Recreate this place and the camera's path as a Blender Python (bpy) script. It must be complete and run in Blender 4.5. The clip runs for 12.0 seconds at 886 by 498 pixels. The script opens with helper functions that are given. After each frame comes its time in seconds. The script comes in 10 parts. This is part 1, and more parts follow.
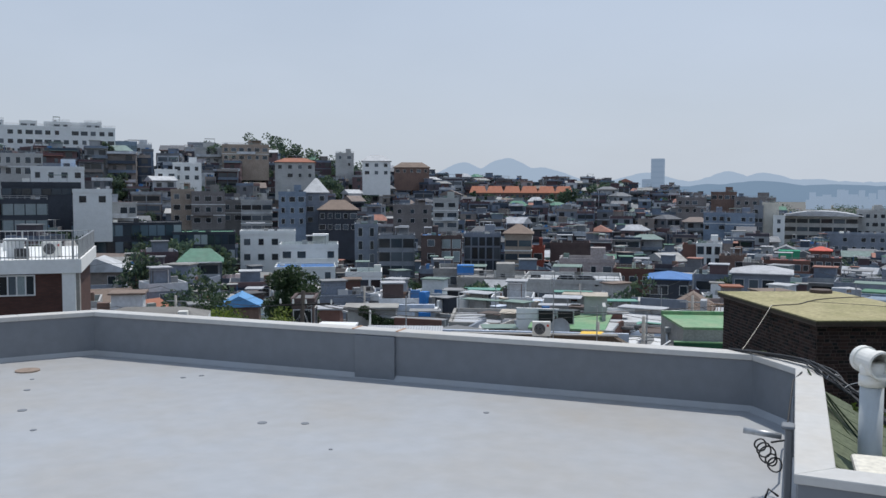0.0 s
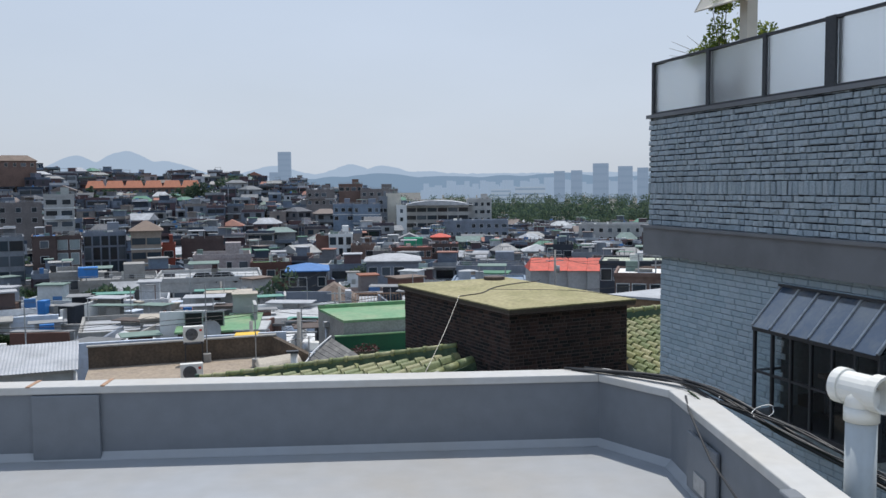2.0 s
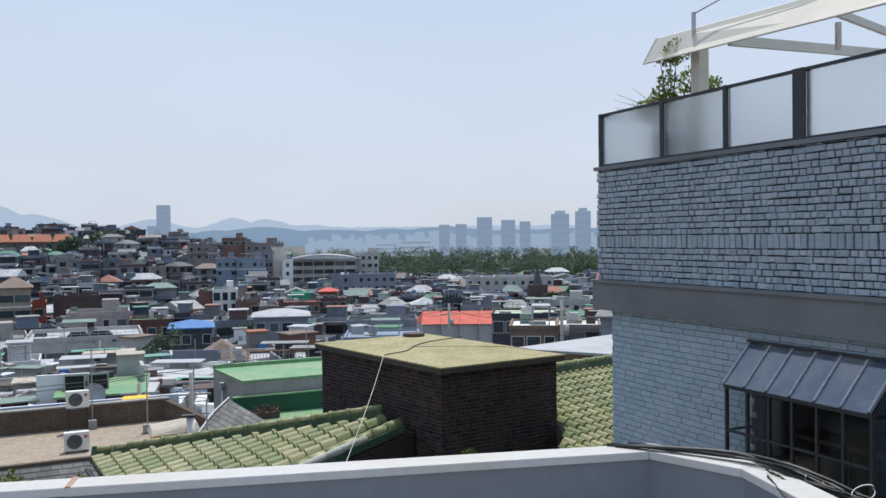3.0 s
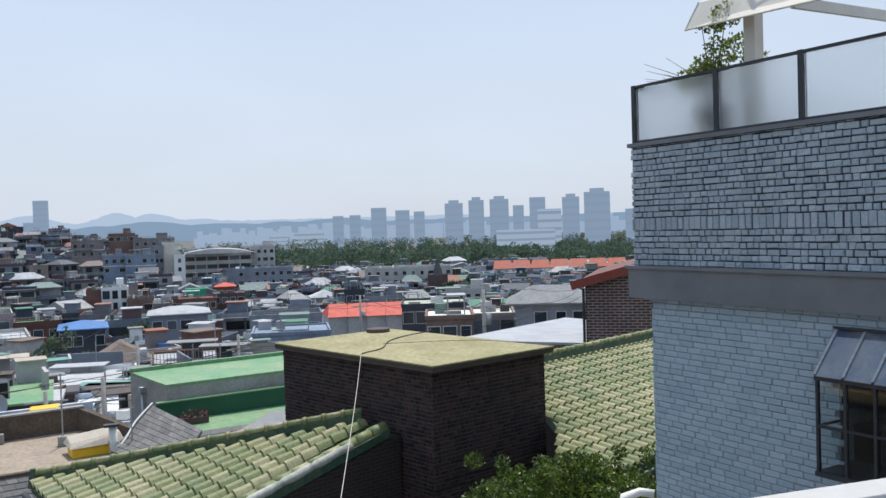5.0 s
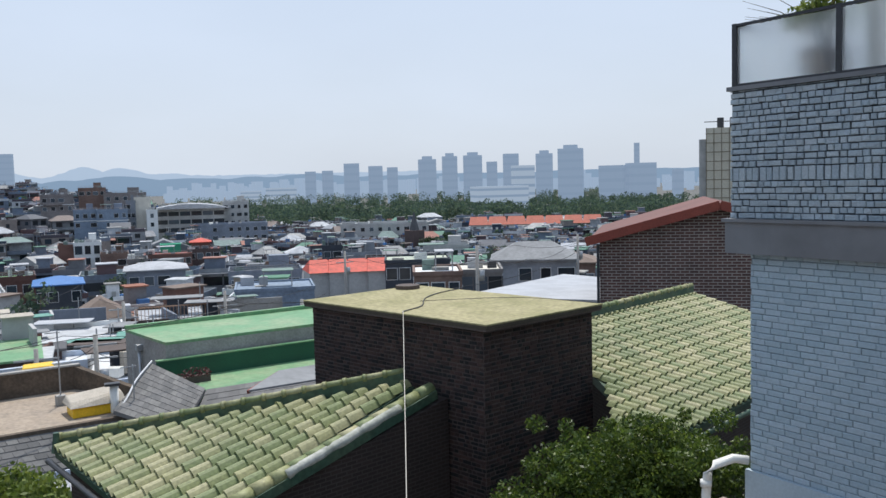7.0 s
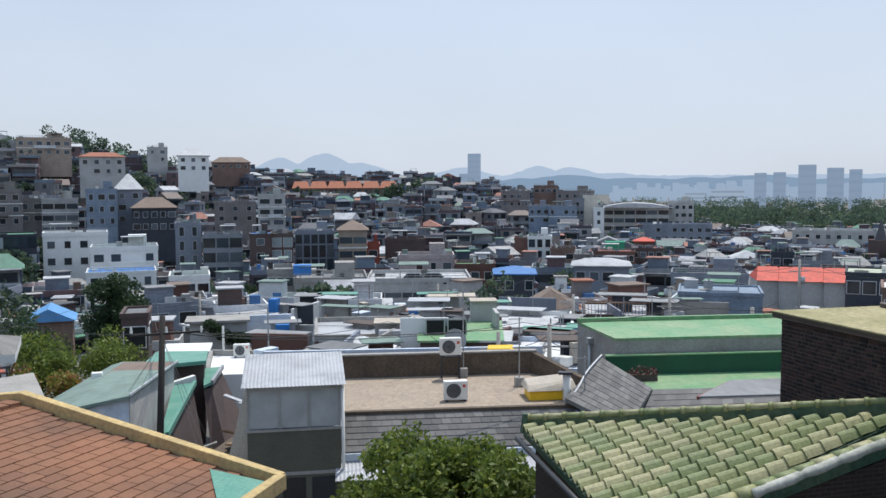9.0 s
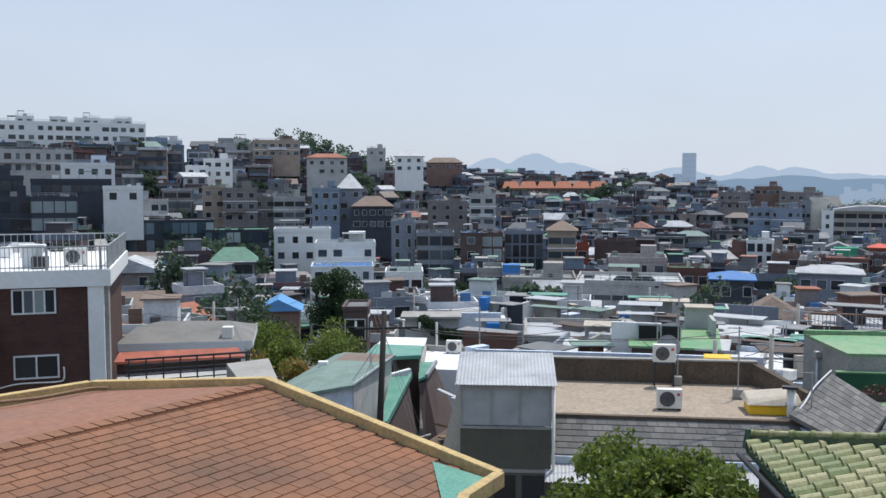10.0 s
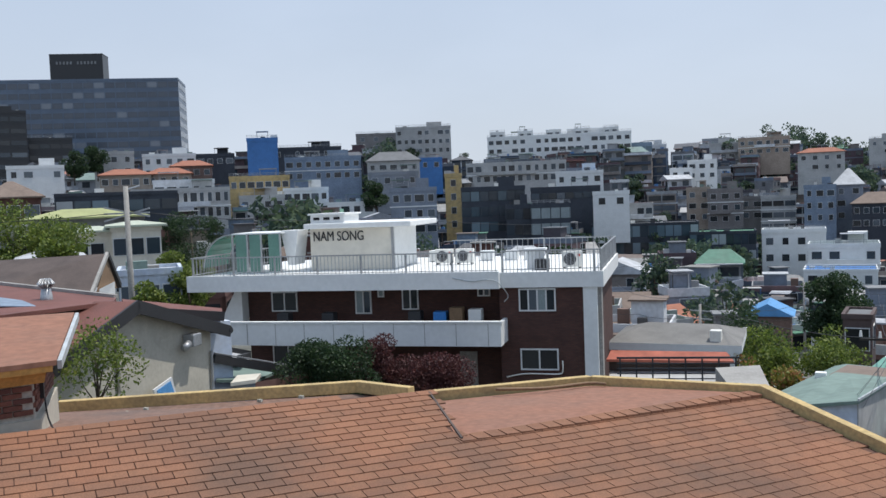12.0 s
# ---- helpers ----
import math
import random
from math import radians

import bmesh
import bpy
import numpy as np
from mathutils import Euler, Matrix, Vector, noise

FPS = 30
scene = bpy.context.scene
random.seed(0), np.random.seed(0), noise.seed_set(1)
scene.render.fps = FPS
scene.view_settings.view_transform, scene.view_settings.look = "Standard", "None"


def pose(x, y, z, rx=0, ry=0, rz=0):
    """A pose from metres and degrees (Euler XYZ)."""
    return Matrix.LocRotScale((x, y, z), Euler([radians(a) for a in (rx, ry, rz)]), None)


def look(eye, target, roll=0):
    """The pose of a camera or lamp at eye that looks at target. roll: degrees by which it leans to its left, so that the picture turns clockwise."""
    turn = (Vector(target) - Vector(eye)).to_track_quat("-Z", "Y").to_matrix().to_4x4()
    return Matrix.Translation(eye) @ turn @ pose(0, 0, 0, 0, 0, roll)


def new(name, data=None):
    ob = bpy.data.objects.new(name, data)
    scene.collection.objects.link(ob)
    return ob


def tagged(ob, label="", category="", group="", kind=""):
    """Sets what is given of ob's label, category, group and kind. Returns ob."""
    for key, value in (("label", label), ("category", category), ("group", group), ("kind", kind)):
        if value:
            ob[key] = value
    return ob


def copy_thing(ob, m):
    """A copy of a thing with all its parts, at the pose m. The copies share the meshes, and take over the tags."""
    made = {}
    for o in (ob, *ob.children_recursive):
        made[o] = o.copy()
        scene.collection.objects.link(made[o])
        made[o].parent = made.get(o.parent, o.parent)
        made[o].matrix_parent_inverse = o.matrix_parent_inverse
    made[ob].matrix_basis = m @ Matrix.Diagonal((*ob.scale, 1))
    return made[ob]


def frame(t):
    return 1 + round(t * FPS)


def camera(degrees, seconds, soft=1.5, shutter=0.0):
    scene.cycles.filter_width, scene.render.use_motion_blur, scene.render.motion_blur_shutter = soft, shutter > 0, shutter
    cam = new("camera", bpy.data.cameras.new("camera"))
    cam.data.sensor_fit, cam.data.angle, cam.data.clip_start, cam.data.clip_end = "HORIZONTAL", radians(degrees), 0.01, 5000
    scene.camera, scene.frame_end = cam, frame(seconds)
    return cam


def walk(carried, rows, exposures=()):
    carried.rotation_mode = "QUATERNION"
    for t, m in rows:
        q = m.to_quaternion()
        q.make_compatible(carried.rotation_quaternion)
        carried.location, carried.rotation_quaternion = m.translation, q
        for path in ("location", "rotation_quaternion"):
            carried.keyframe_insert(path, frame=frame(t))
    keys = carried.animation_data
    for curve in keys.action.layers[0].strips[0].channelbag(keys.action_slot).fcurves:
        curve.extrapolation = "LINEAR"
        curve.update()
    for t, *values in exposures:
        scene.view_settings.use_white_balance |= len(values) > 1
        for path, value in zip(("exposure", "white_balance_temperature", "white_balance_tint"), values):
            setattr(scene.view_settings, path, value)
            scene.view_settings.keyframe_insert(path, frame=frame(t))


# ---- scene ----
cam = camera(54.0, 12.0)
PATH = [
    (0, (3.725, -0.781, 1.698), (3.017, 1.085, 1.57), 0.2),
    (0.5, (3.240, -0.216, 1.640), (2.784, 1.727, 1.504), 0.9),
    (0.8, (3.077, -0.028, 1.628), (2.697, 1.929, 1.476), -0.8),
    (1.0, (3.000, 0.100, 1.642), (2.760, 2.080, 1.496), 0.5),
    (1.5, (2.645, 0.48, 1.671), (2.634, 2.474, 1.505), 0.3),
    (2, (2.337, 1.074, 1.634), (2.452, 3.065, 1.488), -0.6),
    (2.5, (1.979, 1.455, 1.657), (2.211, 3.441, 1.606), -0.8),
    (3, (1.592, 1.854, 1.645), (1.97, 3.818, 1.619), -0.7),
    (4.8, (0.356, 3.314, 1.633), (0.953, 5.222, 1.575), -2.1),
    (5, (0.239, 3.486, 1.622), (0.853, 5.389, 1.569), -1.8),
    (5.5, (-0.016, 3.85, 1.613), (0.701, 5.714, 1.515), -1.6),
    (6, (-0.214, 4.217, 1.599), (0.539, 6.067, 1.49), -1.6),
    (6.5, (-0.519, 4.455, 1.574), (0.369, 6.242, 1.438), -2.4),
    (7, (-0.769, 4.718, 1.573), (-0.099, 6.596, 1.418), -1.5),
    (7.2, (-0.854, 4.791, 1.597), (-0.291, 6.705, 1.446), -2.2),
    (8.8, (-1.24, 4.975, 1.579), (-1.448, 6.959, 1.44), -0.4),
    (9, (-1.232, 4.931, 1.603), (-1.54, 6.903, 1.464), -0.3),
    (9.5, (-1.316, 4.823, 1.649), (-1.849, 6.746, 1.506), -0.0),
    (10, (-1.38, 4.723, 1.687), (-2.145, 6.566, 1.549), -0.0),
    (10.5, (-1.466, 4.714, 1.686), (-2.463, 6.443, 1.552), -0.1),
    (11, (-1.39, 4.645, 1.646), (-2.646, 6.196, 1.521), -1.2),
    (11.5, (-1.362, 4.607, 1.672), (-2.796, 5.995, 1.553), -1.8),
    (12, (-1.439, 4.545, 1.72), (-3.049, 5.728, 1.608), -2.2),
]
walk(cam, [(t, look(eye, target, roll)) for t, eye, target, roll in PATH], [(0, -0.32), (1.5, -0.28), (2.5, -0.12), (3.4, -0.05), (4.8, 0.0), (8.8, -0.03), (12, -0.08)])

# ---- daylight ----
SUN_AZ, SUN_EL = 20.0, 68.0        # bearing clockwise from +y, height in degrees
world = bpy.data.worlds.new("World")
scene.world = world
world.use_nodes = True
wn = world.node_tree.nodes
wl = world.node_tree.links
wn.clear()
sky = wn.new("ShaderNodeTexSky")
sky.sky_type = "NISHITA"
sky.sun_disc = False
sky.sun_elevation = radians(SUN_EL)
sky.sun_rotation = radians(SUN_AZ)
sky.air_density, sky.dust_density, sky.ozone_density, sky.altitude = 1.0, 3.2, 1.0, 60
wtc = wn.new("ShaderNodeTexCoord")
wmap = wn.new("ShaderNodeMapping")
wmap.inputs["Scale"].default_value = (1.0, 1.0, 2.6)
cloud = wn.new("ShaderNodeTexNoise")
cloud.inputs["Scale"].default_value = 1.6
cloud.inputs["Detail"].default_value = 6
cramp = wn.new("ShaderNodeValToRGB")
cramp.color_ramp.elements[0].position, cramp.color_ramp.elements[1].position = 0.46, 0.75
cramp.color_ramp.elements[0].color = (0.80, 0.80, 0.80, 1)
cramp.color_ramp.elements[1].color = (1, 1, 1, 1)
cmix = wn.new("ShaderNodeMixRGB")
wsep = wn.new("ShaderNodeSeparateXYZ")
wgr = wn.new("ShaderNodeValToRGB")
wgr.color_ramp.elements[0].position, wgr.color_ramp.elements[0].color = 0.0, (6.7, 7.4, 8.4, 1)
wgr.color_ramp.elements[1].position, wgr.color_ramp.elements[1].color = 0.5, (4.6, 6.0, 8.3, 1)
wl.new(wtc.outputs["Generated"], wsep.inputs["Vector"])
wl.new(wsep.outputs["Z"], wgr.inputs["Fac"])
wl.new(wgr.outputs["Color"], cmix.inputs["Color2"])
wbg = wn.new("ShaderNodeBackground")
wbg.inputs["Strength"].default_value = 0.112
wout = wn.new("ShaderNodeOutputWorld")
wl.new(wtc.outputs["Generated"], wmap.inputs["Vector"])
wl.new(wmap.outputs["Vector"], cloud.inputs["Vector"])
wl.new(cloud.outputs["Fac"], cramp.inputs["Fac"])
wl.new(cramp.outputs["Color"], cmix.inputs["Fac"])
wl.new(sky.outputs["Color"], cmix.inputs["Color1"])
wl.new(cmix.outputs["Color"], wbg.inputs["Color"])
wl.new(wbg.outputs["Background"], wout.inputs["Surface"])

sun_az, sun_el = radians(SUN_AZ), radians(SUN_EL)
sun_dir = Vector((math.sin(sun_az) * math.cos(sun_el), math.cos(sun_az) * math.cos(sun_el), math.sin(sun_el)))
sun_data = bpy.data.lights.new("sun", "SUN")
sun_data.energy, sun_data.angle, sun_data.color = 3.9, radians(0.6), (1.0, 0.96, 0.90)
sun = new("sun", sun_data)
sun.matrix_world = look(sun_dir * 300, (0, 0, 0))


# ---- materials ----
def mat(name, base, rough=0.75, metal=0.0, grain=25.0, grain_amt=0.18, stain=0.8, stain_amt=0.25, stain_col=None,
        bump=0.25, bump_dist=0.004, palette=None, by="island", spec=0.5, stretch=(1, 1, 1), coat=0.0):
    """Paint or mineral surface: base colour (or a palette picked piece by piece), fine grain, large stains, fine relief."""
    m = bpy.data.materials.new(name)
    m.use_nodes = True
    n, l = m.node_tree.nodes, m.node_tree.links
    b = n["Principled BSDF"]
    tc = n.new("ShaderNodeTexCoord")
    mp = n.new("ShaderNodeMapping")
    mp.inputs["Scale"].default_value = stretch
    l.new(tc.outputs["Object"], mp.inputs["Vector"])
    g = n.new("ShaderNodeTexNoise")
    g.inputs["Scale"].default_value, g.inputs["Detail"].default_value = grain, 4
    s = n.new("ShaderNodeTexNoise")
    s.inputs["Scale"].default_value, s.inputs["Detail"].default_value, s.inputs["Roughness"].default_value = stain, 7, 0.65
    l.new(mp.outputs["Vector"], g.inputs["Vector"])
    l.new(mp.outputs["Vector"], s.inputs["Vector"])
    if palette:
        pr = n.new("ShaderNodeValToRGB")
        pr.color_ramp.interpolation = "CONSTANT"
        e = pr.color_ramp.elements
        e[0].position, e[0].color = 0.0, (*palette[0], 1)
        e[1].position, e[1].color = 1.0 / len(palette), (*palette[1], 1)
        for i in range(2, len(palette)):
            q = e.new(i / len(palette))
            q.color = (*palette[i], 1)
        if by == "island":
            r = n.new("ShaderNodeNewGeometry")
            oi = n.new("ShaderNodeObjectInfo")
            ad, fr = n.new("ShaderNodeMath"), n.new("ShaderNodeMath")
            ad.operation, fr.operation = "ADD", "FRACT"
            l.new(r.outputs["Random Per Island"], ad.inputs[0])
            l.new(oi.outputs["Random"], ad.inputs[1])
            l.new(ad.outputs[0], fr.inputs[0])
            l.new(fr.outputs[0], pr.inputs["Fac"])
        else:
            r = n.new("ShaderNodeObjectInfo")
            l.new(r.outputs["Random"], pr.inputs["Fac"])
        col = pr.outputs["Color"]
    else:
        c = n.new("ShaderNodeRGB")
        c.outputs[0].default_value = (*base, 1)
        col = c.outputs[0]
    ramp = n.new("ShaderNodeValToRGB")
    ramp.color_ramp.elements[0].position, ramp.color_ramp.elements[1].position = 0.42, 0.68
    l.new(s.outputs["Fac"], ramp.inputs["Fac"])
    sm = n.new("ShaderNodeMath")
    sm.operation = "MULTIPLY"
    sm.inputs[1].default_value = stain_amt
    l.new(ramp.outputs["Color"], sm.inputs[0])
    mx = n.new("ShaderNodeMixRGB")
    mx.inputs["Color2"].default_value = (*(stain_col or tuple(v * 0.35 for v in base)), 1)
    l.new(sm.outputs[0], mx.inputs["Fac"])
    l.new(col, mx.inputs["Color1"])
    gm = n.new("ShaderNodeMapRange")
    gm.inputs["From Min"].default_value, gm.inputs["From Max"].default_value = 0.3, 0.7
    gm.inputs["To Min"].default_value, gm.inputs["To Max"].default_value = 1 - grain_amt, 1 + grain_amt
    l.new(g.outputs["Fac"], gm.inputs["Value"])
    hs = n.new("ShaderNodeVectorMath")
    hs.operation = "SCALE"
    l.new(mx.outputs["Color"], hs.inputs[0])
    l.new(gm.outputs["Result"], hs.inputs["Scale"])
    l.new(hs.outputs["Vector"], b.inputs["Base Color"])
    b.inputs["Roughness"].default_value = rough
    b.inputs["Metallic"].default_value = metal
    b.inputs["Specular IOR Level"].default_value = spec
    if coat:
        b.inputs["Coat Weight"].default_value = coat
    if bump:
        bp = n.new("ShaderNodeBump")
        bp.inputs["Strength"].default_value, bp.inputs["Distance"].default_value = bump, bump_dist
        l.new(g.outputs["Fac"], bp.inputs["Height"])
        l.new(bp.outputs["Normal"], b.inputs["Normal"])
    return m


def brick_mat(name, c1, c2, mortar, yaw, course=0.067, length=0.2, joint=0.01, rough=0.85):
    """Brickwork for a wall too far off to lay brick by brick; yaw turns the courses along the wall."""
    m = bpy.data.materials.new(name)
    m.use_nodes = True
    n, l = m.node_tree.nodes, m.node_tree.links
    b = n["Principled BSDF"]
    tc = n.new("ShaderNodeTexCoord")
    sep = n.new("ShaderNodeSeparateXYZ")
    vr = n.new("ShaderNodeVectorRotate")
    vr.rotation_type = "Z_AXIS"
    vr.inputs["Angle"].default_value = -yaw
    add = n.new("ShaderNodeMath")
    add.operation = "ADD"
    com = n.new("ShaderNodeCombineXYZ")
    bt = n.new("ShaderNodeTexBrick")
    bt.inputs["Color1"].default_value, bt.inputs["Color2"].default_value = (*c1, 1), (*c2, 1)
    bt.inputs["Mortar"].default_value = (*mortar, 1)
    bt.inputs["Scale"].default_value = 1
    bt.inputs["Mortar Size"].default_value = joint
    bt.inputs["Brick Width"].default_value, bt.inputs["Row Height"].default_value = length, course
    ns = n.new("ShaderNodeTexNoise")
    ns.inputs["Scale"].default_value, ns.inputs["Detail"].default_value = 1.3, 6
    mr = n.new("ShaderNodeMapRange")
    mr.inputs["To Min"].default_value, mr.inputs["To Max"].default_value = 0.55, 1.4
    sc = n.new("ShaderNodeVectorMath")
    sc.operation = "SCALE"
    bp = n.new("ShaderNodeBump")
    bp.inputs["Strength"].default_value, bp.inputs["Distance"].default_value = 0.6, 0.008
    bp.invert = True
    l.new(tc.outputs["Object"], vr.inputs["Vector"])
    l.new(vr.outputs["Vector"], sep.inputs["Vector"])
    l.new(sep.outputs["X"], add.inputs[0])
    l.new(sep.outputs["Y"], add.inputs[1])
    l.new(add.outputs[0], com.inputs["X"])
    l.new(sep.outputs["Z"], com.inputs["Y"])
    l.new(com.outputs["Vector"], bt.inputs["Vector"])
    l.new(tc.outputs["Object"], ns.inputs["Vector"])
    l.new(ns.outputs["Fac"], mr.inputs["Value"])
    l.new(bt.outputs["Color"], sc.inputs[0])
    l.new(mr.outputs["Result"], sc.inputs["Scale"])
    l.new(sc.outputs["Vector"], b.inputs["Base Color"])
    l.new(bt.outputs["Fac"], bp.inputs["Height"])
    l.new(bp.outputs["Normal"], b.inputs["Normal"])
    b.inputs["Roughness"].default_value = rough
    return m


def glass_mat(name, color, rough, ior=1.45):
    m = bpy.data.materials.new(name)
    m.use_nodes = True
    b = m.node_tree.nodes["Principled BSDF"]
    b.inputs["Base Color"].default_value = (*color, 1)
    b.inputs["Transmission Weight"].default_value = 1.0
    b.inputs["Roughness"].default_value = rough
    b.inputs["IOR"].default_value = ior
    return m


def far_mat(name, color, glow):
    """Flat distance: mountains, farthest skyline, high-rises; haze painted as a pale, glowing colour."""
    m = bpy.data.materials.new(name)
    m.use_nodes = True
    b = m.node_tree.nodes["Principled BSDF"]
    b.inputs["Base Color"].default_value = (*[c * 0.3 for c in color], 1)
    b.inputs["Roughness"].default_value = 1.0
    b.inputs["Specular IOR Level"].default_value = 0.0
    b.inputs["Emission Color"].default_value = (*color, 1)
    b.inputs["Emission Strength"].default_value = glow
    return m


M = {}
M["deck"] = mat("roof_deck_paint", (0.345, 0.36, 0.38), 0.5, grain=6, grain_amt=0.05, stain=0.55, stain_amt=0.7, stain_col=(0.33, 0.305, 0.27), bump=0.15, bump_dist=0.01)
# Deck paint again, darkened: the shade of the parapet faces is in the colour.
M["parapet"] = mat("parapet_paint", (0.165, 0.18, 0.20), 0.6, grain=9, grain_amt=0.06, stain=1.2, stain_amt=0.3, stain_col=(0.17, 0.18, 0.19), bump=0.25, bump_dist=0.01)
M["coping"] = mat("coping_paint", (0.50, 0.495, 0.48), 0.55, grain=14, grain_amt=0.05, stain=1.7, stain_amt=0.5, stain_col=(0.47,0.43,0.37), bump=0.2)
M["rust_joint"] = mat("rusty_joint", (0.42, 0.26, 0.17), 0.85)
M["drain"] = mat("rusty_drain", (0.26, 0.20, 0.16), 0.85)
M["pvc"] = mat("white_pvc", (0.80, 0.79, 0.74), 0.35, grain=4, grain_amt=0.03, stain=5, stain_amt=0.3, stain_col=(0.60, 0.55, 0.46), bump=0.05)
M["pvc_grey"] = mat("weathered_grey_pvc", (0.50, 0.54, 0.56), 0.45, grain=5, grain_amt=0.06, stain=3, stain_amt=0.5, stain_col=(0.25, 0.24, 0.21), stretch=(1, 1, 0.5), bump=0.08)
M["car_paint"] = mat("dark_blue_car_paint", (0.03, 0.045, 0.08), 0.25, stain_amt=0, bump=0, coat=1.0)
M["cream_plastic"] = mat("cream_plastic_tank", (0.74, 0.70, 0.60), 0.45, stain_amt=0.2, bump=0.05)
M["black"] = mat("black_cable_rubber", (0.02, 0.02, 0.022), 0.5, bump=0)
M["void"] = mat("dark_inside", (0.012, 0.012, 0.014), 0.9, bump=0)
M["iron"] = mat("dark_painted_steel", (0.035, 0.037, 0.042), 0.5, grain_amt=0.2, bump=0.1)
M["zinc"] = mat("galvanised_steel", (0.42, 0.43, 0.44), 0.45, metal=0.6, stain_amt=0.4, bump=0.1)
M["grey_metal"] = mat("grey_sheet_metal", (0.19, 0.195, 0.205), 0.5, grain=3, grain_amt=0.05, stain=0.9, stain_amt=0.35, bump=0.05)
M["gbrick"] = mat("grey_painted_split_brick", (0.42, 0.45, 0.49), 0.75, grain=45, grain_amt=0.14, stain=0.7, stain_amt=0.3, stain_col=(0.24, 0.285, 0.31), bump=0.9, bump_dist=0.008,
                  palette=[(0.36, 0.425, 0.465), (0.41, 0.475, 0.51), (0.33, 0.395, 0.44), (0.44, 0.50, 0.535), (0.375, 0.44, 0.485)])
M["gbrick_low"] = mat("pale_blue_grey_painted_brick", (0.44, 0.50, 0.56), 0.65, grain=30, grain_amt=0.07, stain=0.8, stain_amt=0.25, stain_col=(0.33, 0.37, 0.42), bump=0.3,
                      palette=[(0.36, 0.45, 0.505), (0.39, 0.475, 0.53), (0.33, 0.42, 0.475)])
M["gjoint"] = mat("dark_grey_joint", (0.028, 0.034, 0.04), 0.9)
M["gjoint_low"] = mat("painted_joint", (0.155, 0.195, 0.22), 0.85)
M["slab_edge"] = mat("dark_slab_edge", (0.075, 0.062, 0.045), 0.95, stain_amt=0.5, bump=0.4)
M["moss"] = mat("mossy_concrete_slab", (0.34, 0.30, 0.165), 0.9, grain=10, grain_amt=0.25, stain=1.1, stain_amt=0.8, stain_col=(0.21, 0.20, 0.085), bump=0.7, bump_dist=0.015)
M["bbrick"] = mat("dark_brown_brick", (0.06, 0.036, 0.03), 0.85, grain=40, grain_amt=0.25, stain=0.8, stain_amt=0.3, stain_col=(0.02, 0.015, 0.013), bump=0.5,
                  palette=[(0.032, 0.016, 0.013), (0.022, 0.012, 0.011), (0.045, 0.021, 0.017), (0.005, 0.0045, 0.005), (0.028, 0.014, 0.012), (0.055, 0.028, 0.022), (0.006, 0.005, 0.005)])
M["bjoint"] = mat("brown_mortar", (0.085, 0.064, 0.056), 0.95)
M["chimney_brick"] = mat("red_brown_brick", (0.13, 0.05, 0.035), 0.85, grain=30, grain_amt=0.2, bump=0.4, palette=[(0.14, 0.052, 0.036), (0.10, 0.038, 0.03), (0.17, 0.065, 0.045)])
M["light_mortar"] = mat("light_mortar", (0.42, 0.38, 0.33), 0.95)
M["gtile"] = mat("green_glazed_roof_tile", (0.25, 0.28, 0.13), 0.6, grain=18, grain_amt=0.22, stain=0.5, stain_amt=0.5, stain_col=(0.14, 0.17, 0.08), bump=0.3,
                 palette=[(0.215, 0.235, 0.10), (0.27, 0.275, 0.125), (0.32, 0.305, 0.15), (0.19, 0.225, 0.095), (0.37, 0.345, 0.19)])
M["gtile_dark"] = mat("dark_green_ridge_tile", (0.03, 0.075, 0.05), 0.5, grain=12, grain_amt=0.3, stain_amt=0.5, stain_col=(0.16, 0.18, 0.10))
M["lime"] = mat("lime_mortar_edge", (0.46, 0.46, 0.41), 0.9, grain=10, grain_amt=0.25, stain=2, stain_amt=0.6, stain_col=(0.12, 0.15, 0.10), bump=0.5)
M["shingle"] = mat("terracotta_asphalt_shingle", (0.24, 0.115, 0.068), 0.95, grain=55, grain_amt=0.22, stain=0.42, stain_amt=0.75, stain_col=(0.10, 0.065, 0.048), bump=0.35,
                   palette=[(0.25, 0.116, 0.064), (0.238, 0.108, 0.06), (0.262, 0.122, 0.068), (0.222, 0.102, 0.057), (0.246, 0.116, 0.064)])
# Dark underlay colour that paints the shadow lines between shingle tabs.
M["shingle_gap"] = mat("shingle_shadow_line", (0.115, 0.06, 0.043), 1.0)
M["grey_shingle"] = mat("grey_asphalt_shingle", (0.16, 0.155, 0.15), 0.95, grain=40, grain_amt=0.2, stain=0.6, stain_amt=0.5, stain_col=(0.08, 0.078, 0.075), bump=0.4,
                        palette=[(0.17, 0.165, 0.16), (0.13, 0.128, 0.125), (0.20, 0.195, 0.185), (0.15, 0.145, 0.14)])
M["green_shingle"] = mat("mossy_green_shingle", (0.12, 0.145, 0.09), 0.95, grain=30, grain_amt=0.3, stain=2, stain_amt=0.5, stain_col=(0.06, 0.07, 0.045), bump=0.5)
M["ochre"] = mat("ochre_curb", (0.52, 0.38, 0.17), 0.85, grain=14, grain_amt=0.18, stain=1.4, stain_amt=0.6, stain_col=(0.22, 0.17, 0.10), bump=0.4)
M["green_paint"] = mat("green_roof_waterproofing", (0.13, 0.29, 0.14), 0.55, grain=5, grain_amt=0.16, stain=0.7, stain_amt=0.8, stain_col=(0.27, 0.33, 0.19), bump=0.1)
M["dark_green"] = mat("dark_green_painted_wall", (0.012, 0.085, 0.045), 0.5, stain_amt=0.3, bump=0.05)
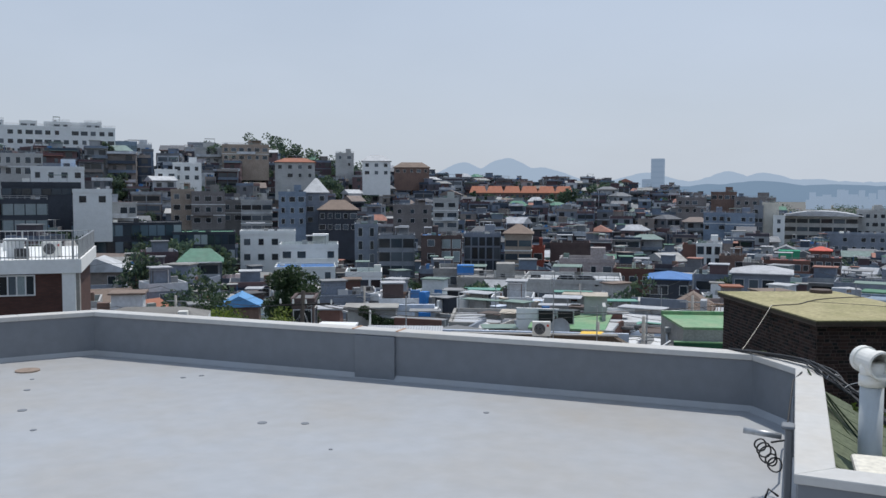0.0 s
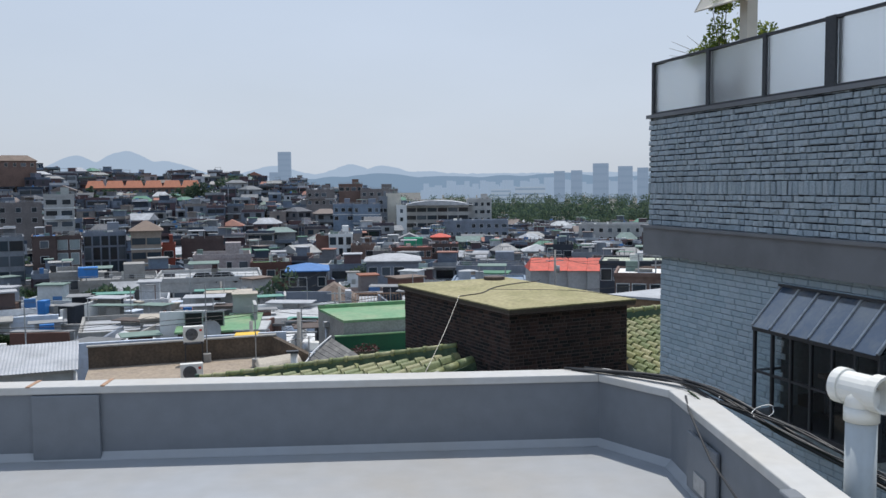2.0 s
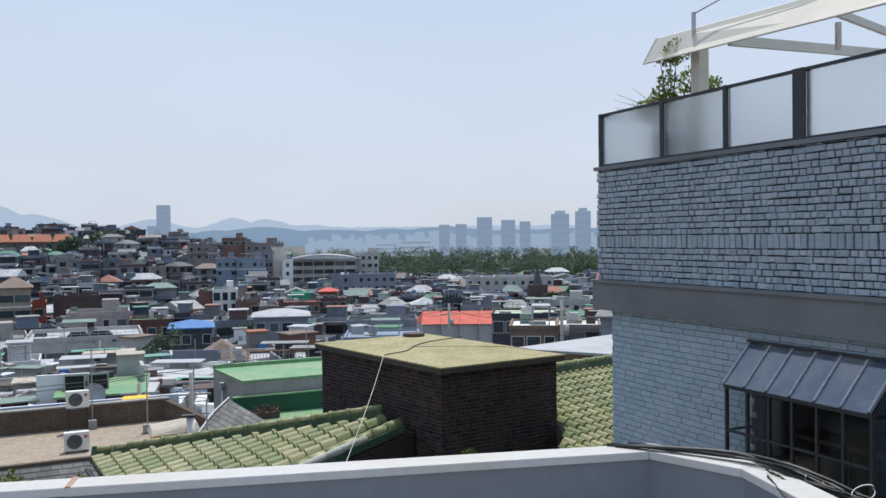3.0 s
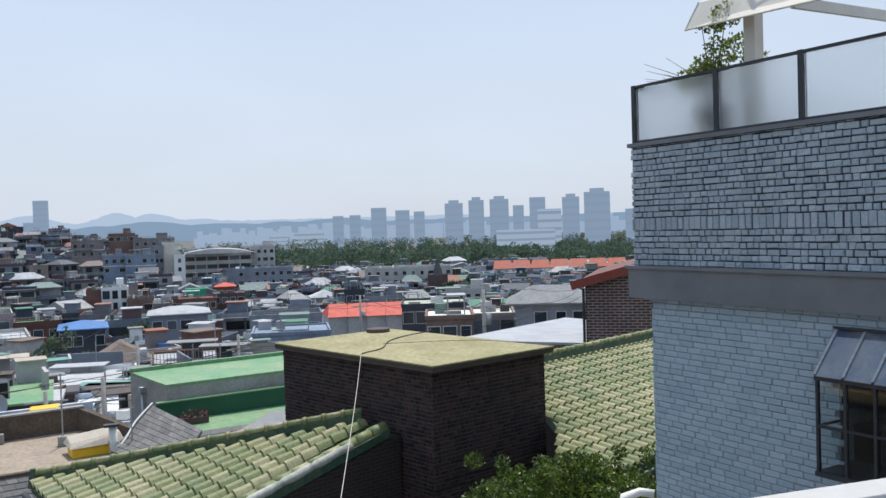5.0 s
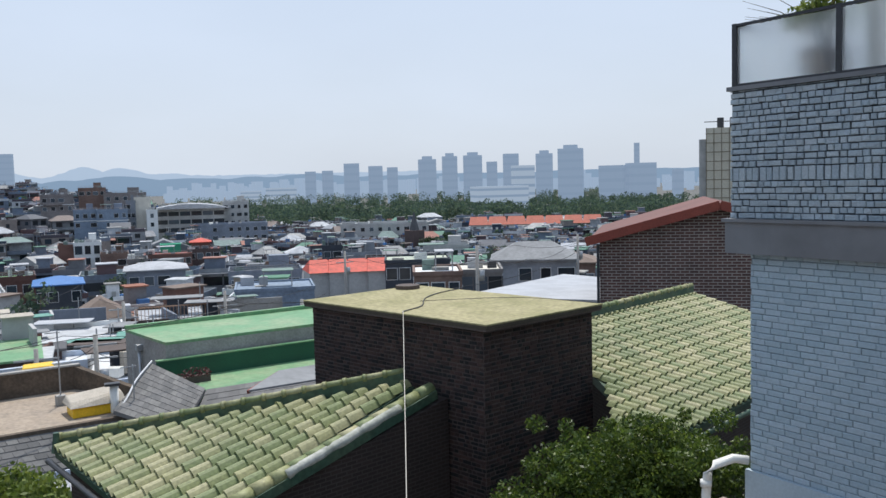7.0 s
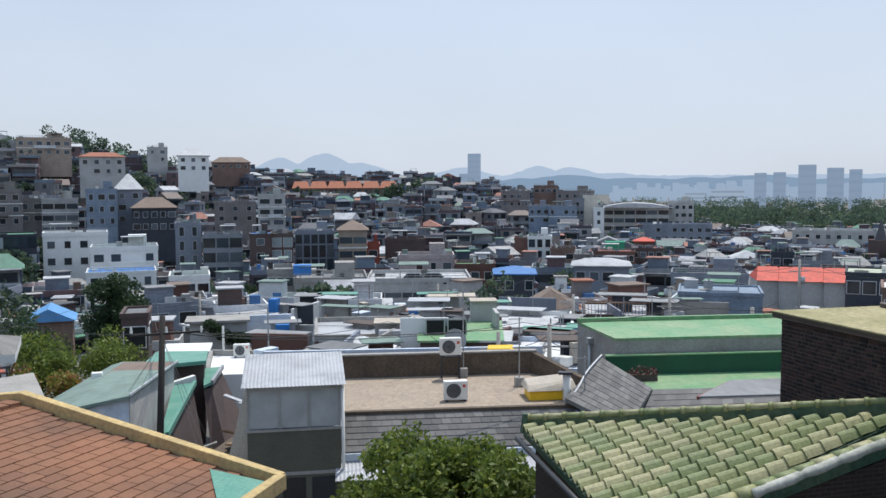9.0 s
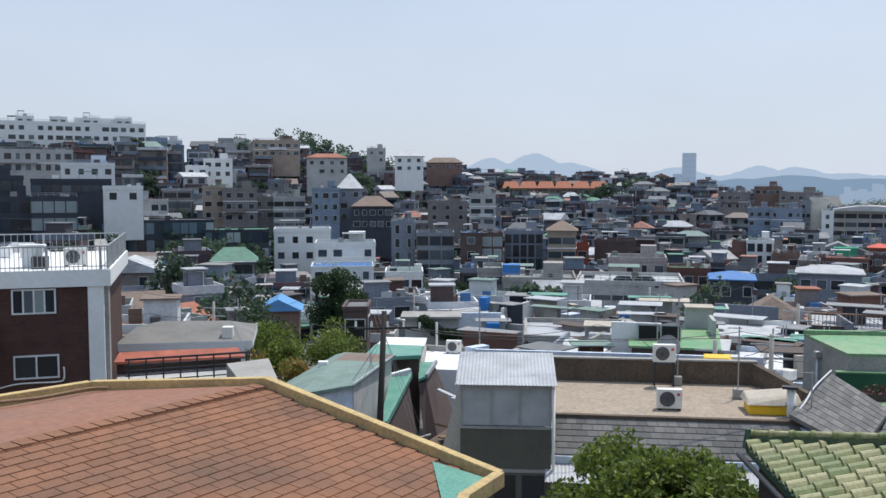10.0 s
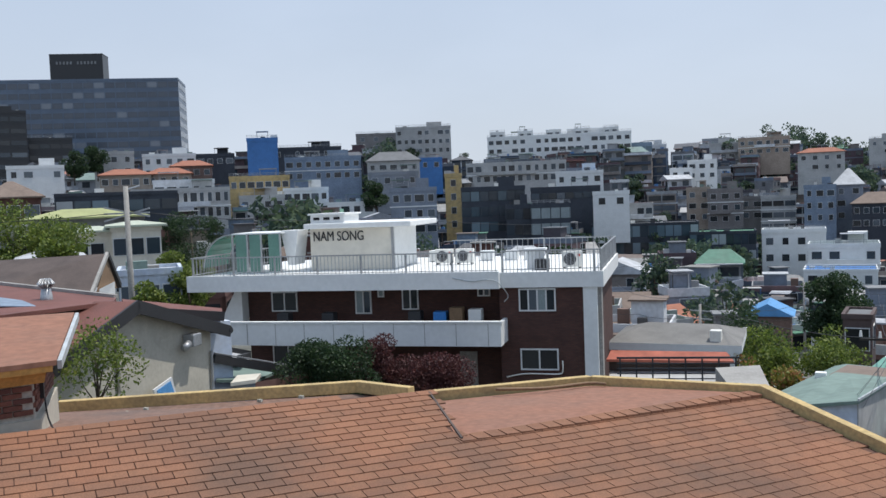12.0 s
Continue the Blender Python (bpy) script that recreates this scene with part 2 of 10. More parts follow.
M["mint"] = mat("mint_green_roof_paint", (0.085, 0.26, 0.20), 0.55, stain_amt=0.3, stain_col=(0.35, 0.45, 0.38), bump=0.1)
M["concrete"] = mat("weathered_concrete", (0.33, 0.32, 0.30), 0.9, grain=12, grain_amt=0.15, stain=0.7, stain_amt=0.55, stain_col=(0.16, 0.15, 0.135), bump=0.4)
M["brown_concrete"] = mat("mouldy_brown_concrete", (0.12, 0.09, 0.065), 0.95, grain=10, grain_amt=0.25, stain=0.9, stain_amt=0.6, stain_col=(0.05, 0.042, 0.035), bump=0.4)
M["sandy"] = mat("flaking_sand_coloured_screed", (0.34, 0.275, 0.21), 0.95, grain=8, grain_amt=0.2, stain=1.6, stain_amt=0.6, stain_col=(0.24, 0.20, 0.165), bump=0.5)
M["bluewhite"] = mat("blue_white_washed_wall", (0.48, 0.55, 0.66), 0.8, grain=3, grain_amt=0.15, stain=0.9, stain_amt=0.6, stain_col=(0.68, 0.71, 0.74))
M["white"] = mat("white_wall_paint", (0.74, 0.75, 0.74), 0.7, grain=5, grain_amt=0.04, stain=0.6, stain_amt=0.3, stain_col=(0.52, 0.53, 0.51), bump=0.1)
M["fascia_dark"] = mat("charcoal_fascia_board", (0.028, 0.028, 0.03), 0.6, stain_amt=0.3, bump=0.1)
M["pole_dark"] = mat("tarred_timber", (0.03, 0.026, 0.023), 0.85, stain_amt=0.3)
M["beige"] = mat("beige_render", (0.46, 0.43, 0.36), 0.9, grain=10, grain_amt=0.06, stain=0.7, stain_amt=0.3, bump=0.2)
M["cream"] = mat("cream_sheet_metal", (0.66, 0.62, 0.53), 0.55, grain=4, grain_amt=0.04, stain_amt=0.2, bump=0.05)
M["white_metal"] = mat("white_corrugated_sheet", (0.42, 0.43, 0.45), 0.5, stain_amt=0.4, stain=0.8, bump=0.1)
M["olive_metal"] = mat("olive_sheet_cladding", (0.12, 0.12, 0.095), 0.55, stain_amt=0.3, bump=0.1)
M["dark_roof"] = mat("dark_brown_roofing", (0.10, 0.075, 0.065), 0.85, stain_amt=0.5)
M["red_roof"] = mat("red_brown_sheet_roof", (0.17, 0.065, 0.05), 0.7, stain_amt=0.4)
M["red_trim"] = mat("red_painted_trim", (0.24, 0.05, 0.03), 0.6, stain_amt=0.3)
M["yellow"] = mat("yellow_tarpaulin", (0.82, 0.50, 0.02), 0.5, stain_amt=0.15)
M["tarp"] = mat("dusty_tarpaulin", (0.45, 0.40, 0.33), 0.8, stain_amt=0.5)
M["cloth"] = mat("white_canvas", (0.62, 0.63, 0.64), 0.8, grain_amt=0.03, stain_amt=0.15, bump=0.05)
M["bluesheet"] = mat("blue_sheeting", (0.05, 0.17, 0.42), 0.6, stain_amt=0.3)
M["wood"] = mat("weathered_timber", (0.22, 0.14, 0.08), 0.8, grain=30, stretch=(1, 1, 0.2), stain_amt=0.3)
M["ochre_wood"] = mat("ochre_varnished_timber", (0.50, 0.27, 0.07), 0.6, grain=20, grain_amt=0.2)
M["asphalt"] = mat("asphalt", (0.05, 0.05, 0.052), 0.95, stain_amt=0.4)
M["win"] = mat("dark_window_glass", (0.03, 0.04, 0.05), 0.12, grain_amt=0.1, stain_amt=0, bump=0,
               palette=[(0.02, 0.028, 0.036), (0.035, 0.05, 0.065), (0.03, 0.034, 0.038), (0.09, 0.11, 0.13), (0.02, 0.022, 0.026)])
M["win_bright"] = mat("curtained_window_glass", (0.25, 0.30, 0.31), 0.15, stain_amt=0.2, bump=0)
M["frame_white"] = mat("white_window_frame", (0.66, 0.67, 0.67), 0.5, bump=0)
M["frost"] = glass_mat("frosted_glass", (0.93, 0.96, 0.97), 0.42)
M["glass"] = glass_mat("clear_glass", (0.93, 0.96, 0.96), 0.02)
M["green_glass"] = mat("green_polycarbonate", (0.04, 0.26, 0.18), 0.2, stain_amt=0.2, bump=0)
M["pane_grey"] = mat("milky_window_film", (0.40, 0.42, 0.43), 0.3, grain=2, grain_amt=0.12, stain_amt=0.2, bump=0)
M["bark"] = mat("bark", (0.09, 0.07, 0.05), 0.9, bump=0.6)
M["leaf"] = mat("leaf_green", (0.11, 0.17, 0.035), 0.6, grain=2, grain_amt=0.3, stain_amt=0, bump=0, palette=[(0.11, 0.16, 0.028), (0.155, 0.205, 0.035), (0.07, 0.11, 0.022), (0.21, 0.25, 0.05), (0.13, 0.18, 0.03)])
M["win_mix"] = mat("terrace_glazing", (0.1, 0.1, 0.1), 0.1, grain_amt=0.1, stain_amt=0, bump=0, palette=[(0.03, 0.045, 0.06), (0.10, 0.15, 0.18), (0.05, 0.08, 0.10), (0.32, 0.36, 0.38), (0.02, 0.03, 0.04), (0.14, 0.20, 0.24)])
M["leaf_dark"] = mat("dark_leaf_green", (0.03, 0.06, 0.025), 0.6, grain=1, grain_amt=0.3, stain_amt=0, bump=0, palette=[(0.03, 0.06, 0.022), (0.045, 0.08, 0.03), (0.022, 0.046, 0.02)])
M["leaf_bush"] = mat("glossy_bush_leaf", (0.08, 0.13, 0.025), 0.45, grain=2, grain_amt=0.3, stain_amt=0, bump=0, palette=[(0.07, 0.115, 0.02), (0.10, 0.15, 0.025), (0.045, 0.08, 0.016), (0.15, 0.20, 0.035), (0.085, 0.13, 0.022)])
M["leaf_red"] = mat("dark_red_maple_leaf", (0.09, 0.03, 0.03), 0.6, stain_amt=0, bump=0, palette=[(0.10, 0.035, 0.035), (0.07, 0.025, 0.028), (0.13, 0.05, 0.045)])
M["leaf_orange"] = mat("yellow_orange_leaf", (0.3, 0.2, 0.05), 0.6, stain_amt=0, bump=0, palette=[(0.28, 0.24, 0.05), (0.34, 0.17, 0.07), (0.16, 0.2, 0.04)])
# Distant greens carry the haze as a bluish shift in the palette.
M["leaf_far"] = mat("distant_leaf_green", (0.06, 0.09, 0.05), 0.8, grain=0.1, grain_amt=0.3, stain_amt=0, bump=0, palette=[(0.06, 0.10, 0.07), (0.08, 0.125, 0.08), (0.05, 0.085, 0.065), (0.11, 0.155, 0.085)])
for key in ("leaf", "leaf_bush", "leaf_dark", "leaf_red", "leaf_orange", "leaf_far"):
    nt = M[key].node_tree
    pb, mo = nt.nodes["Principled BSDF"], nt.nodes["Material Output"]
    tl, ms = nt.nodes.new("ShaderNodeBsdfTranslucent"), nt.nodes.new("ShaderNodeMixShader")
    ms.inputs[0].default_value = 0.42
    nt.links.new(pb.inputs["Base Color"].links[0].from_socket, tl.inputs["Color"])
    nt.links.new(pb.outputs[0], ms.inputs[1])
    nt.links.new(tl.outputs[0], ms.inputs[2])
    nt.links.new(ms.outputs[0], mo.inputs["Surface"])
M["terrain"] = mat("hillside_streets_and_yards", (0.13, 0.125, 0.12), 0.95, grain=0.8, grain_amt=0.3, stain=0.05, stain_amt=0.6, stain_col=(0.07, 0.085, 0.05), bump=0)
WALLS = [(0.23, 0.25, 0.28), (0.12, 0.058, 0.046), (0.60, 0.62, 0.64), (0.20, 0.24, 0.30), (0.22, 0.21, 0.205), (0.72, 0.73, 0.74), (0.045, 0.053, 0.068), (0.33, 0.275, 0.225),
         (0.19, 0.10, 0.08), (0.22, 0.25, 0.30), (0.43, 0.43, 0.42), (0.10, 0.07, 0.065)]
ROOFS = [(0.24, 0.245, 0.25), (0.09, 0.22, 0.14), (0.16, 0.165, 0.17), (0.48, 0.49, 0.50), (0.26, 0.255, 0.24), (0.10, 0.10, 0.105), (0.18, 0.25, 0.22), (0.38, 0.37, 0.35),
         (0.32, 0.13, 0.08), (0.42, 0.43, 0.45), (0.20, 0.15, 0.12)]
# Far walls and roofs: the blue lift in the palettes stands for haze.
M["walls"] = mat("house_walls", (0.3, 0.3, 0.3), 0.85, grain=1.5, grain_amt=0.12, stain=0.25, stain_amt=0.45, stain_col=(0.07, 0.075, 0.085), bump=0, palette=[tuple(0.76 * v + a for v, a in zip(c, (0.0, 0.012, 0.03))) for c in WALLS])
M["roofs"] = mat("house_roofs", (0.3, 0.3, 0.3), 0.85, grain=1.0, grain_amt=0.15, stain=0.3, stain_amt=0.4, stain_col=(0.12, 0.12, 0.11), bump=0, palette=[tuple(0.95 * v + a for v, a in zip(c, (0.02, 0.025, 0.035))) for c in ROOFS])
M["clutter"] = mat("rooftop_clutter", (0.3, 0.3, 0.3), 0.7, bump=0, palette=[(0.6, 0.6, 0.6), (0.08, 0.08, 0.08), (0.05, 0.18, 0.42), (0.35, 0.35, 0.33), (0.7, 0.7, 0.68), (0.2, 0.12, 0.09), (0.3, 0.3, 0.3)])
for i, c in enumerate(WALLS):
    M["wall%d" % i] = mat("wall_paint_or_brick", c, 0.85, grain=3, grain_amt=0.1, stain=0.35, stain_amt=0.4, bump=0.1)
for i, c in enumerate(ROOFS):
    M["roof%d" % i] = mat("flat_roof_finish", c, 0.85, grain=3, grain_amt=0.12, stain=0.4, stain_amt=0.45, bump=0.1)


# ---- mesh tools ----
class Geo:
    """Vertices and faces of one mesh, filled piece by piece."""

    def __init__(self):
        self.v, self.f, self.mi = [], [], []

    def add(self, verts, faces, mi=0):
        o = len(self.v)
        self.v += [tuple(p) for p in verts]
        self.f += [tuple(i + o for i in q) for q in faces]
        self.mi += [mi] * len(faces)
        return self

    def box(self, cx, cy, z0, z1, w, d, yaw=0.0, mi=0, bottom=True):
        c, s = math.cos(yaw), math.sin(yaw)
        v = [(cx + x * w / 2 * c - y * d / 2 * s, cy + x * w / 2 * s + y * d / 2 * c, z) for z in (z0, z1) for x, y in ((-1, -1), (1, -1), (1, 1), (-1, 1))]
        f = [(4, 5, 6, 7), (0, 1, 5, 4), (1, 2, 6, 5), (2, 3, 7, 6), (3, 0, 4, 7)]
        return self.add(v, f + [(3, 2, 1, 0)] if bottom else f, mi)

    def hexa(self, lo, hi, mi=0):
        """A block from four lower corners and four upper ones, both counter-clockwise from above."""
        return self.add(list(lo) + list(hi), [(4, 5, 6, 7), (3, 2, 1, 0), (0, 1, 5, 4), (1, 2, 6, 5), (2, 3, 7, 6), (3, 0, 4, 7)], mi)

    def prism(self, xy, z0, z1, mi=0):
        n = len(xy)
        v = [(x, y, z0) for x, y in xy] + [(x, y, z1) for x, y in xy]
        return self.add(v, [tuple(range(n, 2 * n)), tuple(range(n - 1, -1, -1))] + [(i, (i + 1) % n, n + (i + 1) % n, n + i) for i in range(n)], mi)

    def beam(self, a, b, w, h=None, mi=0):
        """A bar of section w by h from a to b."""
        a, b = Vector(a), Vector(b)
        t = (b - a).normalized()
        s = t.cross(Vector((0, 0, 1)))
        s = s.normalized() if s.length > 1e-3 else Vector((1, 0, 0))
        u = s.cross(t)
        s, u = s * w / 2, u * (h or w) / 2
        lo = [a - s - u, a + s - u, b + s - u, b - s - u]
        hi = [a - s + u, a + s + u, b + s + u, b - s + u]
        return self.hexa(lo, hi, mi)

    def tube(self, pts, r, n=10, mi=0, cap=True, r2=None):
        pts = [Vector(p) for p in pts]
        rows = []
        for i, p in enumerate(pts):
            t = (pts[min(i + 1, len(pts) - 1)] - pts[max(i - 1, 0)]).normalized()
            s = t.cross(Vector((0.13, 0.21, 1))) if abs(t.z) < 0.95 else t.cross(Vector((1, 0.1, 0)))
            s.normalize()
            u = s.cross(t)
            rr = r if r2 is None else r + (r2 - r) * i / max(1, len(pts) - 1)
            rows.append([p + (s * math.cos(2 * math.pi * k / n) + u * math.sin(2 * math.pi * k / n)) * rr for k in range(n)])
        v = [q for row in rows for q in row]
        f = [(i * n + k, i * n + (k + 1) % n, (i + 1) * n + (k + 1) % n, (i + 1) * n + k) for i in range(len(pts) - 1) for k in range(n)]
        if cap:
            f += [tuple(range(n - 1, -1, -1)), tuple(range((len(pts) - 1) * n, len(pts) * n))]
        return self.add(v, f, mi)

    def quad(self, a, b, c, d, mi=0):
        return self.add([a, b, c, d], [(0, 1, 2, 3)], mi)

    def slab(self, a, b, c, d, th, mi=0):
        """A plate with top corners a, b, c, d (counter-clockwise from above), th thick downwards."""
        down = [(p[0], p[1], p[2] - th) for p in (a, b, c, d)]
        return self.hexa(down, [a, b, c, d], mi)

    def mesh(self, name, mats, smooth=False, org=(0, 0, 0)):
        me = bpy.data.meshes.new(name)
        v = np.array(self.v, dtype=float).reshape(-1, 3) - np.array(org, dtype=float)
        me.from_pydata([tuple(p) for p in v], [], self.f)
        for m in mats:
            me.materials.append(m)
        if len(mats) > 1:
            me.polygons.foreach_set("material_index", self.mi)
        if smooth:
            me.polygons.foreach_set("use_smooth", [True] * len(me.polygons))
        me.update()
        return me


def soft_mesh(me, width=0.01, segments=2):
    """Rounds the edges of a small mesh in place."""
    bm = bmesh.new()
    bm.from_mesh(me)
    bmesh.ops.recalc_face_normals(bm, faces=bm.faces)
    bmesh.ops.bevel(bm, geom=bm.edges[:], offset=width, segments=segments, affect="EDGES", clamp_overlap=True, profile=0.5)
    bm.to_mesh(me)
    bm.free()
    return me


def solo(name, geo, material, label="", category="", group="", kind="", loc=(0, 0, 0), smooth=False, bevel=0.0):
    """One object of one mesh, its origin at loc; the geometry is given in world metres."""
    mats = material if isinstance(material, (list, tuple)) else [material]
    me = geo.mesh(name, mats, smooth, loc)
    if bevel:
        soft_mesh(me, bevel)
    ob = new(name, me)
    ob.location = loc
    return tagged(ob, label, category, group, kind)


def thing(name, loc, label, category, group=""):
    """An empty at the thing's base that carries its parts."""
    ob = new(name)
    ob.location = loc
    ob.empty_display_size = 0.2
    return tagged(ob, label, category, group)


def base_of(ob):
    p = Vector((0, 0, 0))
    while ob is not None:
        p += ob.location
        ob = ob.parent
    return p


def part(name, geo, material, parent, label="", smooth=False, bevel=0.0, kind=""):
    """One mesh under a thing or a part; geometry in world metres."""
    mats = material if isinstance(material, (list, tuple)) else [material]
    me = geo.mesh(name, mats, smooth, base_of(parent))
    if bevel:
        soft_mesh(me, bevel)
    ob = new(name, me)
    ob.parent = parent
    return tagged(ob, label, kind=kind)


def polar(bearing, r):
    a = radians(bearing)
    return r * math.sin(a), r * math.cos(a)


def elev_z(e, r):
    """Height that is seen e degrees above level from the roof, r metres off."""
    return 1.62 + r * math.tan(radians(e))


# ---- lie of the land ----
SKY_B = [-180, -95, -80, -70, -58, -50, -41, -32, -26, -20, -12, -8, -3, 2, 8, 16, 30, 60, 180]
SKY_E = [1.0, 1.4, 1.5, 1.5, 2.2, 2.1, 2.0, 1.9, 1.1, 0.5, 0.25, -0.3, -1.1, -2.0, -2.6, -2.9, -2.9, -2.5, 1.0]
SKY_R = [300, 300, 300, 300, 285, 290, 295, 400, 450, 480, 520, 540, 560, 540, 480, 420, 400, 400, 400]


def ground_z(x, y):
    r = math.hypot(x, y)
    b = math.degrees(math.atan2(x, y))
    es, rs = np.interp(b, SKY_B, SKY_E), np.interp(b, SKY_B, SKY_R)
    hill = np.interp(b, [-180, -95, -70, -50, -30], [0.6, 1.0, 1.0, 0.6, 0.0])
    near = [-8.2, -9.0, -12.6 + 4.5 * hill, -17.0 + 9 * hill, -22.4 + 15.5 * hill, -23.5 + 21 * hill]
    rr = [0, 30, 60, 100, 170, 250]
    if es > -1.5:
        zt = elev_z(es, rs)
        zs = near + [zt, zt - 4, zt - 25]
        rr = rr + [rs, rs + 60, rs + 350]
    else:
        zs = near + [elev_z(es, rs), -27, -27]
        rr = rr + [rs, rs + 200, rs + 600]
    return float(np.interp(r, rr, zs))


def build_ground():
    g = Geo()
    radii = [0, 12, 22, 30, 38, 48, 60, 75, 90, 110, 130, 150, 175, 200, 230, 260, 300, 340, 380, 420, 450, 480, 520, 560, 620, 700, 850, 1100, 1500, 2200, 3200, 4600]
    n = 144
    for r in radii:
        for k in range(n):
            x, y = polar(k * 360 / n - 180, max(r, 0.01))
            g.v.append((x, y, ground_z(x, y) if r < 1000 else min(ground_z(x, y), -27)))
    for i in range(len(radii) - 1):
        for k in range(n):
            a, b2 = i * n + k, i * n + (k + 1) % n
            g.f.append((a, b2, b2 + n, a + n))
            g.mi.append(0)
    return solo("ground", g, M["terrain"], kind="structure", smooth=True)


build_ground()


# ---- our roof ----
FLOOR = [(-3.32, 5.80), (-2.88, 6.36), (3.61, 6.36), (3.92, 5.90), (3.86, 3.36), (5.7, 3.2), (5.7, -7.0), (-9.0, -7.0), (-9.0, -2.2)]


def build_roof():
    solo("floor", Geo().prism([(-9.2, -7.2), (5.85, -7.2), (5.85, 3.34), (4.0, 3.5), (4.05, 5.95), (3.68, 6.5), (-2.95, 6.5), (-3.45, 5.9), (-9.2, -2.1)], -0.25, 0.0), M["deck"], kind="structure")
    g = Geo().prism([(-9.1, -7.1), (5.8, -7.1), (5.8, 3.3), (3.96, 3.46), (4.0, 5.92), (3.64, 6.44), (-2.9, 6.44), (-3.4, 5.86), (-9.1, -2.15)], -9.5, -0.25)
    solo("building_under_roof", g, M["beige"], kind="structure")
    n = len(FLOOR)
    for i in range(n):
        a, b = Vector(FLOOR[i]).to_3d(), Vector(FLOOR[(i + 1) % n]).to_3d()
        t = (b - a).normalized()
        out = Vector((-t.y, t.x, 0))
        th = 0.14
        name = "parapet_wall"
        a2, b2 = a - t * 0.0, b + t * 0.0
        # mitred ends
        def mit(p, q, r2, off):
            t1, t2 = (Vector(q) - Vector(p)).normalized(), (Vector(r2) - Vector(q)).normalized()
            n1, n2 = Vector((-t1.y, t1.x)), Vector((-t2.y, t2.x))
            k = (n1 + n2).normalized()
            return Vector(q) + k * (off / max(0.3, k.dot(n1)))
        pa, pb, pc, pd = FLOOR[i - 1], FLOOR[i], FLOOR[(i + 1) % n], FLOOR[(i + 2) % n]
        def quadring(o1, o2, z0, z1):
            A, B = mit(pa, pb, pc, o1), mit(pb, pc, pd, o1)
            C, D = mit(pb, pc, pd, o2), mit(pa, pb, pc, o2)
            return [(A.x, A.y, z0), (B.x, B.y, z0), (C.x, C.y, z0), (D.x, D.y, z0)], [(A.x, A.y, z1), (B.x, B.y, z1), (C.x, C.y, z1), (D.x, D.y, z1)]
        lo, hi = quadring(0.0, th, -0.2, 0.405)
        solo(name, Geo().hexa(lo, hi), M["parapet"], kind="structure")
        lo, hi = quadring(-0.018, th + 0.02, 0.405, 0.452)
        solo("parapet_coping", Geo().hexa(lo, hi), M["coping"], kind="structure", bevel=0.006)
        lo, hi = quadring(-0.035, 0.004, -0.01, 0.0)
        hi2 = [(hi[0][0], hi[0][1], 0.004), (hi[1][0], hi[1][1], 0.004), (hi[2][0], hi[2][1], 0.05), (hi[3][0], hi[3][1], 0.05)]
        solo("parapet_cove", Geo().hexa(lo, hi2), M["deck"], kind="structure")
    # painted columns in the front parapet
    solo("parapet_pier", Geo().box(0.36, 6.345, 0.0, 0.40, 0.40, 0.03), M["parapet"], kind="structure", bevel=0.006)
    for x in (0.14, 0.58):
        solo("coping_joint", Geo().box(x, 6.435, 0.445, 0.456, 0.025, 0.185), M["rust_joint"], kind="structure")
    g = Geo().tube([(-2.85, 5.45, 0.0), (-2.85, 5.45, 0.012)], 0.11, 18)
    solo("floor_drain", g, M["drain"], "rusty round floor drain flush in the grey painted roof", "floor drain")
    rnd = random.Random(3)
    for k in range(14):
        x, y = rnd.uniform(-2.6, 3.4), rnd.uniform(1.5, 5.9)
        g = Geo().tube([(x, y, 0.0), (x, y, 0.004)], rnd.uniform(0.012, 0.04), 9)
        solo("paint_blister", g, M["parapet"], kind="structure")


build_roof()


def wire_run(name, pts, r, material, label, category="cable", sag=0.0, n=24):
    """A cable through the points, rounded by a smooth spline; sag hangs every stretch."""
    out = []
    P = [Vector(p) for p in pts]
    for i in range(len(P) - 1):
        p0, p1, p2, p3 = P[max(i - 1, 0)], P[i], P[i + 1], P[min(i + 2, len(P) - 1)]
        steps = max(2, n // (len(P) - 1))
        for k in range(steps):
            t = k / steps
            q = 0.5 * ((2 * p1) + (p2 - p0) * t + (2 * p0 - 5 * p1 + 4 * p2 - p3) * t * t + (3 * p1 - p0 - 3 * p2 + p3) * t ** 3)
            q.z -= sag * 4 * t * (1 - t)
            out.append(q)
    out.append(P[-1])
    loc = tuple(P[0])
    return solo(name, Geo().tube(out, r, 6), material, label, category, loc=loc, smooth=True)


